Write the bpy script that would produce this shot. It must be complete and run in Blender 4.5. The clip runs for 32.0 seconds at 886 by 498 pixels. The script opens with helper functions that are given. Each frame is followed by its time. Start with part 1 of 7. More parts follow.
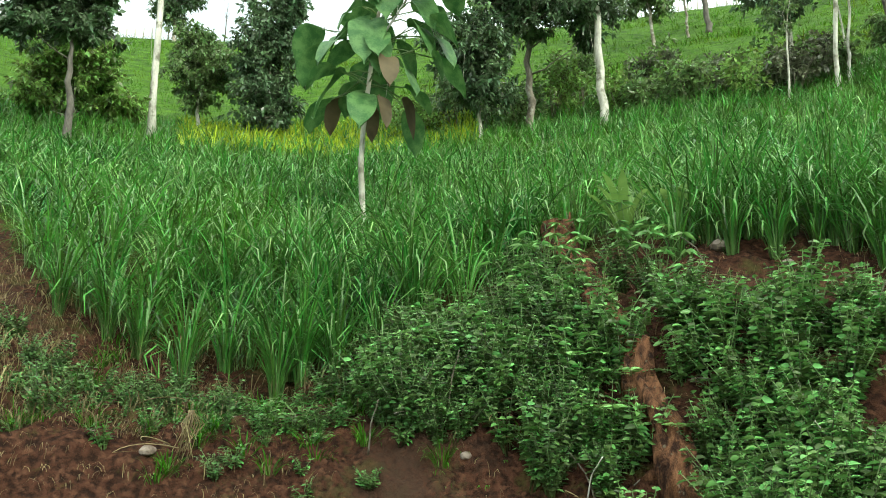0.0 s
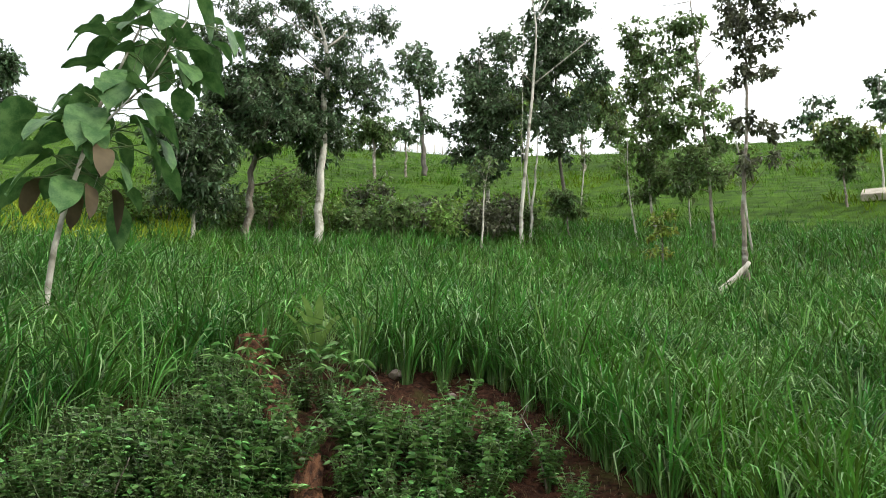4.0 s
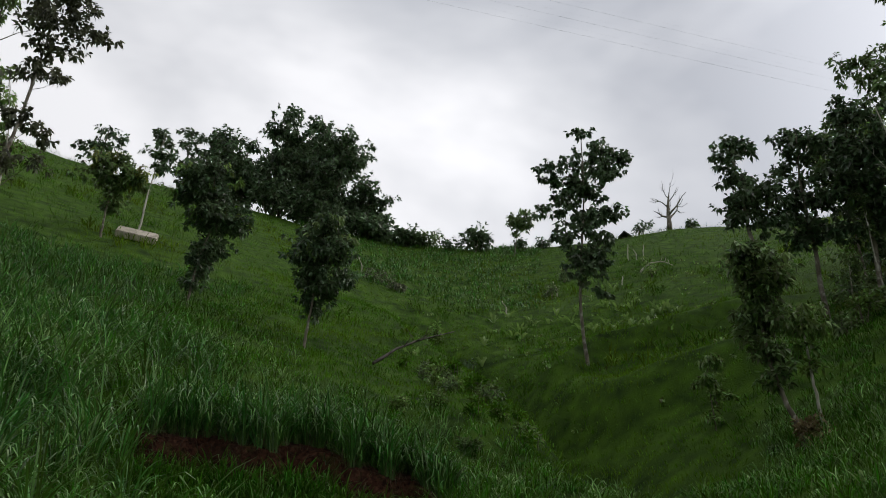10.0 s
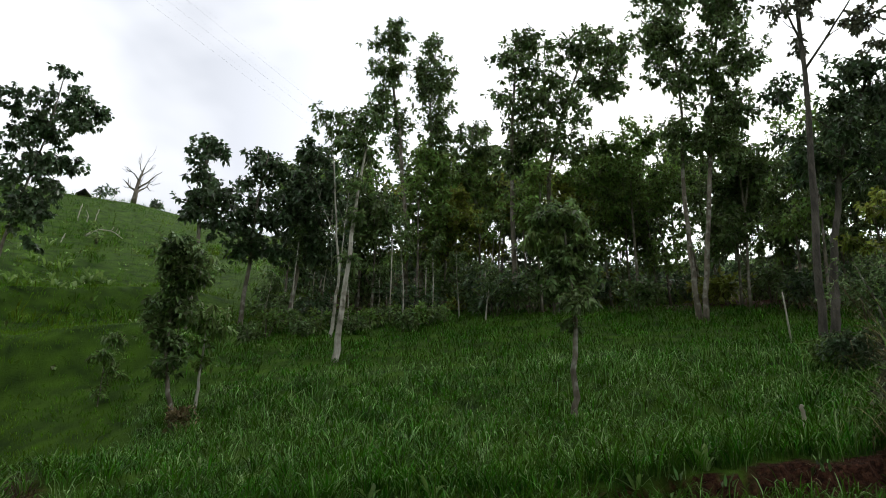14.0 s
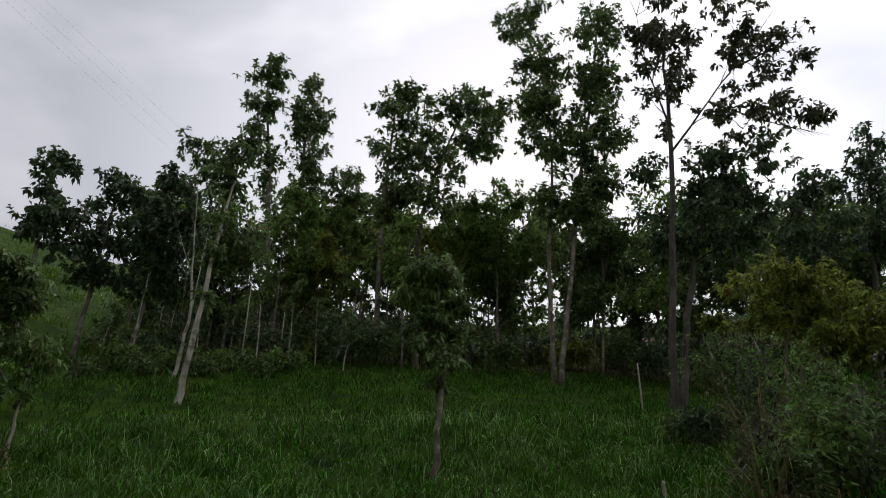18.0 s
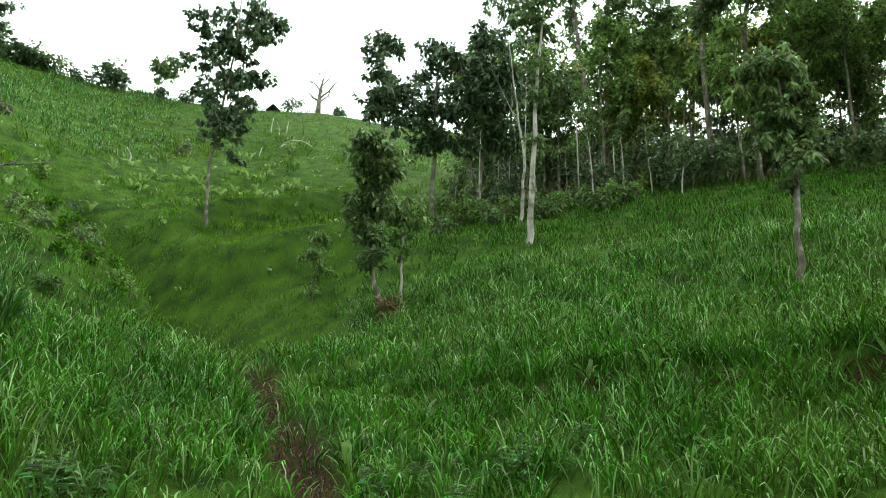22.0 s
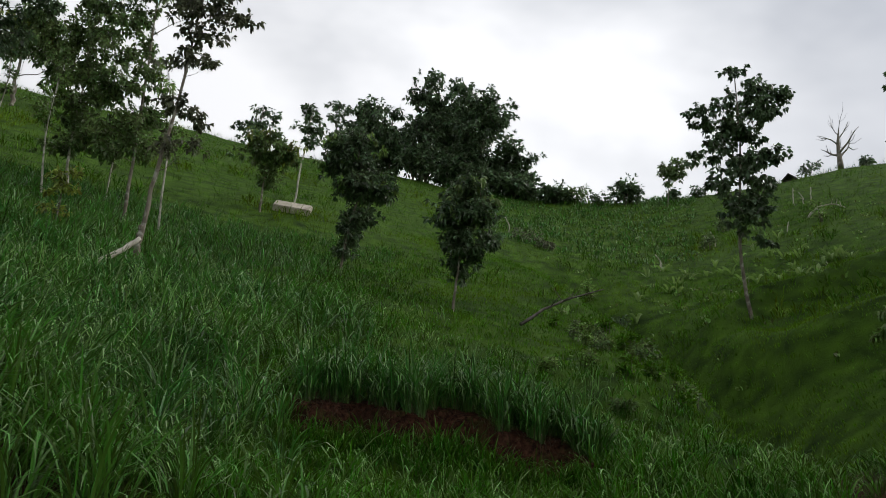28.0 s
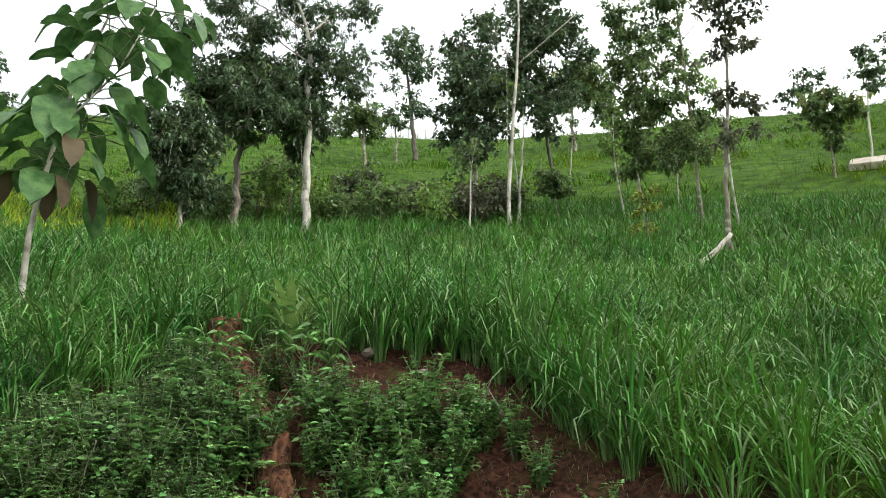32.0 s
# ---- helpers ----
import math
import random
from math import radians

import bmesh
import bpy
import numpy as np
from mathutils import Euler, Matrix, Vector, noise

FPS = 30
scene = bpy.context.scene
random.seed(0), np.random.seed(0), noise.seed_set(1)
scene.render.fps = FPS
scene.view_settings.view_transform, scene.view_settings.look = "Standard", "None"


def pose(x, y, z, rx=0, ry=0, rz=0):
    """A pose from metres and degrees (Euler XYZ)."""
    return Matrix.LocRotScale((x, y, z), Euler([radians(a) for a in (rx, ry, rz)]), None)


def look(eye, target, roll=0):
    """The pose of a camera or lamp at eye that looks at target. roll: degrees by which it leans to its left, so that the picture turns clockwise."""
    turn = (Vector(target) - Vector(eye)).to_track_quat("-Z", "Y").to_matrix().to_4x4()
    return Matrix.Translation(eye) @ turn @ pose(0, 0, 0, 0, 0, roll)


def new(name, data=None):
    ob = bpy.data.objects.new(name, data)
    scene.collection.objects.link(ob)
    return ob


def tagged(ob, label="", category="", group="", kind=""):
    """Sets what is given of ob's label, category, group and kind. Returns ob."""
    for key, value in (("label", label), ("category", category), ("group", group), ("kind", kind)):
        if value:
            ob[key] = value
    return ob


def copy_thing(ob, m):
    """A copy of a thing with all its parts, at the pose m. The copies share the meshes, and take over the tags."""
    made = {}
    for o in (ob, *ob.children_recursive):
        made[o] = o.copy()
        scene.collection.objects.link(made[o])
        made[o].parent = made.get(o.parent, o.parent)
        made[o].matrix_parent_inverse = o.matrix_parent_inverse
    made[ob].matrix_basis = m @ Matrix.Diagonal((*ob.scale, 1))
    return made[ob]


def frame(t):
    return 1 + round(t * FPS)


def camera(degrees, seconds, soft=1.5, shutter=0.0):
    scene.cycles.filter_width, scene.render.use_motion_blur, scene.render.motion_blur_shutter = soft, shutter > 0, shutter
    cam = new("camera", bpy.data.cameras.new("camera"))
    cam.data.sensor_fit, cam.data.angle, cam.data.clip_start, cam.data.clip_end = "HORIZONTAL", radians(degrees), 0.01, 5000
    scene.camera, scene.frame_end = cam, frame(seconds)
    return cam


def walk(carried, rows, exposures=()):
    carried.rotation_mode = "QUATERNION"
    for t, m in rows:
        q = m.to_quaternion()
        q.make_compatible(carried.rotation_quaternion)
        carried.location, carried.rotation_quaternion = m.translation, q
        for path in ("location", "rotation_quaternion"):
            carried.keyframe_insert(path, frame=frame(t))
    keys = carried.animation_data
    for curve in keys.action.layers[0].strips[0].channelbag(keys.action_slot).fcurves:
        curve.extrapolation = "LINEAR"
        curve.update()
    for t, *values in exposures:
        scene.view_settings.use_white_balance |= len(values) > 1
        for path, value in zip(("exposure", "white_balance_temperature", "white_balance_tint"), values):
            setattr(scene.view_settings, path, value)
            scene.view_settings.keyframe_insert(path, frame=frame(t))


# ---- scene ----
cam = camera(58.9, 32.0, soft=1.0)
# seconds, x, y, z, bearing, tilt, roll
PATH = (
    (0, -0.698, 0.205, 1.718, -50.60, 12.63, 0.67),
    (0.5, -0.694, 0.204, 1.718, -49.56, 14.18, 0.89),
    (1, -0.686, 0.198, 1.721, -47.98, 15.61, 1.12),
    (1.5, -0.670, 0.193, 1.724, -45.88, 16.90, 1.29),
    (2, -0.633, 0.185, 1.723, -43.29, 18.06, 1.44),
    (2.5, -0.552, 0.137, 1.722, -40.11, 18.98, 1.55),
    (3, -0.553, 0.125, 1.725, -36.23, 19.82, 1.78),
    (3.5, -0.478, 0.048, 1.707, -32.42, 20.59, 1.80),
    (5.5, -0.181, -0.139, 1.532, -18.22, 23.50, 1.40),
    (6, -0.125, -0.166, 1.506, -13.87, 24.08, 0.79),
    (6.5, -0.136, -0.088, 1.521, -9.14, 24.58, 0.11),
    (7, -0.103, -0.024, 1.541, -4.40, 24.85, -0.52),
    (7.5, -0.077, 0.070, 1.580, 0.43, 24.98, -0.88),
    (8, -0.064, 0.225, 1.638, 5.36, 24.97, -1.12),
    (8.5, -0.074, 0.320, 1.666, 10.53, 24.80, -1.36),
    (9, -0.040, 0.262, 1.638, 15.55, 24.46, -1.50),
    (9.5, 0.012, 0.227, 1.604, 20.49, 23.94, -1.65),
    (10, 0.022, 0.072, 1.557, 25.46, 23.29, -1.63),
    (10.5, 0.002, -0.084, 1.494, 30.43, 22.65, -1.53),
    (11, -0.029, -0.206, 1.417, 35.35, 22.01, -1.59),
    (11.5, -0.053, -0.178, 1.381, 40.32, 21.29, -1.39),
    (12, -0.001, -0.137, 1.387, 44.55, 20.76, -1.24),
    (12.5, 0.032, -0.150, 1.403, 49.85, 20.67, -0.93),
    (13, 0.034, -0.257, 1.414, 55.57, 20.88, -0.36),
    (13.5, 0.067, -0.379, 1.444, 61.24, 21.21, 0.19),
    (14, 0.026, -0.446, 1.423, 66.31, 22.09, 0.96),
    (14.5, 0.066, -0.457, 1.416, 70.20, 23.22, 1.36),
    (15, 0.200, -0.485, 1.444, 72.76, 24.27, 1.60),
    (15.5, 0.319, -0.477, 1.533, 74.46, 24.76, 1.71),
    (17.5, 0.438, -0.211, 1.597, 76.89, 26.43, 1.86),
    (18, 0.372, -0.143, 1.614, 77.35, 25.91, 1.57),
    (18.5, 0.354, -0.084, 1.625, 77.63, 23.92, 1.15),
    (19, 0.396, -0.048, 1.602, 76.73, 20.75, 0.96),
    (19.5, 0.389, -0.056, 1.603, 74.40, 17.40, 0.88),
    (20, 0.396, -0.071, 1.573, 70.62, 15.56, 0.87),
    (20.5, 0.353, -0.043, 1.536, 66.22, 14.91, 0.81),
    (21, 0.300, -0.061, 1.479, 61.64, 14.48, 0.78),
    (21.5, 0.282, -0.087, 1.420, 56.97, 14.15, 0.60),
    (22, 0.262, -0.089, 1.386, 52.62, 13.91, 0.41),
    (22.5, 0.244, -0.119, 1.400, 48.67, 13.77, 0.19),
    (23, 0.240, -0.120, 1.428, 45.25, 13.89, 0.06),
    (23.5, 0.251, -0.099, 1.444, 42.26, 14.35, -0.13),
    (24, 0.240, -0.077, 1.448, 39.70, 14.94, -0.25),
    (24.5, 0.254, 0.013, 1.469, 37.67, 15.68, -0.37),
    (26.5, 0.276, 0.247, 1.648, 28.20, 18.85, -0.51),
    (27, 0.233, 0.216, 1.656, 23.86, 19.55, -0.51),
    (27.5, 0.177, 0.156, 1.630, 18.88, 20.12, -0.25),
    (28, 0.195, 0.207, 1.651, 13.67, 20.49, -0.23),
    (28.5, 0.152, 0.164, 1.629, 8.40, 20.67, -0.08),
    (29, 0.107, 0.166, 1.636, 3.10, 20.66, 0.08),
    (29.5, 0.059, 0.130, 1.622, -2.27, 20.53, 0.16),
    (30, 0.003, 0.206, 1.636, -7.71, 20.37, 0.25),
    (30.5, -0.022, 0.111, 1.600, -13.08, 20.10, 0.34),
    (31, -0.010, -0.001, 1.545, -18.52, 19.97, 0.21),
    (31.5, -0.091, 0.060, 1.572, -23.71, 20.11, -0.01),
    (32, -0.165, 0.093, 1.594, -28.74, 20.32, -0.15),
)
walk(cam, [(t, pose(x, y, z, 90 + tilt, 0, -bearing) @ pose(0, 0, 0, 0, 0, roll)) for t, x, y, z, bearing, tilt, roll in PATH],
     exposures=((0, 0.95, 6500, -8), (1.5, 0.83, 6500, -5), (3.5, 0.65, 6500, 8), (6, -0.68, 6500, 10), (7, -1.0, 6500, 10), (10, -1.02, 6500, 11), (12, -0.8, 6500, 11), (13, -0.5, 6500, 10), (15.5, -0.4, 6500, 10), (18, -1.12, 6500, 14), (19, -0.42, 6500, 12), (20, 0.6, 6500, 3), (22, 0.75, 6500, -3), (23, 0.42, 6500, 4), (24, 0.36, 6500, 9), (26.5, -0.8, 6500, 10), (28, -0.88, 6500, 10), (29.5, -0.98, 6500, 10), (31, 0.45, 6500, 10), (32, 0.5, 6500, 9)))

# ---- sky and sun ----
SUN_BEARING, SUN_RISE = 83.0, 33.0
world = bpy.data.worlds.new("overcast_sky")
scene.world = world
world.use_nodes = True
wn, wl = world.node_tree.nodes, world.node_tree.links
wn.clear()


def wnode(kind, **inputs):
    n = wn.new(kind)
    for key, value in inputs.items():
        n.inputs[key].default_value = value
    return n


coord = wnode("ShaderNodeTexCoord")
sky = wnode("ShaderNodeTexSky")
sky.sky_type, sky.sun_disc = "NISHITA", False
sky.sun_elevation, sky.sun_rotation = radians(SUN_RISE), radians(SUN_BEARING)
sky.air_density, sky.dust_density = 1.5, 4.0
flatten = wnode("ShaderNodeMapping")
flatten.inputs["Scale"].default_value = (1.0, 1.0, 1.9)
wl.new(coord.outputs["Generated"], flatten.inputs["Vector"])
big = wnode("ShaderNodeTexNoise", Scale=1.55, Detail=5.0, Roughness=0.5, Distortion=0.25)
wl.new(flatten.outputs[0], big.inputs["Vector"])
cloud = wnode("ShaderNodeValToRGB")
cloud.color_ramp.elements[0].position, cloud.color_ramp.elements[0].color = 0.36, (0.72, 0.76, 0.84, 1)
cloud.color_ramp.elements[1].position, cloud.color_ramp.elements[1].color = 0.62, (1.60, 1.61, 1.65, 1)
mid_grey = cloud.color_ramp.elements.new(0.48)
mid_grey.color = (1.08, 1.11, 1.17, 1)


def bank_of_cloud(bearing, rise, outer, inner, amount, before):
    """Thickens (amount below 0) or thins the cloud round one part of the sky."""
    toward = wnode("ShaderNodeVectorMath")
    toward.operation = "DOT_PRODUCT"
    b, e = radians(bearing), radians(rise)
    toward.inputs[1].default_value = (math.sin(b) * math.cos(e), math.cos(b) * math.cos(e), math.sin(e))
    wl.new(coord.outputs["Generated"], toward.inputs[0])
    share = wnode("ShaderNodeMapRange")
    share.interpolation_type = "SMOOTHSTEP"
    share.inputs["From Min"].default_value, share.inputs["From Max"].default_value = math.cos(radians(outer)), math.cos(radians(inner))
    share.inputs["To Max"].default_value = amount
    wl.new(toward.outputs["Value"], share.inputs["Value"])
    total = wnode("ShaderNodeMath")
    wl.new(before, total.inputs[0])
    wl.new(share.outputs[0], total.inputs[1])
    return total.outputs[0]


thick = bank_of_cloud(46, 42, 34, 6, -0.15, big.outputs[0])
thick = bank_of_cloud(19, 31, 15, 3, 0.05, thick)
thick = bank_of_cloud(-5, 40, 26, 5, 0.06, thick)
wl.new(thick, cloud.inputs[0])
# the cloud deck is brighter round the hidden sun
dot = wnode("ShaderNodeVectorMath")
dot.operation = "DOT_PRODUCT"
dot.inputs[1].default_value = (math.sin(radians(SUN_BEARING)) * math.cos(radians(SUN_RISE)),
                               math.cos(radians(SUN_BEARING)) * math.cos(radians(SUN_RISE)), math.sin(radians(SUN_RISE)))
wl.new(coord.outputs["Generated"], dot.inputs[0])
glow = wnode("ShaderNodeMapRange")
glow.inputs["From Min"].default_value, glow.inputs["From Max"].default_value = -1.0, 1.0
glow.inputs["To Min"].default_value, glow.inputs["To Max"].default_value = 0.70, 1.65
wl.new(dot.outputs["Value"], glow.inputs["Value"])
halo = wnode("ShaderNodeMapRange")
halo.interpolation_type = "SMOOTHSTEP"
halo.inputs["From Min"].default_value, halo.inputs["From Max"].default_value = math.cos(radians(44)), math.cos(radians(8))
halo.inputs["To Max"].default_value = 1.3
aim = wnode("ShaderNodeVectorMath")
aim.operation = "DOT_PRODUCT"
aim.inputs[1].default_value = (math.sin(radians(93)) * math.cos(radians(24)), math.cos(radians(93)) * math.cos(radians(24)), math.sin(radians(24)))
wl.new(coord.outputs["Generated"], aim.inputs[0])
wl.new(aim.outputs["Value"], halo.inputs["Value"])
whole_glow = wnode("ShaderNodeMath")
wl.new(glow.outputs[0], whole_glow.inputs[0])
wl.new(halo.outputs[0], whole_glow.inputs[1])
lit = wnode("ShaderNodeMix")
lit.data_type, lit.blend_type = "RGBA", "MULTIPLY"
lit.inputs[0].default_value = 1.0
wl.new(cloud.outputs[0], lit.inputs[6])
wl.new(whole_glow.outputs[0], lit.inputs[7])
veil = wnode("ShaderNodeMix")
veil.data_type = "RGBA"
veil.inputs[0].default_value = 0.9
dim = wnode("ShaderNodeVectorMath")
dim.operation = "SCALE"
dim.inputs[3].default_value = 0.12
wl.new(sky.outputs[0], dim.inputs[0])
wl.new(dim.outputs[0], veil.inputs[6])
wl.new(lit.outputs[2], veil.inputs[7])
back = wnode("ShaderNodeBackground", Strength=0.92)
wl.new(veil.outputs[2], back.inputs[0])
wl.new(back.outputs[0], wnode("ShaderNodeOutputWorld").inputs[0])

sun = new("sun", bpy.data.lights.new("sun", "SUN"))
sun.data.energy, sun.data.angle, sun.data.color = 1.8, radians(18), (1.0, 0.95, 0.86)
sa, sr = radians(SUN_BEARING), radians(SUN_RISE)
sun.matrix_world = look((60 * math.sin(sa), 60 * math.cos(sa), 60), (60 * math.sin(sa) - math.sin(sa) * math.cos(sr) * 10,
                        60 * math.cos(sa) - math.cos(sa) * math.cos(sr) * 10, 60 - math.sin(sr) * 10))


# ---- materials ----
def material(name, low, high, scale=6.0, rough=0.8, bump=0.3, spots=None, island=0.0, shine=0.3, through_light=0.0, stretch=(1, 1, 1)):
    """A surface whose colour wanders between low and high at two scales; spots: (colour, scale, share); island: variation from piece to piece."""
    m = bpy.data.materials.new(name)
    m.use_nodes = True
    n, l = m.node_tree.nodes, m.node_tree.links
    n.clear()
    out = n.new("ShaderNodeOutputMaterial")
    body = n.new("ShaderNodeBsdfPrincipled")
    body.inputs["Roughness"].default_value = rough
    body.inputs["Specular IOR Level"].default_value = shine
    tc, mp = n.new("ShaderNodeTexCoord"), n.new("ShaderNodeMapping")
    mp.inputs["Scale"].default_value = stretch
    l.new(tc.outputs["Object"], mp.inputs[0])
    a, b = n.new("ShaderNodeTexNoise"), n.new("ShaderNodeTexNoise")
    a.inputs["Scale"].default_value, a.inputs["Detail"].default_value = scale, 5
    b.inputs["Scale"].default_value, b.inputs["Detail"].default_value = scale * 7, 3
    l.new(mp.outputs[0], a.inputs[0]), l.new(mp.outputs[0], b.inputs[0])
    both = n.new("ShaderNodeMath")
    both.operation = "MULTIPLY_ADD"
    both.inputs[1].default_value = 0.35
    l.new(b.outputs[0], both.inputs[0]), l.new(a.outputs[0], both.inputs[2])
    ramp = n.new("ShaderNodeValToRGB")
    ramp.color_ramp.elements[0].position, ramp.color_ramp.elements[0].color = 0.55, (*low, 1)
    ramp.color_ramp.elements[1].position, ramp.color_ramp.elements[1].color = 0.80, (*high, 1)
    l.new(both.outputs[0], ramp.inputs[0])
    colour = ramp.outputs[0]
    if spots:
        c, s = n.new("ShaderNodeTexNoise"), n.new("ShaderNodeValToRGB")
        c.inputs["Scale"].default_value, c.inputs["Detail"].default_value = spots[1], 6
        l.new(tc.outputs["Object"], c.inputs[0])
        s.color_ramp.elements[0].position, s.color_ramp.elements[1].position = 1 - spots[2] - 0.06, 1 - spots[2] + 0.06
        l.new(c.outputs[0], s.inputs[0])
        mx = n.new("ShaderNodeMix")
        mx.data_type = "RGBA"
        l.new(s.outputs[0], mx.inputs[0]), l.new(colour, mx.inputs[6])
        mx.inputs[7].default_value = (*spots[0], 1)
        colour = mx.outputs[2]
    if island:
        g, hs, mr, mh = n.new("ShaderNodeNewGeometry"), n.new("ShaderNodeHueSaturation"), n.new("ShaderNodeMapRange"), n.new("ShaderNodeMapRange")
        mr.inputs["To Min"].default_value, mr.inputs["To Max"].default_value = 1 - island, 1 + island
        mh.inputs["To Min"].default_value, mh.inputs["To Max"].default_value = 0.5 - 0.05 * island, 0.5 + 0.03 * island
        l.new(g.outputs["Random Per Island"], mr.inputs[0]), l.new(mr.outputs[0], hs.inputs["Value"])
        l.new(g.outputs["Random Per Island"], mh.inputs[0]), l.new(mh.outputs[0], hs.inputs["Hue"])
        l.new(colour, hs.inputs["Color"])
        colour = hs.outputs[0]
    l.new(colour, body.inputs["Base Color"])
    if bump:
        bp = n.new("ShaderNodeBump")
        bp.inputs["Strength"].default_value, bp.inputs["Distance"].default_value = bump, 0.03
        l.new(both.outputs[0], bp.inputs["Height"]), l.new(bp.outputs[0], body.inputs["Normal"])
    surface = body.outputs[0]
    if through_light:
        tr, ms = n.new("ShaderNodeBsdfTranslucent"), n.new("ShaderNodeMixShader")
        ms.inputs[0].default_value = through_light
        l.new(colour, tr.inputs[0]), l.new(surface, ms.inputs[1]), l.new(tr.outputs[0], ms.inputs[2])
        surface = ms.outputs[0]
    l.new(surface, out.inputs[0])
    return m


def leafy(name, low, high, island=0.45, rough=0.45, light=0.3, shine=0.35, patch=None):
    return material(name, low, high, 1.3, rough, 0.0, spots=patch, island=island, shine=shine, through_light=light)


def grass(name, low, high, island, rough, light, shine, patch, stalk=(0.085, 0.125, 0.040), tip=(0.26, 0.38, 0.16)):
    """Grass whose blades have yellowish stalk bases, dulled so gaps stay dark, and, some of them, pale tips that paint
    in sky highlights.
    """
    m = leafy(name, low, high, island, rough, light, shine, patch)
    n, l = m.node_tree.nodes, m.node_tree.links
    users = [k.to_socket for k in l if k.from_node.type == "HUE_SAT"]
    colour = next(x for x in n if x.type == "HUE_SAT").outputs[0]
    for key, shade in (("stalk", stalk), ("tip", tip)):
        at, mx = n.new("ShaderNodeAttribute"), n.new("ShaderNodeMix")
        at.attribute_name, mx.data_type = key, "RGBA"
        l.new(at.outputs["Fac"], mx.inputs[0]), l.new(colour, mx.inputs[6])
        mx.inputs[7].default_value = (*shade, 1)
        colour = mx.outputs[2]
    for socket in users:
        l.new(colour, socket)
    return m


GRASS_TALL = grass("tall_grass_blade", (0.031, 0.118, 0.018), (0.092, 0.243, 0.038), 0.6, 0.36, 0.22, 0.38, ((0.078, 0.205, 0.024), 0.33, 0.44))
GRASS_MID = grass("field_grass_blade", (0.025, 0.096, 0.004), (0.068, 0.202, 0.010), 0.65, 0.48, 0.26, 0.15, ((0.066, 0.160, 0.012), 0.40, 0.45), (0.055, 0.10, 0.018), (0.17, 0.34, 0.07))
# pale albedo for the sky gleam on bent blade tips
GRASS_GLEAM = leafy("grass_gleam_blade", (0.14, 0.30, 0.07), (0.30, 0.48, 0.16), 0.5, 0.36, 0.25, 0.4)
GRASS_FAR = leafy("hill_grass_blade", (0.040, 0.106, 0.010), (0.100, 0.205, 0.018), 0.5, 0.6, 0.3, 0.05, ((0.115, 0.190, 0.014), 0.16, 0.46))
GRASS_TURF = leafy("short_turf_blade", (0.048, 0.132, 0.010), (0.118, 0.258, 0.020), 0.45, 0.6, 0.3, 0.05, ((0.120, 0.230, 0.016), 0.25, 0.44))
# yellow-green, with the sunlit brightness of the strip painted into the albedo
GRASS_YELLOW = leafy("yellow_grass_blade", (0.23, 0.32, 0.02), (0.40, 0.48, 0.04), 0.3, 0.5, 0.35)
GRASS_DRY = leafy("dry_grass_blade", (0.16, 0.12, 0.06), (0.30, 0.24, 0.12), 0.4, 0.7, 0.2)
LEAF_DARK = leafy("dark_leaf", (0.058, 0.104, 0.048), (0.140, 0.205, 0.100), 0.7, 0.36, 0.33, 0.55)
LEAF_MID = leafy("mid_leaf", (0.096, 0.159, 0.054), (0.193, 0.274, 0.099), 0.7, 0.36, 0.42, 0.55)
LEAF_LIGHT = leafy("light_leaf", (0.129, 0.232, 0.052), (0.244, 0.361, 0.096), 0.7, 0.36, 0.45, 0.55)
# pale colour stands in for leaf gloss on crown tops; banana seedlings are pale themselves
LEAF_PALE = leafy("pale_gloss_leaf", (0.13, 0.22, 0.06), (0.26, 0.36, 0.12), 0.4, 0.36, 0.3)
LEAF_YELLOW = leafy("yellow_green_leaf", (0.176, 0.227, 0.038), (0.315, 0.353, 0.069), 0.7, 0.36, 0.45, 0.55)
LEAF_PURPLE = leafy("purplish_leaf", (0.090, 0.098, 0.060), (0.174, 0.180, 0.108), 0.7, 0.36, 0.33, 0.55)
LEAF_TEAK = material("broad_leaf", (0.042, 0.112, 0.030), (0.104, 0.200, 0.062), 9.0, 0.5, 0.25, island=0.5, shine=0.25, through_light=0.25)
LEAF_DRY = leafy("withered_leaf", (0.055, 0.040, 0.020), (0.12, 0.09, 0.045), 0.4, 0.7, 0.2)
WEED = leafy("weed_leaf", (0.074, 0.180, 0.044), (0.205, 0.375, 0.104), 0.8, 0.36, 0.24, 0.32)
WEED_DARK = leafy("dark_weed_leaf", (0.056, 0.124, 0.034), (0.155, 0.262, 0.082), 0.8, 0.36, 0.24, 0.32)
BARK_PALE = material("pale_bark", (0.30, 0.28, 0.23), (0.55, 0.52, 0.45), 5.0, 0.85, 0.5, spots=((0.14, 0.13, 0.09), 4.0, 0.42), stretch=(1, 1, 0.35))
BARK_GREY = material("grey_bark", (0.10, 0.085, 0.062), (0.24, 0.205, 0.16), 7.0, 0.9, 0.6, spots=((0.34, 0.33, 0.28), 5.0, 0.42), stretch=(1, 1, 0.3))
BARK_DARK = material("dark_bark", (0.055, 0.048, 0.040), (0.13, 0.115, 0.095), 8.0, 0.9, 0.6, stretch=(1, 1, 0.3))
ROTTEN = material("rotten_wood", (0.026, 0.013, 0.009), (0.165, 0.078, 0.040), 22.0, 0.95, 1.0, spots=((0.15, 0.14, 0.10), 30.0, 0.30), shine=0.1, stretch=(1, 1, 0.4))
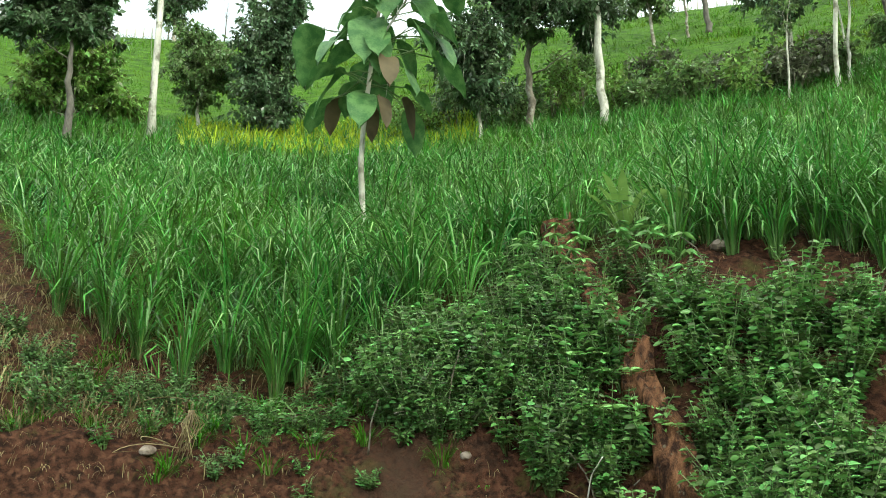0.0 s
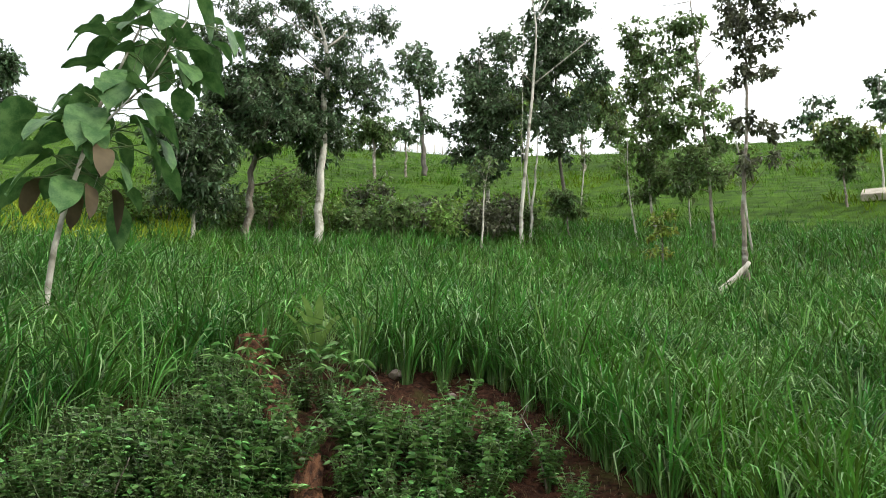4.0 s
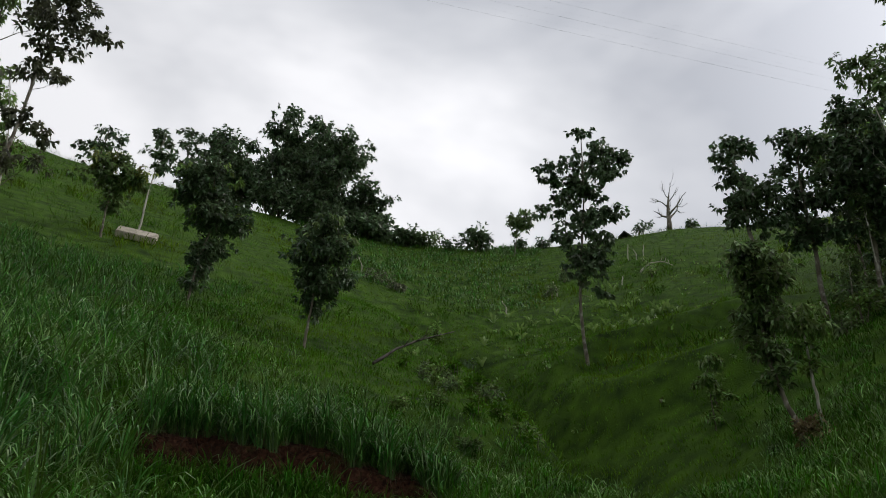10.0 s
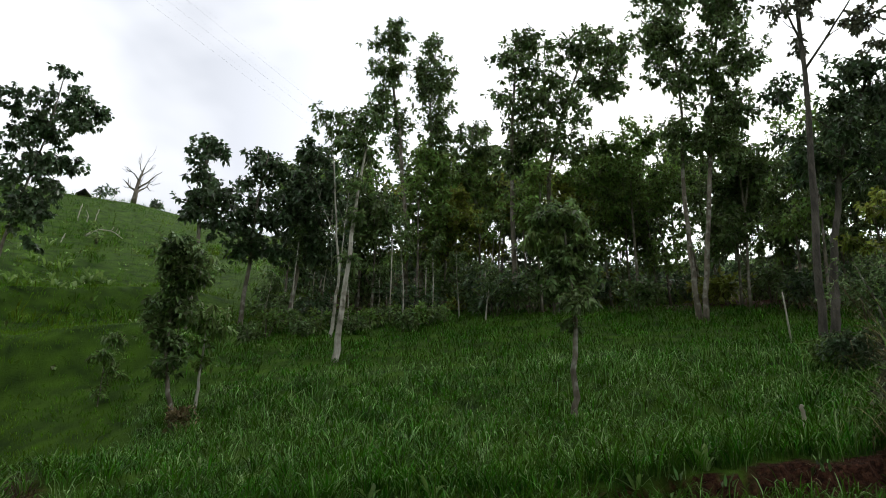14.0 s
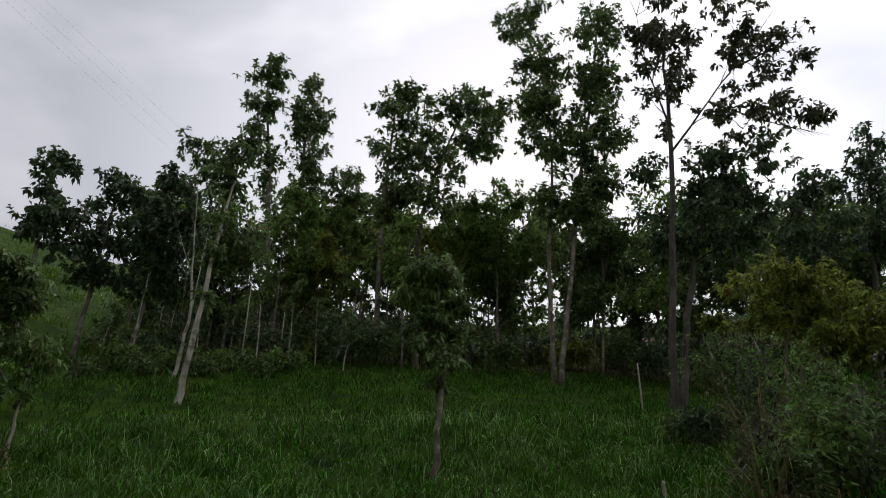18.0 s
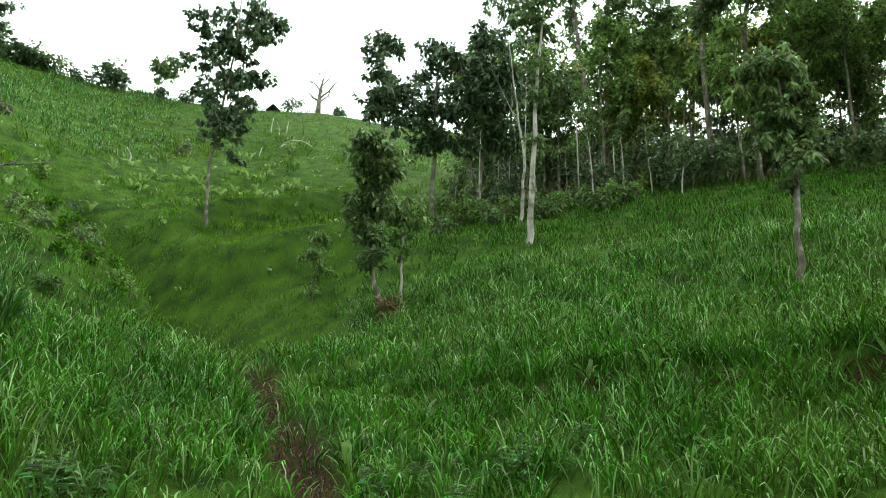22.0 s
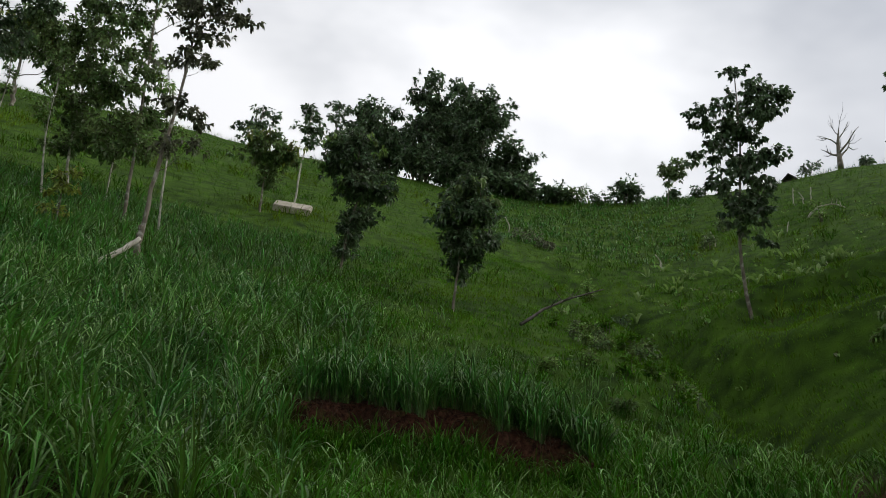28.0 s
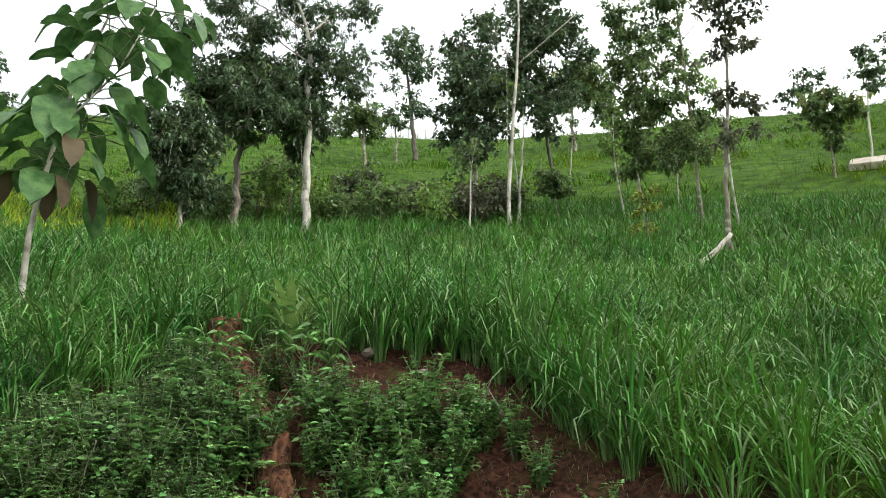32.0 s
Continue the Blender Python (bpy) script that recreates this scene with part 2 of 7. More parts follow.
DEADWOOD = material("bleached_wood", (0.36, 0.33, 0.27), (0.60, 0.56, 0.48), 6.0, 0.85, 0.5, stretch=(1, 1, 0.3))
CONCRETE = material("weathered_slab", (0.36, 0.32, 0.25), (0.56, 0.50, 0.41), 4.0, 0.9, 0.4, spots=((0.25, 0.22, 0.17), 2.5, 0.35))
ROOFING = material("dark_roofing", (0.05, 0.05, 0.055), (0.11, 0.105, 0.10), 5.0, 0.8, 0.3)
CABLE = material("grey_cable", (0.42, 0.42, 0.43), (0.5, 0.5, 0.51), 5.0, 0.7, 0.0)
STONE = material("field_stone", (0.12, 0.085, 0.065), (0.26, 0.21, 0.17), 9.0, 0.9, 0.6)


def ground_material():
    """Red soil, with a litter of green where grass covers it; the share of cover is an attribute of the land."""
    m = material("red_soil", (0.016, 0.0074, 0.0046), (0.064, 0.0265, 0.0150), 22.0, 0.95, 1.0, spots=((0.092, 0.042, 0.024), 19.0, 0.40), shine=0.1)
    n, l = m.node_tree.nodes, m.node_tree.links
    body = next(x for x in n if x.type == "BSDF_PRINCIPLED")
    soil = body.inputs["Base Color"].links[0].from_socket
    tc = next(x for x in n if x.type == "TEX_COORD")
    at = n.new("ShaderNodeAttribute")
    at.attribute_name = "cover"
    nz, rp, mx, ad = n.new("ShaderNodeTexNoise"), n.new("ShaderNodeValToRGB"), n.new("ShaderNodeMix"), n.new("ShaderNodeMath")
    nz.inputs["Scale"].default_value, nz.inputs["Detail"].default_value = 1.7, 12
    l.new(tc.outputs["Object"], nz.inputs[0])
    rp.color_ramp.elements[0].position, rp.color_ramp.elements[0].color = 0.30, (0.016, 0.038, 0.005, 1)
    rp.color_ramp.elements[1].position, rp.color_ramp.elements[1].color = 0.72, (0.072, 0.145, 0.012, 1)
    l.new(nz.outputs[0], rp.inputs[0])
    mx.data_type = "RGBA"
    # thin moss and trampled straw on the bare soil
    for shade, size, lo, hi in (((0.060, 0.058, 0.016), 3.3, 0.56, 0.74), ((0.045, 0.026, 0.017), 1.1, 0.54, 0.72)):
        wide, fine, both, ramp, mix = n.new("ShaderNodeTexNoise"), n.new("ShaderNodeTexNoise"), n.new("ShaderNodeMath"), n.new("ShaderNodeMapRange"), n.new("ShaderNodeMix")
        wide.inputs["Scale"].default_value, wide.inputs["Detail"].default_value = size, 3
        fine.inputs["Scale"].default_value, fine.inputs["Detail"].default_value = 34, 6
        both.operation, both.inputs[1].default_value = "MULTIPLY_ADD", 0.45
        l.new(tc.outputs["Object"], wide.inputs[0]), l.new(tc.outputs["Object"], fine.inputs[0])
        l.new(fine.outputs[0], both.inputs[0]), l.new(wide.outputs[0], both.inputs[2])
        ramp.inputs["From Min"].default_value, ramp.inputs["From Max"].default_value = lo + 0.22, hi + 0.22
        ramp.inputs["To Max"].default_value = 0.8
        l.new(both.outputs[0], ramp.inputs[0])
        mix.data_type = "RGBA"
        mix.inputs[7].default_value = (*shade, 1)
        l.new(ramp.outputs[0], mix.inputs[0]), l.new(soil, mix.inputs[6])
        soil = mix.outputs[2]
    l.new(at.outputs["Fac"], mx.inputs[0]), l.new(soil, mx.inputs[6]), l.new(rp.outputs[0], mx.inputs[7])
    l.new(mx.outputs[2], body.inputs["Base Color"])
    return m


SOIL = ground_material()


# ---- shaping ----
def raw_mesh(name, verts, faces, mat, smooth_faces=True):
    """A mesh from arrays: faces all have as many corners as the array is wide."""
    verts, faces = np.asarray(verts, np.float32), np.asarray(faces, np.int32)
    me = bpy.data.meshes.new(name)
    me.vertices.add(len(verts))
    me.vertices.foreach_set("co", verts.ravel())
    k = faces.shape[1]
    me.loops.add(faces.size)
    me.loops.foreach_set("vertex_index", faces.ravel())
    me.polygons.add(len(faces))
    me.polygons.foreach_set("loop_start", np.arange(0, faces.size, k, dtype=np.int32))
    me.polygons.foreach_set("use_smooth", np.full(len(faces), smooth_faces))
    me.materials.append(mat)
    me.update(calc_edges=True)
    return me


def piece(name, verts, faces, mat, parent=None, label="", at=None):
    ob = new(name, raw_mesh(name, verts, faces, mat))
    if parent is not None:
        ob.parent = parent
    if at is not None:
        ob.location = at
    if label:
        ob["label"] = label
    return ob


def empty(name, at):
    ob = new(name)
    ob.location, ob.empty_display_size = at, 0.3
    return ob


def unit(v):
    return v / np.maximum(np.linalg.norm(v, axis=-1, keepdims=True), 1e-9)


def tube(points, radii, sides=8, knobs=0.0, rng=None):
    """A closed tapering limb along points."""
    p, r = np.asarray(points, float), np.asarray(radii, float)
    d = unit(np.gradient(p, axis=0))
    ref = np.array([1.0, 0.2, 0.1]) if abs(d[0, 2]) > 0.7 else np.array([0.1, 0.2, 1.0])
    u = unit(np.cross(d, ref))
    v = np.cross(d, u)
    a = np.linspace(0, 2 * np.pi, sides, endpoint=False)
    rr = r[:, None] * np.ones(sides)
    if knobs and rng is not None:
        rr = rr * (1 + knobs * rng.uniform(-1, 1, rr.shape))
    ring = p[:, None] + rr[..., None] * (np.cos(a)[None, :, None] * u[:, None] + np.sin(a)[None, :, None] * v[:, None])
    n = len(p)
    verts = np.vstack([ring.reshape(-1, 3), p[:1], p[-1:] + d[-1:] * r[-1] * 0.4])
    i, j = np.meshgrid(np.arange(n - 1), np.arange(sides), indexing="ij")
    k = (j + 1) % sides
    faces = np.stack([i * sides + j, i * sides + k, (i + 1) * sides + k, (i + 1) * sides + j], -1).reshape(-1, 4)
    j = np.arange(0, sides, 2)
    caps = np.vstack([np.stack([np.full_like(j, n * sides), (j + 2) % sides, (j + 1) % sides, j], -1),
                      np.stack([np.full_like(j, n * sides + 1), (n - 1) * sides + j, (n - 1) * sides + j + 1, (n - 1) * sides + (j + 2) % sides], -1)])
    return verts, np.vstack([faces, caps])


def join(parts):
    verts, faces, off = [], [], 0
    for v, f in parts:
        verts.append(v), faces.append(np.asarray(f) + off)
        off += len(v)
    return np.vstack(verts), np.vstack(faces)


def blades(base, heading, length, width, lean, bend, segs=3, twist=None):
    """Grass blades: bent tapering ribbons. All arguments are arrays, one entry a blade."""
    n = len(base)
    s = np.linspace(0, 1, segs + 1)
    ang = lean[:, None] + bend[:, None] * s[None, :] ** 2.4
    step = (length / segs)[:, None]
    out = np.concatenate([np.zeros((n, 1)), np.cumsum(np.sin(ang[:, 1:]) * step, 1)], 1)
    up = np.concatenate([np.zeros((n, 1)), np.cumsum(np.cos(ang[:, 1:]) * step, 1)], 1)
    hx, hy = np.cos(heading), np.sin(heading)
    mid = np.stack([base[:, 0:1] + out * hx[:, None], base[:, 1:2] + out * hy[:, None], base[:, 2:3] + up], -1)
    tw = heading + np.pi / 2 + (0 if twist is None else twist)
    side = np.stack([np.cos(tw), np.sin(tw), np.zeros(n)], -1)
    prof = np.interp(s, [0, 0.15, 0.45, 0.8, 0.9, 1.0], [0.5, 0.7, 1.0, 0.95, 0.7, 0.08])
    w = width[:, None] * prof[None, :] * 0.5
    verts = np.stack([mid - side[:, None] * w[..., None], mid + side[:, None] * w[..., None]], 2).reshape(-1, 3)
    k = np.arange(segs)
    one = np.stack([2 * k, 2 * k + 1, 2 * k + 3, 2 * k + 2], -1)
    faces = (np.arange(n)[:, None, None] * (2 * (segs + 1)) + one[None]).reshape(-1, 4)
    return verts, faces


def along_blades(ob, count, segs, rng):
    """Marks each blade's stalk base, and the tip where a pale highlight is painted."""
    s = np.tile(np.repeat(np.linspace(0, 1, segs + 1), 2), count)
    who = np.repeat(rng.uniform(0, 1, count), 2 * (segs + 1))
    for key, share in (("stalk", np.clip(0.9 - s * 2.6, 0, 1) * 0.85), ("tip", np.clip((s - 0.68) * 4, 0, 1) * np.clip((who - 0.5) * 2.4, 0, 1))):
        ob.data.attributes.new(key, "FLOAT", "POINT").data.foreach_set("value", share.astype(np.float32))


def leaves(base, way, length, width, rng, droop=0.2, fold=0.12, rich=True):
    """Pointed leaves from base along way, folded at the midrib."""
    n = len(base)
    way = unit(way)
    up = unit(np.array([0, 0, 1.0]) + 0.5 * rng.normal(size=(n, 3)))
    side = unit(np.cross(way, up))
    nor = np.cross(side, way)
    L, W = length[:, None], width[:, None]
    low = np.array([0, 0, 1.0])
    tip = base + way * L - low * L * droop
    i = np.arange(n)[:, None]
    if rich:
        near, far = base + way * L * 0.28 - low * L * droop * 0.10, base + way * L * 0.66 - low * L * droop * 0.50
        lift = nor * L * fold
        verts = np.stack([base, near - side * W * 0.47 + lift, far - side * W * 0.40 + lift, tip, far + side * W * 0.40 + lift, near + side * W * 0.47 + lift], 1).reshape(-1, 3)
        faces = np.stack([i * 6 + np.array([[0, 1, 2, 3]]), i * 6 + np.array([[0, 3, 4, 5]])], 1).reshape(-1, 4)
    else:
        a = base + way * L * 0.48 - low * L * droop * 0.25
        left, right = a + side * W * 0.5 + nor * L * fold, a - side * W * 0.5 + nor * L * fold
        verts = np.stack([base, right, tip, left], 1).reshape(-1, 3)
        faces = (i * 4 + np.array([[0, 1, 2, 3]])).reshape(-1, 4)
    return verts, faces


# ---- the land ----
EYE = 1.55
RADII = (3.0, 4.6, 6.5, 9.0, 14.0, 22.0, 36.0, 60.0)
# rise of the land in degrees above eye level: one line per bearing (clockwise from +y), one column per radius
RISE = (
    (-85, -25, -12, 3.0, 11.5, 16.0, 19.0, 22.0, 24.6),
    (-62, -25, -11, 3.2, 12.8, 16.8, 19.5, 23.0, 26.6),
    (-46, -25, -9, 8.5, 14.5, 18.3, 21.5, 25.0, 28.0),
    (-32, -25, -6, 11.3, 15.2, 19.2, 22.5, 26.0, 28.2),
    (-14, -25, 0, 8.5, 13.2, 18.5, 22.0, 25.8, 28.1),
    (4, -25, -2, 5.0, 11.0, 16.5, 20.0, 24.2, 26.8),
    (16, -25, -4, 3.5, 9.5, 14.5, 17.8, 21.3, 24.6),
    (30, -25, -6, 0.5, 5.3, 10.0, 13.8, 18.5, 23.0),
    (44, -26, -8, -1.0, 4.3, 9.8, 14.2, 18.8, 23.2),
    (62, -26, -8, 0.0, 5.6, 12.0, 16.5, 18.8, 21.2),
    (80, -26, -8, 0.5, 6.7, 13.0, 16.5, 18.3, 20.4),
    (100, -26, -7, 1.0, 7.0, 12.0, 15.0, 17.5, 20.0),
)


# radius and bearing of the footpath that climbs the gully
TRAIL = ((3.0, 4.4, 5.3, 6.3, 7.5, 9.0, 12.0, 17.4), (50.5, 48.5, 46.3, 44.2, 42.5, 40.2, 39.0, 36.3))


def smooth(a, b, v):
    s = np.clip((np.asarray(v, float) - a) / (b - a), 0, 1)
    return s * s * (3 - 2 * s)


def spline4(g, f):
    a, b, c, d = g
    return b + 0.5 * f * (c - a + f * (2 * a - 5 * b + 4 * c - d + f * (3 * (b - c) + d - a)))


def land(x, y):
    """Height of the ground at x, y (arrays or numbers)."""
    x, y = np.asarray(x, float), np.asarray(y, float)
    r = np.hypot(x, y) + 1e-6
    az = np.degrees(np.arctan2(x, y))
    az = np.where(az < -150, az + 360, az)
    table = np.array(RISE)
    col = np.interp(az, table[:, 0], np.arange(len(table)))
    row = np.interp(np.log(np.clip(r, 3, 60)), np.log(np.array(RADII)), np.arange(len(RADII)))
    i0 = np.clip(np.floor(col).astype(int), 0, len(table) - 2)
    f = col - i0
    j0 = np.clip(np.floor(row).astype(int), 0, len(RADII) - 2)
    g = row - j0
    el = table[:, 1:]
    lines = []
    for k in (-1, 0, 1, 2):
        i = np.clip(i0 + k, 0, len(table) - 1)
        lines.append(spline4([el[i, np.clip(j0 + m, 0, len(RADII) - 1)] for m in (-1, 0, 1, 2)], g))
    rise = spline4(lines, f)
    z = EYE + np.clip(r, 3, 60) * np.tan(np.radians(rise))
    flat = EYE + 3 * np.tan(np.radians(-25.5))
    z = np.where(r < 3, 0.0 + (z - 0.0) * smooth(1.2, 3.0, r), z)
    # the steep red bank below the upper field
    bank = smooth(-22, -30, az)
    face = smooth(4.9, 5.9, r) - np.clip((r - 4.6) / 1.9, 0, 1)
    z = z + bank * 0.55 * face * (r > 4.6) * (r < 6.5)
    # terrace cuts
    for a0, a1, rc, hgt in ((3.5, 24.0, 8.2, 0.30), (52.0, 80.0, 7.5, 0.10), (80.0, 105.0, 7.6, 0.22)):
        side = smooth(a0 - 2.5, a0 + 2, az) * (1 - smooth(a1 - 2, a1 + 2.5, az))
        edge = rc + 0.12 * np.sin(az * 0.9) + 0.07 * np.sin(az * 2.3) + np.interp(az, [80, 85, 96, 106], [0, 0.05, 0.45, 0.8])
        z = z - side * hgt * smooth(edge - 2.6, edge - 0.6, r) * (1 - smooth(edge, edge + 0.09, r))
        z = z + side * 0.3 * hgt * smooth(edge, edge + 0.09, r) * (1 - smooth(edge, edge + 3, r))
    # worn footpath up the gully
    line = np.interp(r, *TRAIL)
    z = z - 0.14 * np.exp(-((az - line) * r / 57.3 / 0.22) ** 2) * smooth(3, 4.5, r) * (1 - smooth(10.5, 12, r))
    # the gully that drains the bowl, with soft mounds beside it
    gl = np.interp(r, [9, 12, 16, 20, 22.5, 26, 30, 36], [39, 37.8, 35.7, 32, 29.5, 26.3, 23, 20])
    off = (az - gl) * r / 57.3
    z = z - 2.0 * np.exp(-(np.abs(off) / np.where(off < 0, 1.0, 1.7)) ** 1.15) * smooth(9.5, 13, r) * (1 - smooth(25, 36, r))
    z = z + 0.6 * np.exp(-((off + 2.0) / 1.2) ** 2) * smooth(10, 13, r) * (1 - smooth(23, 34, r))
    # a hollow with a steep near bank, under the fallen bough
    z = z - 0.8 * np.exp(-((az - 26.5) / 2.6) ** 2) * smooth(23.6, 24.6, r) * (1 - smooth(25, 29, r))
    # two soft lips across the floor of the bowl
    for bearings, edges, high in (((32, 35, 38, 42, 46, 50), (21.2, 20.6, 19.0, 18.5, 18.2, 16.8), 0.95), ((31, 34, 37, 42, 47, 52), (22.6, 23.6, 25.4, 25.8, 27, 27.5), 0.75)):
        gap = r - np.interp(az, bearings, edges)
        z = z + high * np.exp(-(gap / np.where(gap < 0, 0.65, 2.2)) ** 2) * smooth(bearings[0] - 1, bearings[0] + 3, az) * (1 - smooth(46, 53, az))
    # beyond the ridge the land falls gently away, and behind the walker it lies low
    z = np.where(r > 60, z - 0.10 * np.minimum(r - 60, 300), z)
    back = 1 - smooth(-112, -90, az) * (1 - smooth(106, 126, az))
    z = z * (1 - back) + back * (-0.01 * np.minimum(r, 200))
    # hummocks
    h = 0.05 * np.sin(x * 1.7 + 0.6 * np.sin(y * 1.3)) * np.sin(y * 1.9 + 0.8 * np.sin(x * 0.9))
    h = h + 0.22 * np.sin(x * 0.31 + 1.2 * np.sin(y * 0.23)) * np.sin(y * 0.27 + 0.9) * smooth(14, 30, r)
    return z + h * smooth(2.5, 5, r)


RIM = ((-95, -81, -76, -64, -52, -46, -37, -33, -28, -24.5, -21, -19, -16, -14), (12.0, 9.6, 7.4, 6.5, 6.7, 7.2, 6.9, 7.05, 7.15, 6.75, 6.05, 5.7, 5.1, 4.7))


def bare(x, y):
    """Share of bare soil at x, y: the red bank, the terrace cuts, the footpath, and ground under the trees."""
    r, az = np.hypot(x, y), np.degrees(np.arctan2(x, y))
    wob = np.sin(x * 3.1 + 2 * np.sin(y * 2.2)) * np.sin(y * 2.7) * 0.35
    rim = np.interp(az, *RIM)
    b = smooth(-13, -18, az) * (1 - smooth(rim - 0.1, rim + 0.25, r + wob * 0.5))
    for a0, a1, rc in ((4.0, 25.5, 8.24), (79.0, 99.0, 7.645), (52.0, 79.0, 7.545)):
        width = (0.17 if a0 == 4.0 else 0.05) if a0 != 79.0 else np.interp(az, [84, 87, 92, 96, 110], [0.03, 0.08, 0.22, 0.38, 0.8])
        edge = rc + 0.12 * np.sin(az * 0.9) + 0.07 * np.sin(az * 2.3) + np.interp(az, [80, 85, 96, 106], [0, 0.05, 0.45, 0.8])
        up = 0.10 if a0 == 4.0 else 0.0
        b = np.maximum(b, smooth(a0 - 0.5, a0 + 1.0, az) * (1 - smooth(a1 - 1.0, a1 + 0.5, az)) * (1 - smooth(width * 0.6, width, np.abs(r - edge - up + wob * 0.1))))
    line = np.interp(r, *TRAIL)
    b = np.maximum(b, (0.95 + wob) * np.exp(-((az - line + 14 * wob / r) * r / 57.3 / 0.15) ** 2) * smooth(3, 4, r) * (1 - smooth(10.0, 12.0, r)))
    wood = smooth(54, 60, az) * smooth(22.5, 25, r + 2 * wob) * (1 - smooth(44, 50, r))
    return np.clip(np.maximum(b, 0.45 * wood), 0, 1)


def ground():
    az = np.radians(np.concatenate([np.arange(-180, -102, 6.0), np.arange(-102, 116, 0.7), np.arange(116, 180, 6.0)]))
    rr = np.concatenate([[0.05], np.geomspace(0.6, 4, 16)[:-1], np.unique(np.concatenate([np.geomspace(4, 11, 80)[:-1], np.arange(7.15, 8.6, 0.03)])), np.geomspace(11, 66, 80)[:-1], np.geomspace(66, 420, 16), [900, 2000, 4200]])
    A, R = np.meshgrid(az, rr)
    x, y = R * np.sin(A), R * np.cos(A)
    z = land(x, y)
    bank = smooth(-22, -30, np.degrees(A)) * smooth(4.4, 5.0, R) * (1 - smooth(6.6, 7.4, R))
    z = z + bank * 0.055 * (np.sin(x * 7.1 + 2 * np.sin(y * 5)) * np.sin(y * 6.3 + z * 5) + 0.5 * np.sin(x * 15 + y * 13 + 3 * np.sin(z * 9)))
    verts = np.stack([x, y, z], -1).reshape(-1, 3)
    n, m = A.shape
    i, j = np.meshgrid(np.arange(n - 1), np.arange(m), indexing="ij")
    k = (j + 1) % m
    faces = np.stack([i * m + j, i * m + k, (i + 1) * m + k, (i + 1) * m + j], -1).reshape(-1, 4)
    ob = piece("ground", verts, faces, SOIL)
    cover = ob.data.attributes.new("cover", "FLOAT", "POINT")
    c = (1 - np.clip(2.4 * bare(x, y), 0, 1)) * np.maximum(smooth(5, 12, R), smooth(-12, 2, np.degrees(A)) * smooth(2.8, 4.2, R))
    cover.data.foreach_set("value", c.ravel().astype(np.float32))
    tagged(ob, "red soil hillside rising steeply under green grass", "ground", kind="structure")


ground()


def field(name, label, mat, az0, az1, r0, r1, clumps, per, length, width, spread, segs, seed, keep=None, sink=0.02, droop=1.0, on_soil=False, fold=0.0):
    """Clumped grass over a sector of the land, as one uncountable growth."""
    rng = np.random.default_rng(seed)
    area = np.radians(az1 - az0) * (r1 * r1 - r0 * r0) / 2
    n = int(area * clumps)
    r, a = np.sqrt(rng.uniform(r0 * r0, r1 * r1, n)), np.radians(rng.uniform(az0, az1, n))
    x, y = r * np.sin(a), r * np.cos(a)
    ok = rng.uniform(0, 1, n) > bare(x, y) * (0 if on_soil else 1.15)
    if keep is not None:
        ok &= keep(x, y, rng)
    x, y = x[ok], y[ok]
    n = len(x)
    size = rng.uniform(0.72, 1.12, n) * (0.92 + 0.16 * np.sin(x * 0.9 + 1.7 * np.sin(y * 0.7)))
    z = land(x, y) - sink
    who = np.repeat(np.arange(n), per)
    k = len(who)
    h = rng.uniform(0, 2 * np.pi, k)
    off = spread * np.sqrt(rng.uniform(0, 1, k))
    base = np.stack([x[who] + off * np.cos(h), y[who] + off * np.sin(h), z[who]], -1)
    L = length * size[who] * rng.uniform(0.55, 1.1, k)
    lean = np.clip(0.04 + 0.22 * off / spread * rng.uniform(0.4, 1.5, k), 0, 0.4)
    bend = np.minimum(droop * rng.gamma(2.2, 0.5, k), 2.6)
    if fold:
        bend = np.where(rng.uniform(0, 1, k) < fold, rng.uniform(1.5, 2.7, k), bend)
    v, f = blades(base, h + rng.normal(0, 0.5, k), L, width * rng.uniform(0.6, 1.25, k), lean, bend, segs, rng.normal(0, 0.6, k))
    ob = piece(name, v, f, mat)
    along_blades(ob, k, segs, rng)
    return tagged(ob, label, "grass", kind="stuff")


# ---- trees ----
def right_of(x, y):
    """The level direction to the right of somebody who looks from the path towards x, y."""
    r = math.hypot(x, y)
    return np.array([y / r, -x / r, 0.0])


def crown_leaves(blobs, rng, twigs, per, leaf, droop, rich, hang=0.35):
    """Whorls of leaves on twig ends spread through blobs: (centre, radius across, radius up)."""
    share = np.array([b[1] ** 2 * b[2] for b in blobs])
    which = rng.choice(len(blobs), twigs, p=share / share.sum())
    c = np.array([b[0] for b in blobs])[which]
    rad = np.array([(b[1], b[1], b[2]) for b in blobs])[which]
    d = unit(rng.normal(size=(twigs, 3)))
    reach = rng.uniform(0, 1, (twigs, 1)) ** 0.45
    reach = np.where(rng.uniform(0, 1, (twigs, 1)) < 0.22, reach * 1.45, reach)
    p = c + d * rad * reach
    out = unit(d * np.array([1, 1, 0.6]) + np.array([0, 0, 0.35]))
    who = np.repeat(np.arange(twigs), per)
    k = len(who)
    spin = unit(rng.normal(size=(k, 3)))
    way = unit(out[who] * 0.55 + spin * 0.9 + np.array([0, 0, -hang]))
    base = p[who] + spin * leaf[0] * 0.16 + way * leaf[0] * 0.10
    return leaves(base, way, leaf[0] * rng.uniform(0.6, 1.15, k), leaf[1] * rng.uniform(0.7, 1.2, k), rng, droop, 0.1, rich)


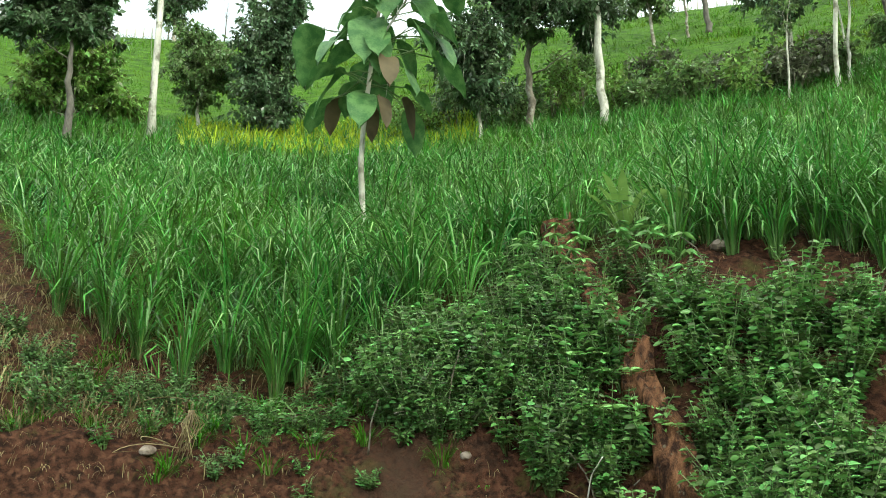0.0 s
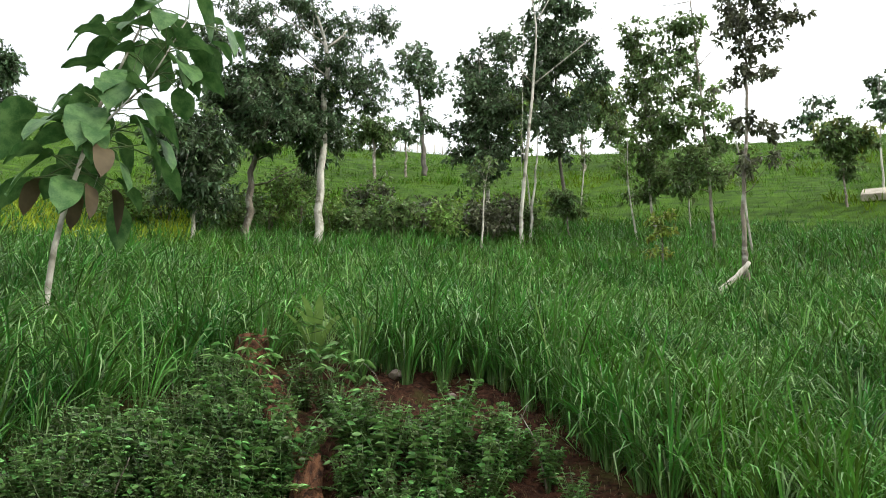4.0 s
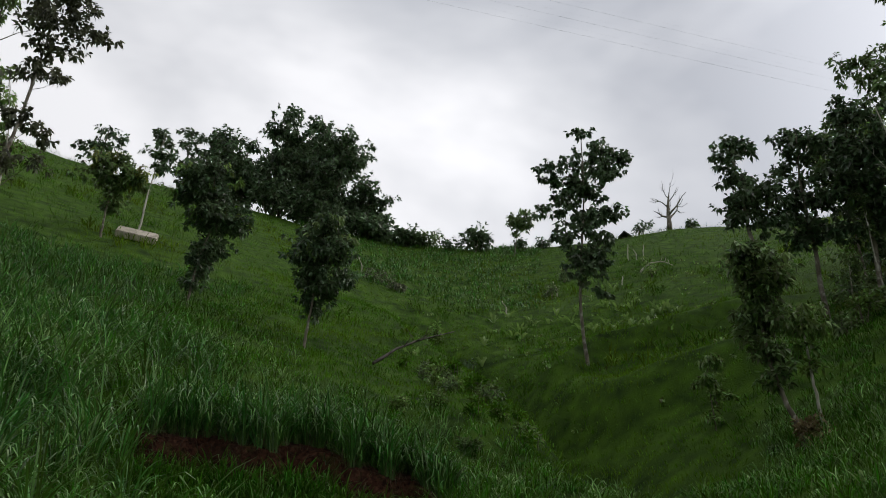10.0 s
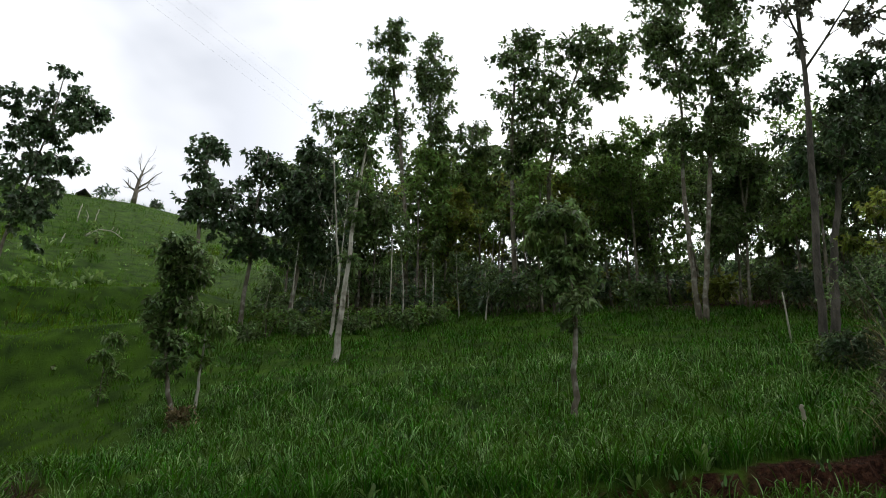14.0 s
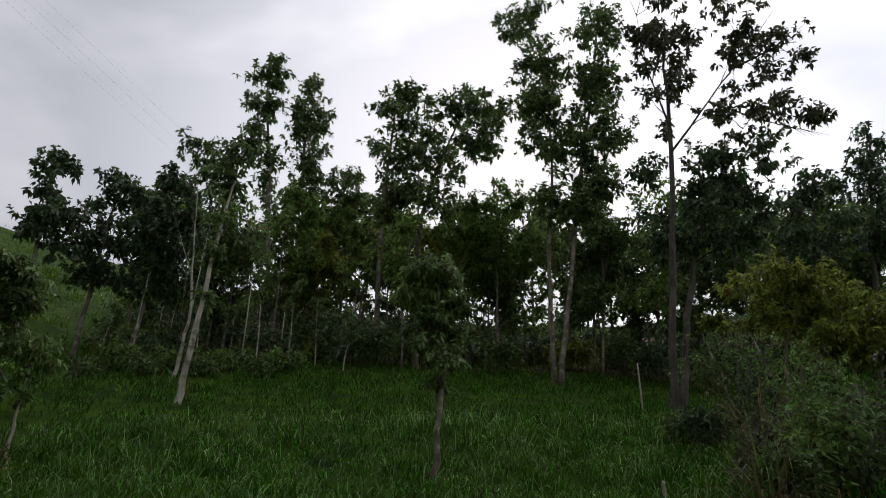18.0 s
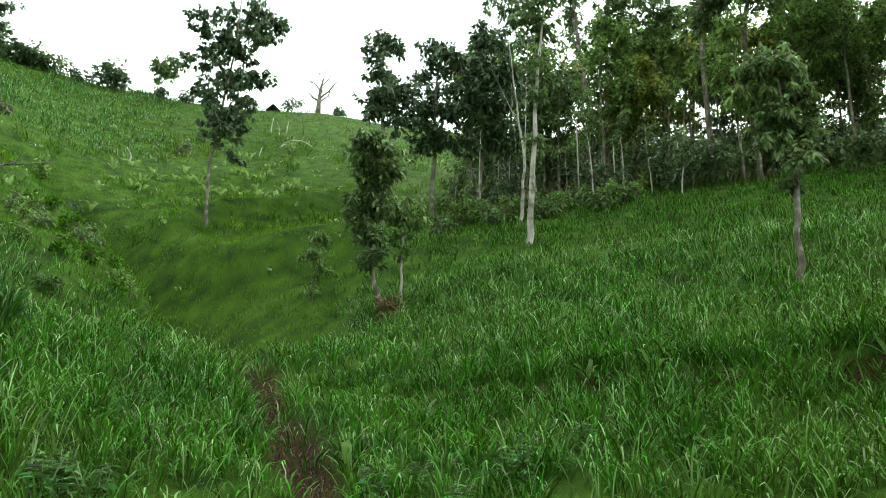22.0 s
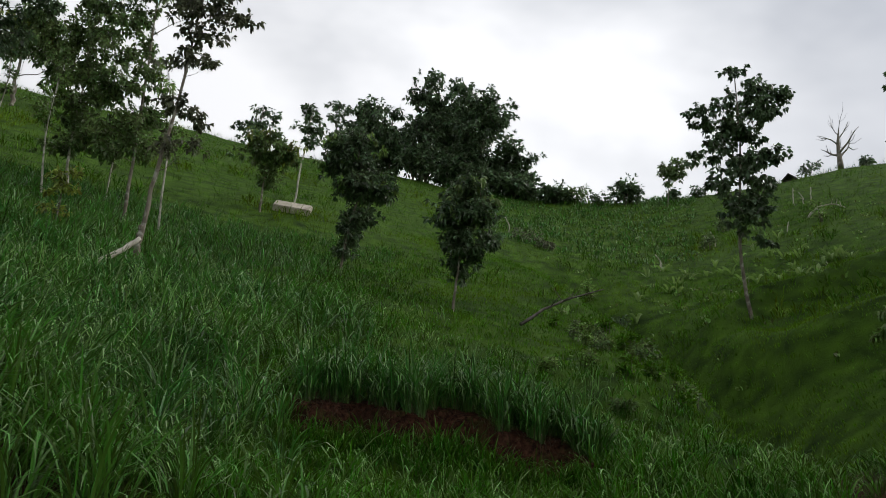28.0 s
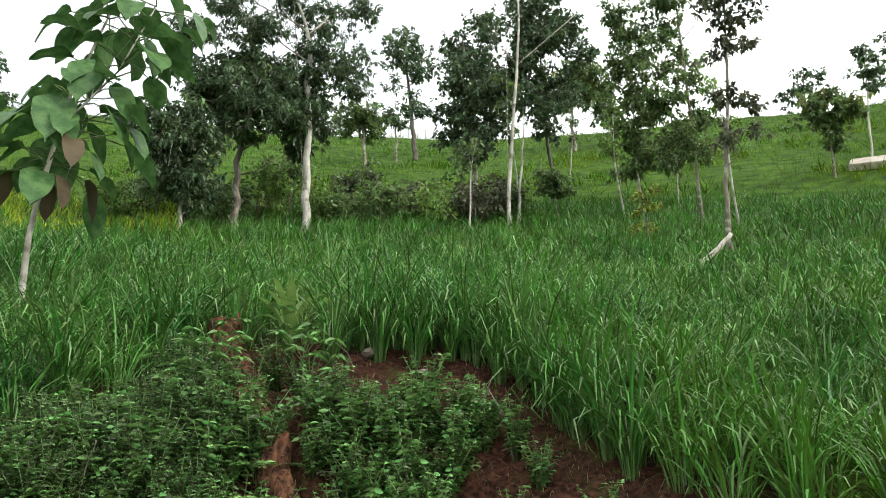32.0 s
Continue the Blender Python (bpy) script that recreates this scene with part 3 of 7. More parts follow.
def stem_path(x, y, h, lean, rng, wob=0.028, n=11, curve=1.0):
    s = np.linspace(0, 1, n)
    side = right_of(x, y)
    ph = rng.uniform(0, 6.28, 4)
    p = np.zeros((n, 3))
    p[:, 2] = s * h - 0.08 * (s == 0)
    p += side[None] * (lean * s ** curve)[:, None]
    p[:, 0] += wob * h * np.sin(s * 5 + ph[0]) * s
    p[:, 1] += wob * h * np.sin(s * 4.3 + ph[1]) * s
    return p


def tree(name, label, x, y, h, w, c0, lean=0.0, mat=None, bark=None, girth=None, style="column", leaf=(0.22, 0.10),
         seed=1, droop=0.25, top=0.93, group="", rich=True, sink=0.0, hang=0.35, density=1.5):
    """A tree: a tapered trunk, limbs that reach into clumps, and a crown of whorled leaves. c0: where the crown begins, w: its width, lean: metres to the right at the top."""
    rng = np.random.default_rng(seed * 7 + 3)
    mat, bark = mat or LEAF_MID, bark or BARK_GREY
    girth = 0.72 * (girth or max(0.03, 0.014 * h))
    rich = rich and math.hypot(x, y) < 17
    root = empty(name, (x, y, float(land(x, y)) - sink))
    stem = stem_path(x, y, h * top, lean, rng)
    radii = girth * np.interp(np.linspace(0, 1, len(stem)), [0, 0.06, 0.5, 1], [1.35, 1.0, 0.72, 0.16])
    v, f = tube(stem, radii, 9 if girth > 0.07 else 7, 0.07, rng)
    piece("trunk", v, f, bark, root)

    def along(s):
        return np.array([np.interp(s, np.linspace(0, 1, len(stem)), stem[:, k]) for k in range(3)])

    blobs = []
    ch = h * (1 - c0)
    if style == "column":
        n = max(3, int(round(ch / max(w, 0.5) * 2.2)))
        for i in range(n):
            s = (i + 0.5) / n
            wide = w * 0.5 * np.interp(s, [0, 0.2, 0.55, 0.85, 1], [0.45, 0.85, 1.0, 0.75, 0.4]) * rng.uniform(0.75, 1.05)
            a = rng.uniform(0, 6.28)
            c = along(min(1, (c0 + (1 - c0) * s) / top)) + np.array([np.cos(a), np.sin(a), 0]) * wide * 0.35
            c[2] = h * c0 + ch * s
            blobs.append((c, wide * 0.78, max(ch / n * 0.62, wide * 0.4)))
    elif style == "dome":
        for i in range(11):
            a, s = rng.uniform(0, 6.28), rng.uniform(0, 1)
            e = math.sqrt(max(0, 1 - (s * 1.6 - 0.6) ** 2))
            c = along(1.0) * np.array([1, 1, 0]) + np.array([np.cos(a), np.sin(a), 0]) * w * 0.34 * e * rng.uniform(0.4, 1.1)
            c[2] = h * c0 + ch * (0.18 + 0.66 * s)
            blobs.append((c, w * 0.22 * rng.uniform(0.8, 1.2), ch * 0.2 * rng.uniform(0.8, 1.2)))
    elif style == "mantle":
        n = 9
        for i in range(n):
            s = (i + 0.5) / n
            wide = w * 0.5 * np.interp(s, [0, 0.25, 0.5, 0.72, 0.9, 1], [0.2, 0.42, 0.95, 1.0, 0.62, 0.35]) * rng.uniform(0.85, 1.05)
            a = rng.uniform(0, 6.28)
            c = along(min(1, (c0 + (1 - c0) * s) / top)) + np.array([np.cos(a), np.sin(a), 0]) * wide * 0.3
            c[2] = h * c0 + ch * s
            blobs.append((c, wide * 0.8, max(ch / n * 0.7, wide * 0.35)))
    elif style == "open":
        n = 17
        for i in range(n):
            a, s = i * 2.4 + rng.uniform(-0.4, 0.4), (i + 0.5) / n
            reach = w * 0.5 * np.interp(s, [0, 0.35, 0.75, 1], [0.3, 0.9, 0.95, 0.15]) * rng.uniform(0.35, 1.0)
            c = along(min(1, (c0 + (1 - c0) * s) / top)) + np.array([np.cos(a), np.sin(a), 0]) * reach
            c[2] = h * c0 + ch * s * 0.96
            blobs.append((c, w * 0.14 * rng.uniform(0.7, 1.3), ch * 0.07 * rng.uniform(0.8, 1.3)))
    elif style == "spread":
        for i in range(12):
            a = i * 2.4 + rng.uniform(-0.3, 0.3)
            reach = w * 0.5 * math.sqrt((i + 0.6) / 12)
            c = along(1.0) * np.array([1, 1, 0]) + np.array([np.cos(a), np.sin(a), 0]) * reach
            c[2] = h * c0 + ch * (0.85 - 0.45 * (reach / w * 2) ** 1.6 + rng.uniform(-0.15, 0.15))
            blobs.append((c, w * 0.13 * rng.uniform(0.8, 1.2), ch * 0.13))
    for i, (c, a, b) in enumerate(blobs):
        start = along(np.clip((c[2] - (0.25 if style != "spread" else 0.5) * ch - 0.2 * a) / (h * top), 0.12, 0.94))
        mid = (start + c) / 2 + np.array([0, 0, 0.12 * np.linalg.norm(c - start)]) + rng.normal(0, 0.03 * a, 3)
        g = girth * 0.32
        v, f = tube([start, (start + mid) / 2 + rng.normal(0, 0.02, 3), mid, (mid + c) / 2, c + rng.normal(0, 0.2 * a, 3)], [g, g * 0.8, g * 0.62, g * 0.42, g * 0.16], 5)
        piece("limb", v, f, bark, root)
    (v, f), rod = sprays(blobs, rng, density, 9, leaf, droop, rich, hang)
    piece("twig_spray", *rod, bark, root)["kind"] = "stuff"
    piece("crown", v, f, mat, root)
    return tagged(root, label, "tree", group)


def rods(a, b, ra, rb):
    """Many thin four-sided twigs from points a to points b."""
    d = unit(b - a)
    u = unit(np.cross(d, np.array([0.31, 0.17, 0.93])))
    v = np.cross(d, u)
    ring = [(u, 1), (v, 1), (u, -1), (v, -1)]
    verts = np.stack([a + q * k * ra[:, None] for q, k in ring] + [b + q * k * rb[:, None] for q, k in ring], 1).reshape(-1, 3)
    one = np.array([(0, 1, 5, 4), (1, 2, 6, 5), (2, 3, 7, 6), (3, 0, 4, 7), (4, 5, 6, 7)])
    faces = (np.arange(len(a))[:, None, None] * 8 + one[None]).reshape(-1, 4)
    return verts, faces


def sprays(blobs, rng, density, per, leaf, droop, rich, hang):
    """Twigs that fan out of each lobe's heart, and a rosette of leaves at every twig's end: (leaf mesh, twig mesh)."""
    leaf = (leaf[0] * 0.74, leaf[1] * 0.80)
    size = leaf[0] * 1.5
    hearts, ends, twigs = [], [], []
    for c, across, up in blobs:
        n = max(3, int(density * 1.0 * across * up / (size * size)))
        rad = np.array([across, across, up])
        d = unit(rng.normal(size=(n, 3)))
        reach = rng.uniform(0, 1, (n, 1)) ** 0.5 * rng.uniform(0.8, 1.15, (n, 1))
        reach = np.where(rng.uniform(0, 1, (n, 1)) < 0.14, reach * 1.35, reach)
        # every branchlet carries a flat shelf of four to six rosettes
        own = np.repeat(np.arange(n), rng.integers(4, 7, n))
        shelf = rng.normal(size=(len(own), 3)) * np.array([0.62, 0.62, 0.26]) * size
        root, tip = c + d * rad * reach * 0.3 - np.array([0, 0, 0.3 * up]), c + d * rad * reach
        twigs.append((root, tip))
        hearts.append(root[own])
        ends.append(tip[own] + shelf)
    a, p = np.vstack(hearts), np.vstack(ends)
    out = unit((p - a) * np.array([1, 1, 0.7]) + np.array([0, 0, 0.08]))
    who = np.repeat(np.arange(len(p)), per)
    k = len(who)
    spin = unit(rng.normal(size=(k, 3)))
    way = unit(out[who] * 0.5 + spin * 0.95 + np.array([0, 0, -hang]))
    big = rng.uniform(0.75, 1.25, len(p))[who]
    base = p[who] + way * leaf[0] * 0.12 - out[who] * (leaf[0] * rng.uniform(0, 0.7, (k, 1)))
    green = leaves(base, way, leaf[0] * big * rng.uniform(0.65, 1.15, k), leaf[1] * big * rng.uniform(0.75, 1.2, k), rng, droop, 0.1, rich)
    start, stop = (np.vstack(q) for q in zip(*twigs))
    thick = np.full(len(start), leaf[0] * 0.05)
    return green, rods(start, stop, thick, thick * 0.5)


def lobed_tree(name, label, x, y, stem, lobes, mat, bark, girth, leaf, density, seed, young=None, hang=0.4, boughs=(), category="tree", group="", droop=0.3):
    """A tree with its own outline. stem and boughs: (metres to the right, height); lobes of the crown: (right, height, half width, half height)."""
    rng = np.random.default_rng(seed * 11 + 5)
    root = empty(name, (x, y, float(land(x, y))))
    side = right_of(x, y)
    away = np.array([x, y, 0]) / math.hypot(x, y)
    knots = np.array([(0, -0.1), (stem[0][0] * 0.3, stem[0][1] * 0.3), *stem])
    s, t = np.linspace(0, 1, len(knots)), np.linspace(0, 1, 15)
    line = np.stack([np.interp(t, s, knots[:, k]) for k in (0, 1)], -1)
    line[1:-1] = (line[:-2] + 2 * line[1:-1] + line[2:]) / 4
    wob = rng.normal(0, girth * 0.22, (15, 2))
    wob[0] = 0
    path = side * (line[:, :1] + wob[:, :1]) + np.array([0, 0, 1.0]) * line[:, 1:] + away * wob[:, 1:]
    taper = girth * np.interp(t, [0, 0.08, 0.6, 1], [1.3, 1.0, 0.66, 0.22])
    piece("trunk", *tube(path, taper, 9 if girth > 0.05 else 7, 0.08, rng), bark, root)
    wood = path[4:]
    for b in boughs:
        w = rng.normal(0, 0.25)
        q = np.array([side * v[0] + away * w * i + np.array([0, 0, v[1]]) for i, v in enumerate(b)])
        k = np.linspace(0, 1, 9)
        q = np.stack([np.interp(k, np.linspace(0, 1, len(q)), q[:, c]) for c in range(3)], -1) + rng.normal(0, girth * 0.3, (9, 3)) * k[:, None] * (1.1 - k[:, None])
        wood = np.vstack([wood, q])
        limb = piece("limb", *tube(q, girth * np.linspace(0.34, 0.07, 9), 6), bark, root)
        bits = []
        for i in range(6):
            o = q[rng.integers(3, 9)]
            e = unit(unit(q[-1] - q[0]) + rng.normal(0, 0.55, 3)) * np.linalg.norm(q[-1] - q[0])
            bits.append(tube([o, o + e * 0.12, o + e * 0.26 + rng.normal(0, 0.03, 3)], girth * np.array([0.13, 0.09, 0.04]), 4))
        piece("twig_spray", *join(bits), bark, limb)["kind"] = "stuff"
    if lobes:
        spread = max(max(abs(q[0] - r[0]) for q in lobes for r in lobes) * 0.5, 0.3)
        blobs = []
        if group == "wood":
            near = [min((q for q in lobes if q is not r), key=lambda q: (q[0] - r[0]) ** 2 + (q[1] - r[1]) ** 2) for r in lobes]
            lobes = tuple(lobes) + tuple(tuple((u + v) / 2 for u, v in zip(q, r)) for q, r in zip(near, lobes) if q > r or near[lobes.index(q)] is not r)
        for s0, h0, across, up in lobes:
            c = side * s0 + np.array([0, 0, h0]) + away * rng.normal(0, 0.32) * spread
            blobs.append((c, across * 1.18, up * 1.18))
            gap = np.linalg.norm(wood - c, axis=1)
            o = wood[np.argmin(gap + 2.0 * np.maximum(0, wood[:, 2] - c[2] + 0.45 * gap))]
            g = girth * np.interp(o[2] / line[-1, 1], [0.2, 1], [0.30, 0.13]) * min(1.0, 0.55 + across)
            L = np.linalg.norm(c - o)
            wood = np.vstack([wood, (o + c) / 2, o * 0.2 + c * 0.8])
            mid = (o + c) / 2 + np.array([0, 0, -0.06 * L]) + rng.normal(0, 0.05 * L, 3)
            piece("limb", *tube([o, (o + mid) / 2 + rng.normal(0, 0.02 * L, 3), mid, (mid + c) / 2 + rng.normal(0, 0.03 * L, 3), c], g * np.array([1, 0.8, 0.6, 0.42, 0.2]), 5), bark, root)
        rich = math.hypot(x, y) < 17
        green, twig = sprays(blobs, rng, density * (1.0 if group == "wood" else 2.0), 9, leaf, droop, rich, hang)
        piece("twig_spray", *twig, bark, root)["kind"] = "stuff"
        piece("crown", *green, mat, root)
        # paler leaves on upper lobes paint in gloss highlights; some tops are truly yellow-green
        if young:
            high = max(b[0][2] for b in blobs)
            low = min(b[0][2] for b in blobs)
            tops = [(b[0] + np.array([0, 0, 0.45 * b[2]]), b[1] * 0.95, b[2] * 0.75) for b in blobs if b[0][2] > low + 0.45 * (high - low)]
            green, twig = sprays(tops, rng, density * 0.26, 8, (leaf[0] * 1.1, leaf[1] * 1.1), droop + 0.3, rich, hang + 0.4)
            piece("pale_top_leaves", *green, young, root, "pale drooping young leaves")["kind"] = "stuff"
    return tagged(root, label, category, group)


def bare_tree(name, label, x, y, h, lean, girth, bark, seed, start=0.4, reach=0.22, n=8, tips=3):
    """A leafless tree: trunk, limbs and twigs."""
    rng = np.random.default_rng(seed)
    root = empty(name, (x, y, float(land(x, y))))
    stem = stem_path(x, y, h, lean, rng, 0.025, 11)
    v, f = tube(stem, girth * np.linspace(1.15, 0.14, len(stem)) ** 0.9, 8, 0.06, rng)
    piece("trunk", v, f, bark, root)
    for i in range(n):
        s = start + (0.97 - start) * (i + rng.uniform(0, 0.7)) / n
        p0 = np.array([np.interp(s, np.linspace(0, 1, len(stem)), stem[:, k]) for k in range(3)])
        a = i * 2.4 + rng.uniform(-0.5, 0.5)
        d = np.array([np.cos(a), np.sin(a), rng.uniform(0.5, 1.3)])
        L = h * reach * rng.uniform(0.6, 1.25) * (1.15 - 0.5 * s)
        pts = [p0]
        for q in range(5):
            d = unit(d + rng.normal(0, 0.16, 3) + np.array([0, 0, 0.05]))
            pts.append(pts[-1] + d * L / 5)
        g = girth * (1 - s) * 0.55 + girth * 0.12
        v, f = tube(pts, g * np.linspace(1, 0.2, 6), 6)
        limb = piece("limb", v, f, bark, root)
        bits = []
        for q in range(tips):
            k = rng.integers(2, 5)
            e = unit(d + rng.normal(0, 0.6, 3))
            bits.append(tube([pts[k], pts[k] + e * L * 0.2, pts[k] + unit(e + [0, 0, 0.4]) * L * 0.42], g * np.array([0.4, 0.25, 0.08]), 5))
        v, f = join(bits)
        piece("twig_spray", v, f, bark, limb)["kind"] = "stuff"
    return tagged(root, label, "tree")


def bush(name, label, x, y, h, w, mat, seed, twigs=120, per=9, leaf=(0.12, 0.06), rich=True, lift=0.0, droop=0.2, stems=5, category="bush", group=""):
    """A shrub: several stems from the base and a ragged mass of leaves."""
    rng = np.random.default_rng(seed + 50)
    root = empty(name, (x, y, float(land(x, y)) + lift))
    blobs, bits = [], []
    for i in range(6):
        a, e = rng.uniform(0, 6.28), rng.uniform(0.1, 1)
        c = np.array([np.cos(a) * w * 0.30 * e, np.sin(a) * w * 0.30 * e, h * rng.uniform(0.22, 0.72)])
        blobs.append((c, w * 0.24 * rng.uniform(0.8, 1.2), h * 0.26 * rng.uniform(0.8, 1.2)))
        if i < stems:
            p0 = np.array([np.cos(a) * 0.04, np.sin(a) * 0.04, -0.04])
            bits.append(tube([p0, (p0 + c) / 2 + [0, 0, 0.1 * h], c, c + (c - p0) * 0.2], np.array([1, 0.8, 0.5, 0.15]) * max(0.005, 0.012 * h), 5))
    v, f = join(bits)
    piece("stem", v, f, BARK_GREY, root)["kind"] = "stuff"
    v, f = crown_leaves(blobs, rng, twigs, per, leaf, droop, rich, 0.1)
    piece("foliage", v, f, mat, root)["kind"] = "stuff"
    return tagged(root, label, category, group)


def teak(x, y, h, seed):
    """The young broad-leaved tree on the upper field: slim pale stem, tiers of very large leaves."""
    rng = np.random.default_rng(seed)
    root = empty("broad_leaved_sapling", (x, y, float(land(x, y))))
    stem = stem_path(x, y, h * 0.97, -0.05, rng, 0.014, 14)
    stem += right_of(x, y)[None] * np.interp(np.linspace(0, 1, 14), [0, 0.25, 0.42, 0.6, 0.8, 1], [0.03, -0.03, 0.01, 0.06, 0.26, 0.52])[:, None]
    v, f = tube(stem, np.interp(np.linspace(0, 1, 14), [0, 0.3, 0.6, 1], [0.034, 0.029, 0.021, 0.009]), 9, 0.05, rng)
    piece("trunk", v, f, BARK_PALE, root)

    def at(s):
        return np.array([np.interp(s, np.linspace(0, 1, 14), stem[:, k]) for k in range(3)])

    def big_leaf(base, way, L, W, droop):
        way = unit(np.asarray(way, float))
        side = unit(np.cross(way, [0, 0, 1.0]) + rng.normal(0, 0.25, 3))
        nor = np.cross(side, way)
        us, vs = np.linspace(0, 1, 9), np.linspace(-1, 1, 5)
        prof = np.interp(us, [0, 0.1, 0.3, 0.5, 0.7, 0.87, 1], [0.05, 0.5, 0.9, 1.0, 0.93, 0.62, 0.06])
        V = []
        for i, s in enumerate(us):
            c = base + way * L * s * (1 - 0.25 * droop * s) - np.array([0, 0, 1.0]) * droop * L * s * s * 0.8
            for q in vs:
                wave = 0.035 * L * math.sin(s * 11 + q * 2) * abs(q)
                V.append(c + side * q * W * 0.5 * prof[i] + nor * (0.10 * W * q * q + wave))
        F = [(i * 5 + j, i * 5 + j + 1, i * 5 + j + 6, i * 5 + j + 5) for i in range(8) for j in range(4)]
        return np.array(V), np.array(F)

    arm = np.array([at(0.52), at(0.60) + right_of(x, y) * 0.16, at(0.72) + right_of(x, y) * 0.34, at(0.95) + right_of(x, y) * 0.42])
    piece("limb", *tube(arm, [0.016, 0.014, 0.011, 0.006], 7), BARK_PALE, root)

    def on_arm(s):
        return np.array([np.interp(s, [0.52, 0.60, 0.72, 0.95], arm[:, k]) for k in range(3)])

    tiers = [(s, n, at) for s, n in zip(np.linspace(0.40, 0.60, 6), (6, 7, 7, 6, 5, 4))] + [(s, n, on_arm) for s, n in zip(np.linspace(0.62, 0.95, 6), (5, 6, 6, 6, 5, 4))] + [(s, n, at) for s, n in zip((0.80, 0.88, 0.97), (3, 4, 4))]
    for k, (s0, n, line) in enumerate(tiers):
        a0 = rng.uniform(0, 6.28)
        for i in range(n):
            a = a0 + i * 6.28 / n + rng.uniform(-0.3, 0.3)
            low = s0 < 0.61
            way = np.array([np.cos(a), np.sin(a), rng.uniform(-0.45, 0.35) - (0.3 if k < 2 else 0)])
            s = np.clip(s0 + rng.uniform(-0.02, 0.02), 0.36, 1)
            stalk = line(s) + unit(way + [0, 0, 0.35]) * rng.uniform(0.2, 0.85 if low else 0.62)
            v1, f1 = tube([line(s), (line(s) + stalk) / 2 + [0, 0, 0.03], stalk], [0.010, 0.008, 0.005], 5)
            dry = k < 2 and rng.uniform() < 0.25
            L = rng.uniform(0.34, 0.54) if not dry else rng.uniform(0.2, 0.3)
            v2, f2 = big_leaf(stalk, way, L, L * rng.uniform(0.62, 0.80), rng.uniform(0.5, 1.5) if not dry else 1.6)
            leaf = piece("leaf", v2, f2, LEAF_DRY if dry else LEAF_TEAK, root, "withered brown hanging leaf" if dry else "")
            piece("leaf_stalk", v1, f1, LEAF_MID, leaf)
    tagged(root, "young teak-like tree with slim pale stem and huge drooping leaves", "tree")


# ---- grass ----
def west(x, y, g):
    near = 1 - smooth(7, 9, np.hypot(x, y))
    az = np.degrees(np.arctan2(x, y)) + (5 - 2 * near) * np.sin(x * 1.3) * np.sin(y * 0.9) + g.normal(0, 3, len(x)) + 5 * near
    return (az < 3) & (np.hypot(x + 4.45, y - 5.35) > 0.5)


def east(x, y, g):
    return ~west(x, y, g)


field("tall_grass", "tall lush green fodder grass in dense clumps", GRASS_TALL, -92, 14, 4.6, 9.0, 15, 32, 0.98, 0.0145, 0.085, 7, 11, keep=west, droop=1.2, fold=0.5)
field("tall_grass", "tall lush green fodder grass higher up the field", GRASS_TALL, -92, 14, 9.0, 14.0, 13, 22, 0.82, 0.0185, 0.10, 4, 16, keep=west, droop=1.2, fold=0.55)
field("tall_grass", "tall green grass thinning out up the slope", GRASS_TALL, -92, 14, 14.0, 25.0, 10, 12, 0.60, 0.028, 0.12, 2, 12, keep=west)
def bowl(x, y):
    az, r = np.degrees(np.arctan2(x, y)), np.hypot(x, y)
    return smooth(7, 15, az) * (1 - smooth(45, 49, az)) * smooth(10.5, 13, r + 0.05 * (az - 30)) * (1 - smooth(30, 36, r))


def east_rank(x, y, g):
    return east(x, y, g) & (g.uniform(0, 1, len(x)) > bowl(x, y))


def in_bowl(x, y, g):
    return g.uniform(0, 1, len(x)) < bowl(x, y)


field("meadow_grass", "knee-high green grass with bent tips on the terrace", GRASS_MID, -8, 112, 3.4, 9.0, 33, 17, 0.44, 0.0110, 0.08, 5, 13, droop=1.6, keep=east, fold=0.5)
field("meadow_grass", "knee-high green grass on the slope above the terrace", GRASS_MID, -8, 112, 9.0, 14.0, 28, 13, 0.36, 0.0140, 0.10, 3, 17, droop=1.6, keep=east_rank, fold=0.6)
field("meadow_grass", "green grass covering the slope below the trees", GRASS_MID, -8, 112, 14.0, 25.0, 20, 9, 0.32, 0.021, 0.13, 2, 14, droop=1.6, keep=east_rank, fold=0.5)
field("short_turf", "short fresh green turf in the grassy bowl", GRASS_TURF, 6, 50, 10.5, 36.0, 32, 8, 0.18, 0.015, 0.13, 2, 25, droop=1.1, keep=in_bowl)
# paler blades put the bright arcs of sky-lit bent tips into colour
field("gleam_blades", "bent blades whose pale colour paints sky highlights on the meadow", GRASS_GLEAM, -6, 112, 4.0, 15.0, 21, 3, 0.43, 0.0115, 0.08, 4, 18, droop=2.1, keep=east_rank)
field("gleam_blades", "blades whose pale colour paints sky highlights in the tall grass", GRASS_GLEAM, -85, 2, 5.2, 13.0, 13, 4, 0.94, 0.013, 0.08, 5, 19, droop=1.7, fold=0.7)
field("hill_grass", "short green grass over the upper hillside", GRASS_FAR, -92, 112, 25.0, 38.0, 6, 6, 0.38, 0.038, 0.22, 1, 15, keep=lambda x, y, g: g.uniform(0, 1, len(x)) > bowl(x, y))
field("hill_grass", "short green grass up to the ridge", GRASS_FAR, -92, 112, 38.0, 62.0, 3.2, 6, 0.46, 0.06, 0.30, 1, 20)

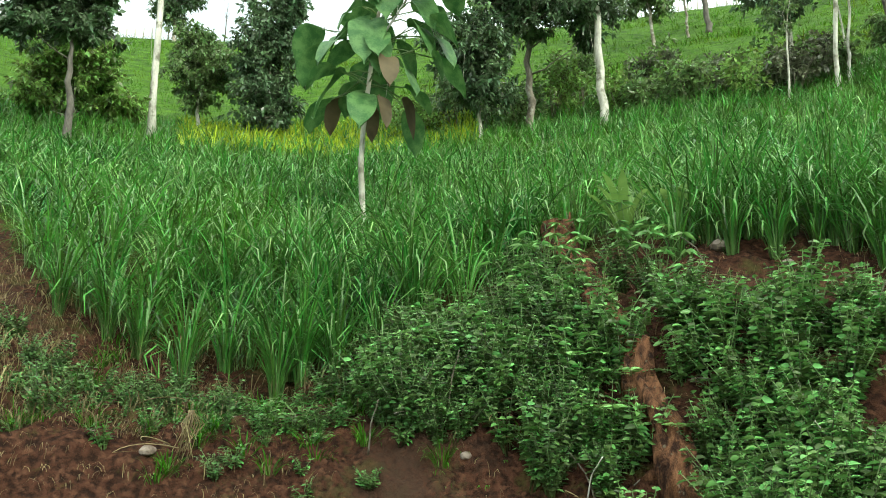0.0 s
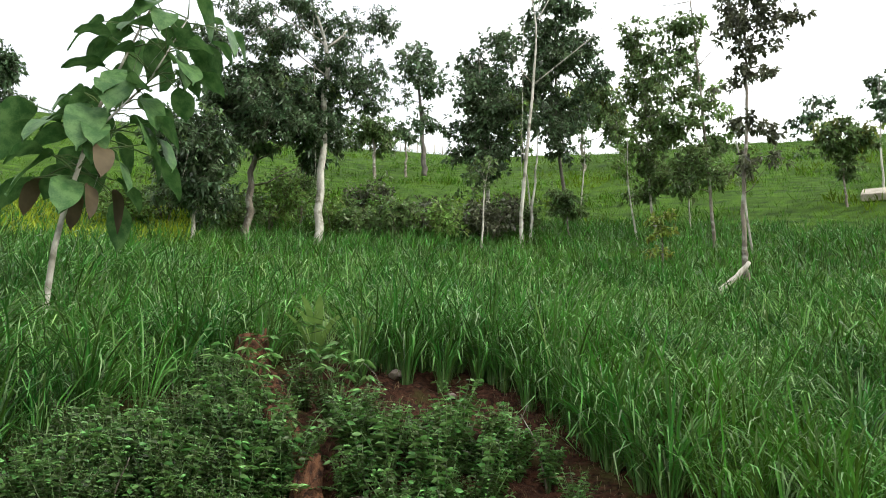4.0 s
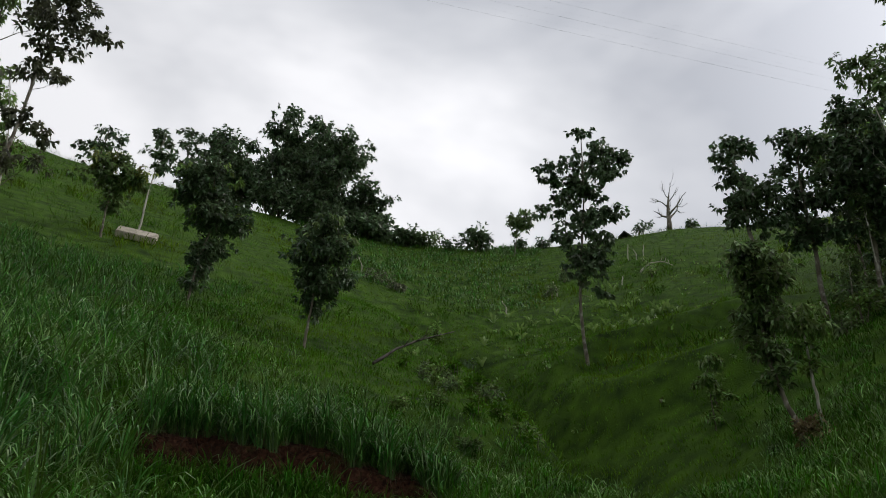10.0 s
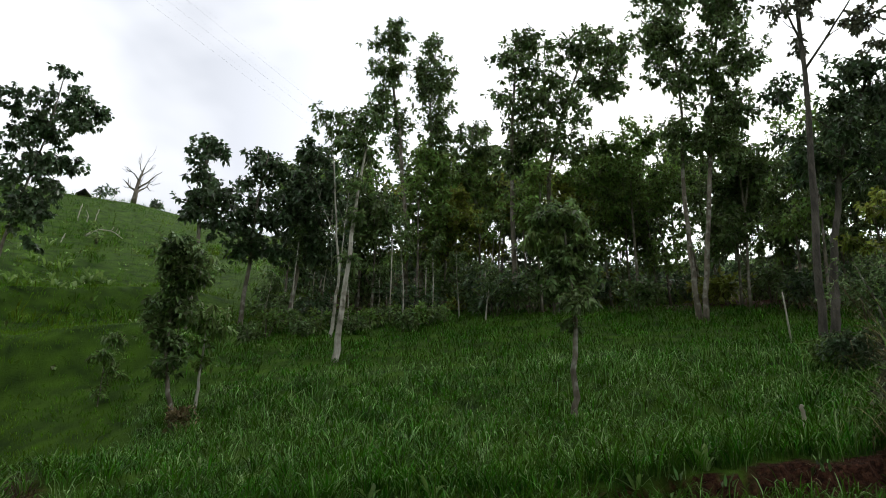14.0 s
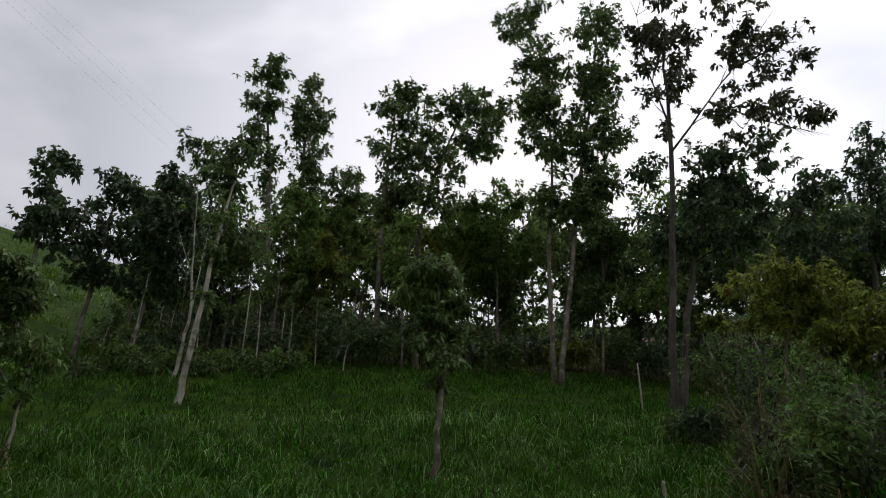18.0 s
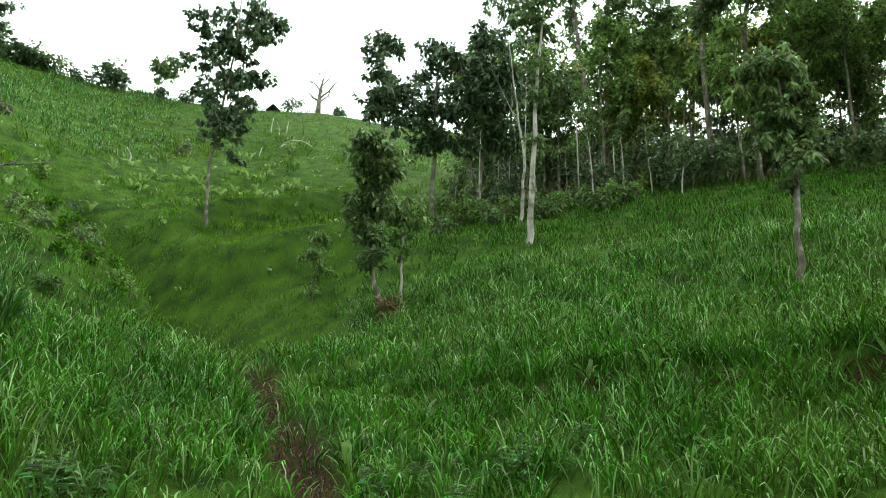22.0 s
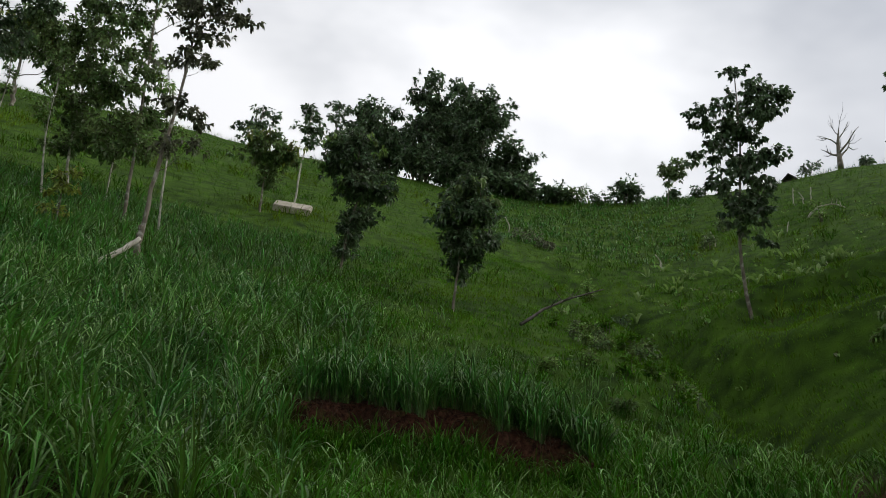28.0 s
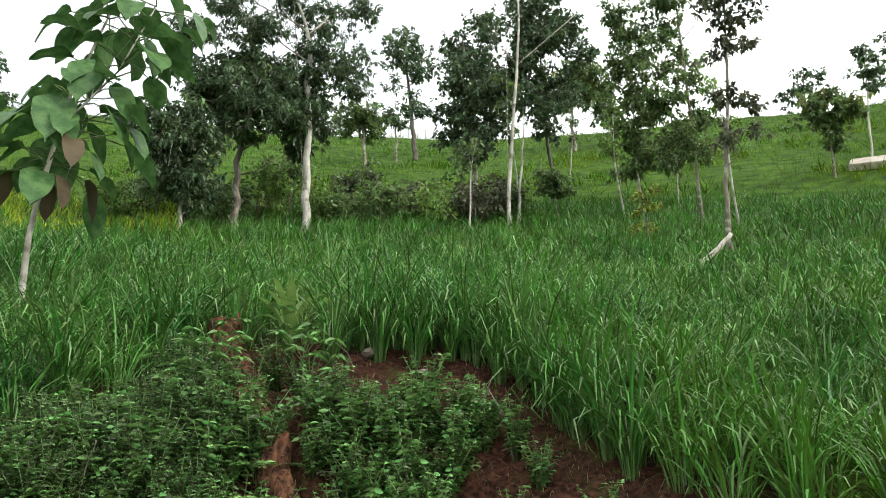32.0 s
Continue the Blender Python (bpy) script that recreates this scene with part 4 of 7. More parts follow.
# ---- trees of the upper field, west to east ----
tree("tall_pale_tree", "tall straight tree with smooth whitish trunk", -19.3, 6.2, 9.5, 3.2, 0.72, -0.5, LEAF_DARK, BARK_PALE, 0.13, "spread", (0.2, 0.09), seed=21)
bare_tree("dead_sapling", "thin leafless sapling on the skyline", -55.4, 22.7, 3.2, 0.1, 0.05, BARK_DARK, 26)
teak(-7.35, 4.58, 4.5, 5)
tree("grove_sapling", "short withered sapling in the grass", -3.7, 15.3, 1.4, 0.8, 0.3, 0, LEAF_YELLOW, BARK_GREY, 0.03, seed=890, leaf=(0.14, 0.06))
lobed_tree("dark_leafy_tree", "dark leafy tree with overhanging branches", -16.80, 3.78, ((-0.11, 1.63), (-0.20, 2.74)),
           ((-0.90, 3.03, 0.80, 0.47), (-0.19, 3.13, 0.80, 0.53), (0.52, 3.46, 0.34, 0.20), (0.25, 2.99, 0.40, 0.27), (-0.22, 2.48, 0.53, 0.33), (-1.02, 2.37, 0.52, 0.39), (0.19, 2.59, 0.33, 0.26), (-0.79, 3.71, 0.81, 0.47), (-0.06, 3.82, 0.68, 0.41)), LEAF_DARK, BARK_DARK, 0.09, (0.20, 0.10), 2.0, 23)
lobed_tree("small_leafy_tree", "bushy light green tree on the grassy slope", -20.20, 4.64, ((-0.10, 0.82), (-0.24, 1.98)),
           ((-0.52, 1.76, 0.63, 0.47), (-0.70, 1.19, 0.70, 0.47), (-0.11, 1.41, 0.55, 0.55), (0.32, 2.12, 0.47, 0.47), (0.40, 1.38, 0.47, 0.47), (-0.38, 0.61, 0.92, 0.31), (0.36, 0.69, 0.77, 0.28), (1.11, 0.85, 0.54, 0.23), (-0.98, 0.61, 0.46, 0.23)), LEAF_LIGHT, BARK_GREY, 0.05, (0.20, 0.10), 2.1, 22)
lobed_tree("ridge_tree", "small round tree on the skyline", -54.66, 18.54, ((-0.05, 2.23), (0.01, 4.13)),
           ((0.15, 4.40, 1.41, 0.94), (-0.31, 2.88, 1.02, 0.93), (1.03, 3.66, 0.84, 0.84), (-0.02, 2.01, 0.69, 0.55), (-0.87, 2.51, 0.56, 0.65)), LEAF_DARK, BARK_GREY, 0.14, (0.42, 0.2), 2.2, 25)
lobed_tree("small_column_tree", "slender young tree with pale stem and leafy crown", -22.64, 8.62, ((-0.15, 1.54), (-0.34, 3.01)),
           ((-0.37, 3.01, 0.57, 0.41), (-0.56, 2.40, 0.47, 0.41), (0.01, 2.51, 0.56, 0.47), (-0.27, 1.89, 0.65, 0.46), (-0.05, 1.37, 0.64, 0.37), (0.49, 1.83, 0.56, 0.46), (-0.09, 0.90, 0.40, 0.22), (0.57, 2.80, 0.38, 0.28)), LEAF_MID, BARK_PALE, 0.06, (0.20, 0.10), 2.2, 24)
lobed_tree("dark_column_tree", "dense dark green tree leafy to the ground", -19.99, 9.68, ((-0.14, 2.42), (-0.05, 4.62)),
           ((-0.04, 4.44, 0.71, 0.44), (0.46, 4.33, 0.44, 0.44), (-0.32, 3.84, 0.70, 0.53), (0.35, 3.57, 0.70, 0.44), (-0.58, 3.07, 0.61, 0.43), (0.07, 2.81, 0.69, 0.52), (-0.67, 2.17, 0.51, 0.51), (-0.03, 2.08, 0.76, 0.51), (-0.45, 1.33, 0.59, 0.50), (0.18, 1.24, 0.67, 0.50), (-0.25, 0.75, 0.50, 0.25)), LEAF_DARK, BARK_GREY, 0.07, (0.22, 0.10), 2.0, 27)
lobed_tree("dark_dense_tree", "dense dark tree with leaves in flat tiers", -14.29, 12.58, ((-0.14, 1.53), (-0.53, 2.95)),
           ((-0.44, 2.51, 0.92, 0.61), (-0.91, 2.97, 0.69, 0.46), (0.02, 2.04, 0.76, 0.61), (-0.49, 1.58, 0.68, 0.60), (0.06, 1.29, 0.60, 0.45), (0.08, 3.00, 0.54, 0.39)), LEAF_DARK, BARK_PALE, 0.06, (0.22, 0.09), 2.0, 28, young=LEAF_MID)
lobed_tree("round_crowned_tree", "round-crowned dark green tree with grey trunk", -14.28, 14.33, ((-0.10, 2.00), (0.02, 3.24), (0.17, 4.92)),
           ((-0.98, 4.43, 0.76, 0.59), (-0.04, 4.85, 0.77, 0.60), (0.78, 5.31, 0.78, 0.61), (0.53, 4.11, 1.01, 0.76), (-0.40, 3.64, 1.00, 0.67), (1.41, 4.17, 0.84, 0.68), (1.81, 3.54, 0.58, 0.58), (0.98, 3.15, 0.83, 0.66), (0.02, 2.88, 0.74, 0.58), (1.83, 4.47, 0.51, 0.51), (1.51, 2.58, 0.41, 0.25), (-1.09, 3.58, 0.58, 0.50)), LEAF_DARK, BARK_GREY, 0.11, (0.22, 0.09), 2.1, 29, young=LEAF_PALE)
lobed_tree("feathery_pale_tree", "tall tree with white trunk and feathery spreading crown", -12.44, 15.03, ((-0.10, 2.43), (-0.22, 4.89), (-0.20, 6.14), (-0.75, 7.45)),
           ((-2.29, 6.27, 0.69, 0.26), (-1.57, 6.35, 0.55, 0.26), (-3.01, 5.59, 0.47, 0.25), (-3.53, 6.11, 0.55, 0.34), (-4.10, 5.65, 0.54, 0.34), (-1.74, 5.62, 0.59, 0.31), (-1.17, 5.73, 0.51, 0.26), (-0.82, 7.42, 0.71, 0.32), (0.24, 7.78, 0.72, 0.32), (1.18, 8.07, 0.72, 0.32), (-0.28, 6.90, 0.52, 0.21), (0.56, 6.56, 0.43, 0.17), (-1.23, 7.07, 0.56, 0.25), (0.25, 5.40, 0.64, 0.47), (0.80, 4.69, 0.58, 0.46), (1.04, 4.25, 0.41, 0.30), (1.09, 5.43, 0.34, 0.20), (-0.39, 5.60, 0.31, 0.24), (-2.58, 7.11, 0.79, 0.32), (-0.85, 8.66, 1.10, 0.37), (0.74, 9.01, 0.92, 0.33)), LEAF_DARK, BARK_PALE, 0.12, (0.19, 0.06), 1.9, 30, hang=0.8, boughs=(((-0.22, 6.07), (-0.89, 6.64), (-1.99, 7.13)), ((-0.22, 6.07), (0.22, 7.00), (1.17, 8.17)), ((-0.22, 5.46), (0.74, 5.15), (1.02, 4.37)),))
lobed_tree("lone_slope_tree", "lone tree with narrow airy crown near the ridge", -21.72, 35.99, ((-0.21, 2.74), (-0.44, 5.34), (-0.82, 9.25)),
           ((-0.71, 8.96, 0.82, 0.60), (-1.36, 7.21, 0.88, 0.55), (0.17, 7.73, 1.03, 0.59), (-0.60, 6.67, 1.16, 0.58), (0.60, 6.53, 0.80, 0.40), (-1.33, 5.25, 0.57, 0.29), (0.03, 5.80, 0.72, 0.40), (-0.09, 4.48, 0.57, 0.46), (0.28, 3.63, 0.49, 0.32), (0.64, 3.24, 0.49, 0.28), (-0.31, 3.54, 0.35, 0.28), (-1.19, 8.08, 0.66, 0.44)), LEAF_DARK, BARK_DARK, 0.17, (0.34, 0.16), 1.15, 32)
lobed_tree("slope_tree", "leafy tree below the ridge", -21.89, 31.11, ((-0.18, 2.22), (-0.40, 2.96)),
           ((-0.56, 3.17, 0.88, 0.70), (-1.17, 2.44, 0.75, 0.56), (0.47, 2.42, 0.75, 0.63), (-0.01, 2.93, 0.76, 0.57)), LEAF_MID, BARK_GREY, 0.10, (0.30, 0.14), 1.8, 892)
lobed_tree("slope_tree", "small airy tree below the ridge", -21.57, 33.73, ((-0.11, 2.42), (-0.19, 3.18)),
           ((-0.16, 3.01, 0.73, 0.47), (-0.57, 2.53, 0.53, 0.40), (0.34, 3.40, 0.40, 0.33), (0.20, 2.52, 0.53, 0.33)), LEAF_DARK, BARK_GREY, 0.08, (0.32, 0.14), 1.3, 891)
lobed_tree("grove_tree", "leafy dark green tree in a small grove", -9.93, 20.22, ((-0.16, 2.43), (-0.27, 4.44), (-0.43, 6.59)),
           ((-0.69, 6.29, 0.63, 0.47), (-0.29, 5.51, 0.82, 0.54), (0.13, 7.25, 0.56, 0.28), (0.35, 6.46, 0.44, 0.44), (-0.36, 4.42, 0.88, 0.61), (-0.57, 3.54, 0.79, 0.60), (0.44, 4.18, 0.91, 0.80), (0.02, 2.86, 0.85, 0.66), (-0.04, 2.06, 0.62, 0.51), (0.49, 5.27, 0.66, 0.50), (-0.79, 2.98, 0.44, 0.30)), LEAF_DARK, BARK_PALE, 0.08, (0.21, 0.10), 1.75, 34)
lobed_tree("grove_tree", "taller grove tree with ragged dark crown", -8.11, 22.07, ((-0.01, 1.00), (-0.25, 3.48), (-0.20, 6.21), (-0.11, 9.21)),
           ((-0.25, 8.97, 0.61, 0.57), (-0.61, 8.13, 0.77, 0.47), (0.41, 8.29, 0.60, 0.47), (0.07, 7.18, 0.96, 0.67), (-0.79, 7.01, 0.71, 0.58), (0.80, 6.58, 0.66, 0.41), (-0.02, 5.96, 0.78, 0.45), (-0.58, 5.86, 0.53, 0.41), (1.20, 5.61, 0.49, 0.32), (-0.11, 4.84, 1.12, 0.56), (-0.96, 4.91, 0.72, 0.56), (-0.19, 4.04, 0.75, 0.43), (-0.17, 2.74, 0.38, 0.38), (-0.17, 3.49, 0.51, 0.39)), LEAF_DARK, BARK_DARK, 0.075, (0.21, 0.10), 1.6, 35)
lobed_tree("vine_lump_sapling", "short stem with a lump of leafy vine", -7.23, 19.73, ((-0.02, 0.79), (-0.07, 1.59)),
           ((-0.12, 1.53, 0.40, 0.23), (0.17, 1.13, 0.33, 0.27), (-0.19, 1.12, 0.23, 0.23)), LEAF_MID, BARK_GREY, 0.03, (0.17, 0.08), 1.9, 36)
lobed_tree("slope_tree", "bushy tree with yellow-green top on the upper slope", -13.75, 41.80, ((-0.10, 2.24), (0.19, 4.77)),
           ((0.12, 5.70, 1.43, 0.75), (1.63, 4.61, 1.12, 0.82), (0.45, 3.75, 1.25, 0.66), (-0.63, 4.02, 1.11, 0.74), (2.03, 2.89, 1.10, 1.02), (0.87, 5.28, 1.12, 0.67)), LEAF_MID, BARK_GREY, 0.14, (0.34, 0.15), 1.7, 38, young=LEAF_YELLOW)
lobed_tree("grove_tree", "slender tree leafy along its whole stem", -5.15, 21.39, ((-0.10, 1.41), (-0.03, 3.40), (-0.04, 6.64)),
           ((-0.20, 6.86, 0.55, 0.35), (0.02, 6.09, 0.65, 0.46), (0.25, 5.16, 0.56, 0.49), (-0.07, 4.27, 0.66, 0.48), (0.32, 3.43, 0.65, 0.47), (-0.17, 2.74, 0.61, 0.47), (0.21, 2.01, 0.53, 0.46), (-0.28, 1.55, 0.39, 0.32), (-0.42, 5.05, 0.38, 0.34)), LEAF_MID, BARK_PALE, 0.05, (0.20, 0.09), 1.7, 39)
lobed_tree("grove_tree", "slim tree with purplish upper leaves and green lower ones", -3.39, 20.21, ((0.04, 2.67), (0.04, 5.82), (0.02, 8.44)),
           ((-0.54, 7.18, 0.55, 0.33), (0.09, 7.06, 0.40, 0.29), (-0.39, 6.43, 0.54, 0.29), (-0.58, 5.69, 0.46, 0.28), (-0.02, 5.41, 0.39, 0.28), (-0.72, 4.76, 0.52, 0.31), (0.01, 4.20, 0.58, 0.45), (-0.69, 3.74, 0.61, 0.44), (0.20, 3.24, 0.57, 0.44), (-0.32, 2.62, 0.60, 0.43), (0.22, 2.09, 0.49, 0.36), (-0.54, 1.92, 0.39, 0.26)), LEAF_MID, BARK_GREY, 0.05, (0.20, 0.09), 1.4, 40, boughs=(((0.02, 8.44), (-0.15, 9.82), (-0.84, 10.85)), ((-0.02, 8.66), (0.06, 10.31), (0.24, 11.11)), ((0.02, 8.85), (0.97, 9.44), (1.81, 10.11)), ((0.00, 7.94), (-0.65, 7.83), (-1.23, 8.02)), ((0.05, 5.62), (0.55, 6.16), (0.98, 6.48)),))
lobed_tree("grove_tree", "leaning tree with purplish young leaves at the top", -2.09, 14.84, ((0.10, 1.78), (0.40, 3.69), (0.58, 5.97)),
           ((0.35, 6.81, 0.44, 0.22), (0.72, 6.95, 0.33, 0.25), (0.32, 6.12, 0.30, 0.22), (0.79, 6.29, 0.30, 0.32), (0.58, 5.62, 0.37, 0.21), (1.01, 5.77, 0.24, 0.24), (0.40, 5.30, 0.34, 0.16), (0.71, 4.95, 0.34, 0.23), (0.32, 4.54, 0.28, 0.21), (0.87, 4.39, 0.15, 0.13), (0.70, 3.41, 0.22, 0.25), (0.24, 3.41, 0.27, 0.20), (0.33, 2.44, 0.24, 0.19), (0.73, 2.44, 0.19, 0.19), (1.14, 5.41, 0.24, 0.16), (1.53, 5.66, 0.13, 0.11)), LEAF_PURPLE, BARK_GREY, 0.055, (0.17, 0.075), 1.25, 41)
lobed_tree("lollipop_tree", "small tree with dense yellow-green top", -0.08, 27.98, ((0.04, 1.13), (0.13, 2.49)),
           ((0.02, 3.11, 0.64, 0.27), (-0.22, 2.56, 0.63, 0.41), (0.49, 2.37, 0.63, 0.45), (0.19, 1.61, 0.40, 0.40), (1.01, 2.56, 0.27, 0.27)), LEAF_MID, BARK_GREY, 0.05, (0.24, 0.11), 2.2, 44, young=LEAF_YELLOW)
lobed_tree("skyline_tree", "airy little tree on the skyline", -1.16, 58.97, ((0.14, 1.79), (0.39, 3.71)),
           ((0.29, 3.55, 0.69, 0.44), (0.02, 2.56, 0.97, 0.44), (0.82, 1.97, 0.77, 0.39), (-1.20, 2.06, 0.44, 0.24), (1.53, 2.82, 0.39, 0.24), (-0.74, 1.16, 0.58, 0.34)), LEAF_DARK, BARK_GREY, 0.11, (0.5, 0.24), 1.0, 45)
lobed_tree("thin_tree", "thin tree with a tuft of leaves on top", 1.30, 31.95, ((0.19, 1.98), (0.56, 4.90)),
           ((0.48, 4.82, 0.32, 0.21), (0.58, 4.35, 0.42, 0.21), (0.39, 3.71, 0.37, 0.21), (0.91, 3.78, 0.24, 0.18), (0.45, 2.94, 0.18, 0.23)), LEAF_DARK, BARK_PALE, 0.05, (0.30, 0.14), 1.4, 46)
lobed_tree("skyline_tree", "airy little tree on the skyline", 5.14, 58.74, ((0.14, 2.73), (0.35, 5.76)),
           ((0.10, 5.62, 0.59, 0.35), (0.77, 4.87, 0.59, 0.44), (0.32, 3.92, 0.54, 0.34), (-0.09, 2.86, 0.87, 0.44), (0.68, 2.35, 0.87, 0.48), (-0.40, 1.70, 0.48, 0.38)), LEAF_DARK, BARK_GREY, 0.11, (0.5, 0.24), 1.1, 47)
lobed_tree("vine_clad_tree", "young tree wrapped in a dark mantle of vines", 2.14, 19.45, ((0.18, 1.24), (0.50, 2.53), (0.32, 3.95)),
           ((-0.17, 3.65, 0.35, 0.29), (0.32, 3.95, 0.35, 0.26), (-0.18, 3.12, 0.44, 0.35), (0.40, 3.14, 0.50, 0.35), (0.83, 2.83, 0.34, 0.28), (0.33, 2.38, 0.50, 0.34), (0.78, 2.33, 0.40, 0.34), (1.11, 2.32, 0.20, 0.28), (0.52, 1.78, 0.35, 0.28), (0.25, 1.40, 0.29, 0.27), (0.15, 0.92, 0.21, 0.27), (0.03, 0.54, 0.11, 0.18)), LEAF_DARK, BARK_GREY, 0.04, (0.18, 0.085), 2.6, 48, young=LEAF_LIGHT)
lobed_tree("young_bushy_tree", "bushy young tree with pale drooping leaves on top", 4.26, 16.09, ((0.12, 0.86), (0.27, 1.88), (0.43, 2.94)),
           ((0.46, 2.94, 0.32, 0.16), (0.13, 2.69, 0.42, 0.24), (0.60, 2.50, 0.42, 0.29), (-0.05, 2.31, 0.35, 0.29), (0.40, 2.10, 0.47, 0.34), (0.83, 1.76, 0.28, 0.21), (0.11, 1.75, 0.41, 0.28), (0.44, 1.43, 0.36, 0.23), (0.14, 1.12, 0.24, 0.23)), LEAF_DARK, BARK_GREY, 0.035, (0.17, 0.075), 2.3, 49, young=LEAF_PALE)
lobed_tree("leafless_leaning_tree", "tall leafless tree with bleached leaning trunk", -8.12, 18.30, ((0.15, 2.78), (0.40, 4.97), (0.60, 7.53), (0.19, 9.11)),
           (), LEAF_DRY, BARK_PALE, 0.06, (0.1, 0.05), 1.0, 33, boughs=(((0.60, 7.53), (1.14, 8.74), (1.21, 9.95)), ((0.41, 5.17), (2.18, 6.71), (3.34, 7.89)), ((0.61, 7.79), (0.72, 9.14), (0.53, 10.12)), ((0.46, 8.18), (0.07, 9.19), (-0.09, 10.06)), ((0.41, 5.17), (-0.03, 5.77), (-0.22, 6.33)),))
lobed_tree("pale_stemmed_tree", "thin crooked tree with a whitish stem", -8.24, 19.34, ((0.05, 1.09), (0.22, 2.39), (0.26, 3.54)),
           ((0.16, 3.91, 0.42, 0.28), (0.39, 4.35, 0.39, 0.25)), LEAF_DARK, BARK_PALE, 0.05, (0.2, 0.09), 1.3, 37)

# ---- the far ridge ----
lobed_tree("ridge_wood_tree", "dense round tree on the ridge", 7.51, 57.47, ((0.19, 2.38), (0.46, 5.58)),
           ((0.44, 5.91, 0.97, 0.63), (0.10, 4.64, 1.35, 0.87), (0.91, 3.35, 1.14, 1.05), (0.16, 2.60, 1.52, 1.04), (0.54, 1.19, 1.31, 0.94)), LEAF_DARK, BARK_GREY, 0.2, (0.5, 0.24), 2.3, 64)
lobed_tree("ridge_wood_tree", "tall dark forest tree on the ridge", 12.74, 60.63, ((0.59, 4.80), (1.12, 10.19)),
           ((1.18, 10.71, 0.95, 0.85), (0.12, 9.20, 1.04, 0.84), (1.51, 8.52, 1.66, 1.25), (0.62, 5.92, 1.94, 1.43), (-0.06, 4.08, 2.02, 1.21), (1.69, 6.86, 1.34, 1.23)), LEAF_DARK, BARK_GREY, 0.22, (0.5, 0.24), 2.0, 60, group="ridge wood")
lobed_tree("ridge_wood_tree", "tall dark forest tree on the ridge", 15.64, 62.01, ((0.78, 6.90), (1.55, 11.92)),
           ((1.50, 12.30, 1.09, 0.87), (1.92, 10.28, 1.28, 1.18), (0.66, 8.96, 2.23, 1.80), (0.33, 6.42, 2.40, 1.56), (0.82, 4.64, 2.06, 1.24)), LEAF_DARK, BARK_GREY, 0.22, (0.5, 0.24), 2.0, 61, group="ridge wood")
lobed_tree("ridge_wood_tree", "tall dark forest tree on the ridge", 17.01, 57.48, ((0.57, 3.85), (1.20, 8.13)),
           ((1.04, 8.28, 1.91, 0.90), (1.57, 6.72, 1.69, 1.19), (0.02, 5.30, 1.87, 1.28), (1.64, 2.83, 1.45, 1.16), (0.09, 2.64, 1.93, 1.26), (-0.29, 7.27, 1.20, 1.00)), LEAF_DARK, BARK_GREY, 0.22, (0.5, 0.24), 2.0, 62, group="ridge wood")
lobed_tree("ridge_wood_tree", "tall dark forest tree on the ridge", 19.69, 56.62, ((0.19, 1.80), (0.51, 3.76)),
           ((-0.11, 4.17, 1.17, 0.78), (0.70, 3.10, 1.26, 0.68), (1.45, 3.32, 0.87, 0.34), (-0.11, 2.57, 1.44, 0.87), (0.66, 1.59, 1.24, 0.67)), LEAF_DARK, BARK_GREY, 0.22, (0.5, 0.24), 2.0, 63, group="ridge wood")
lobed_tree("ridge_wood_tree", "tall dark forest tree on the ridge", 9.78, 59.16, ((0.21, 2.36), (0.35, 5.65)),
           ((0.36, 5.77, 0.75, 0.50), (0.60, 4.38, 0.89, 0.50), (0.36, 2.88, 1.27, 0.88), (0.83, 1.63, 1.36, 0.87)), LEAF_DARK, BARK_GREY, 0.22, (0.5, 0.24), 1.6, 65, group="ridge wood")
for i in range(12):
    bush("ridge_bush", "dark bush at the edge of the ridge wood", 8.0 + i * 1.25, 59.6 - 0.05 * i * i - (i % 2), 4.6 - 0.28 * i, 4.4 - 0.12 * i, LEAF_DARK, 70 + i, 150, 7, (0.45, 0.22), False)
bush("skyline_bush", "feathery pale bush on the skyline", 23.7, 52.3, 1.7, 2.8, LEAF_MID, 80, 60, 7, (0.4, 0.14), False)
bush("skyline_bush", "round dark bush on the skyline", 26.6, 50.0, 2.3, 3.0, LEAF_DARK, 81, 150, 7, (0.36, 0.18), False)
tree("skyline_lollipop_tree", "small round-topped tree leaning on the skyline", 28.2, 46.8, 3.7, 2.3, 0.42, 0.6, LEAF_MID, BARK_GREY, style="dome", seed=82, leaf=(0.36, 0.17), rich=False)
bare_tree("dead_tree", "dead leafless tree on the skyline", 40.9, 43.8, 3.2, 0.3, 0.2, BARK_GREY, 83, 0.15, 0.72, 8)

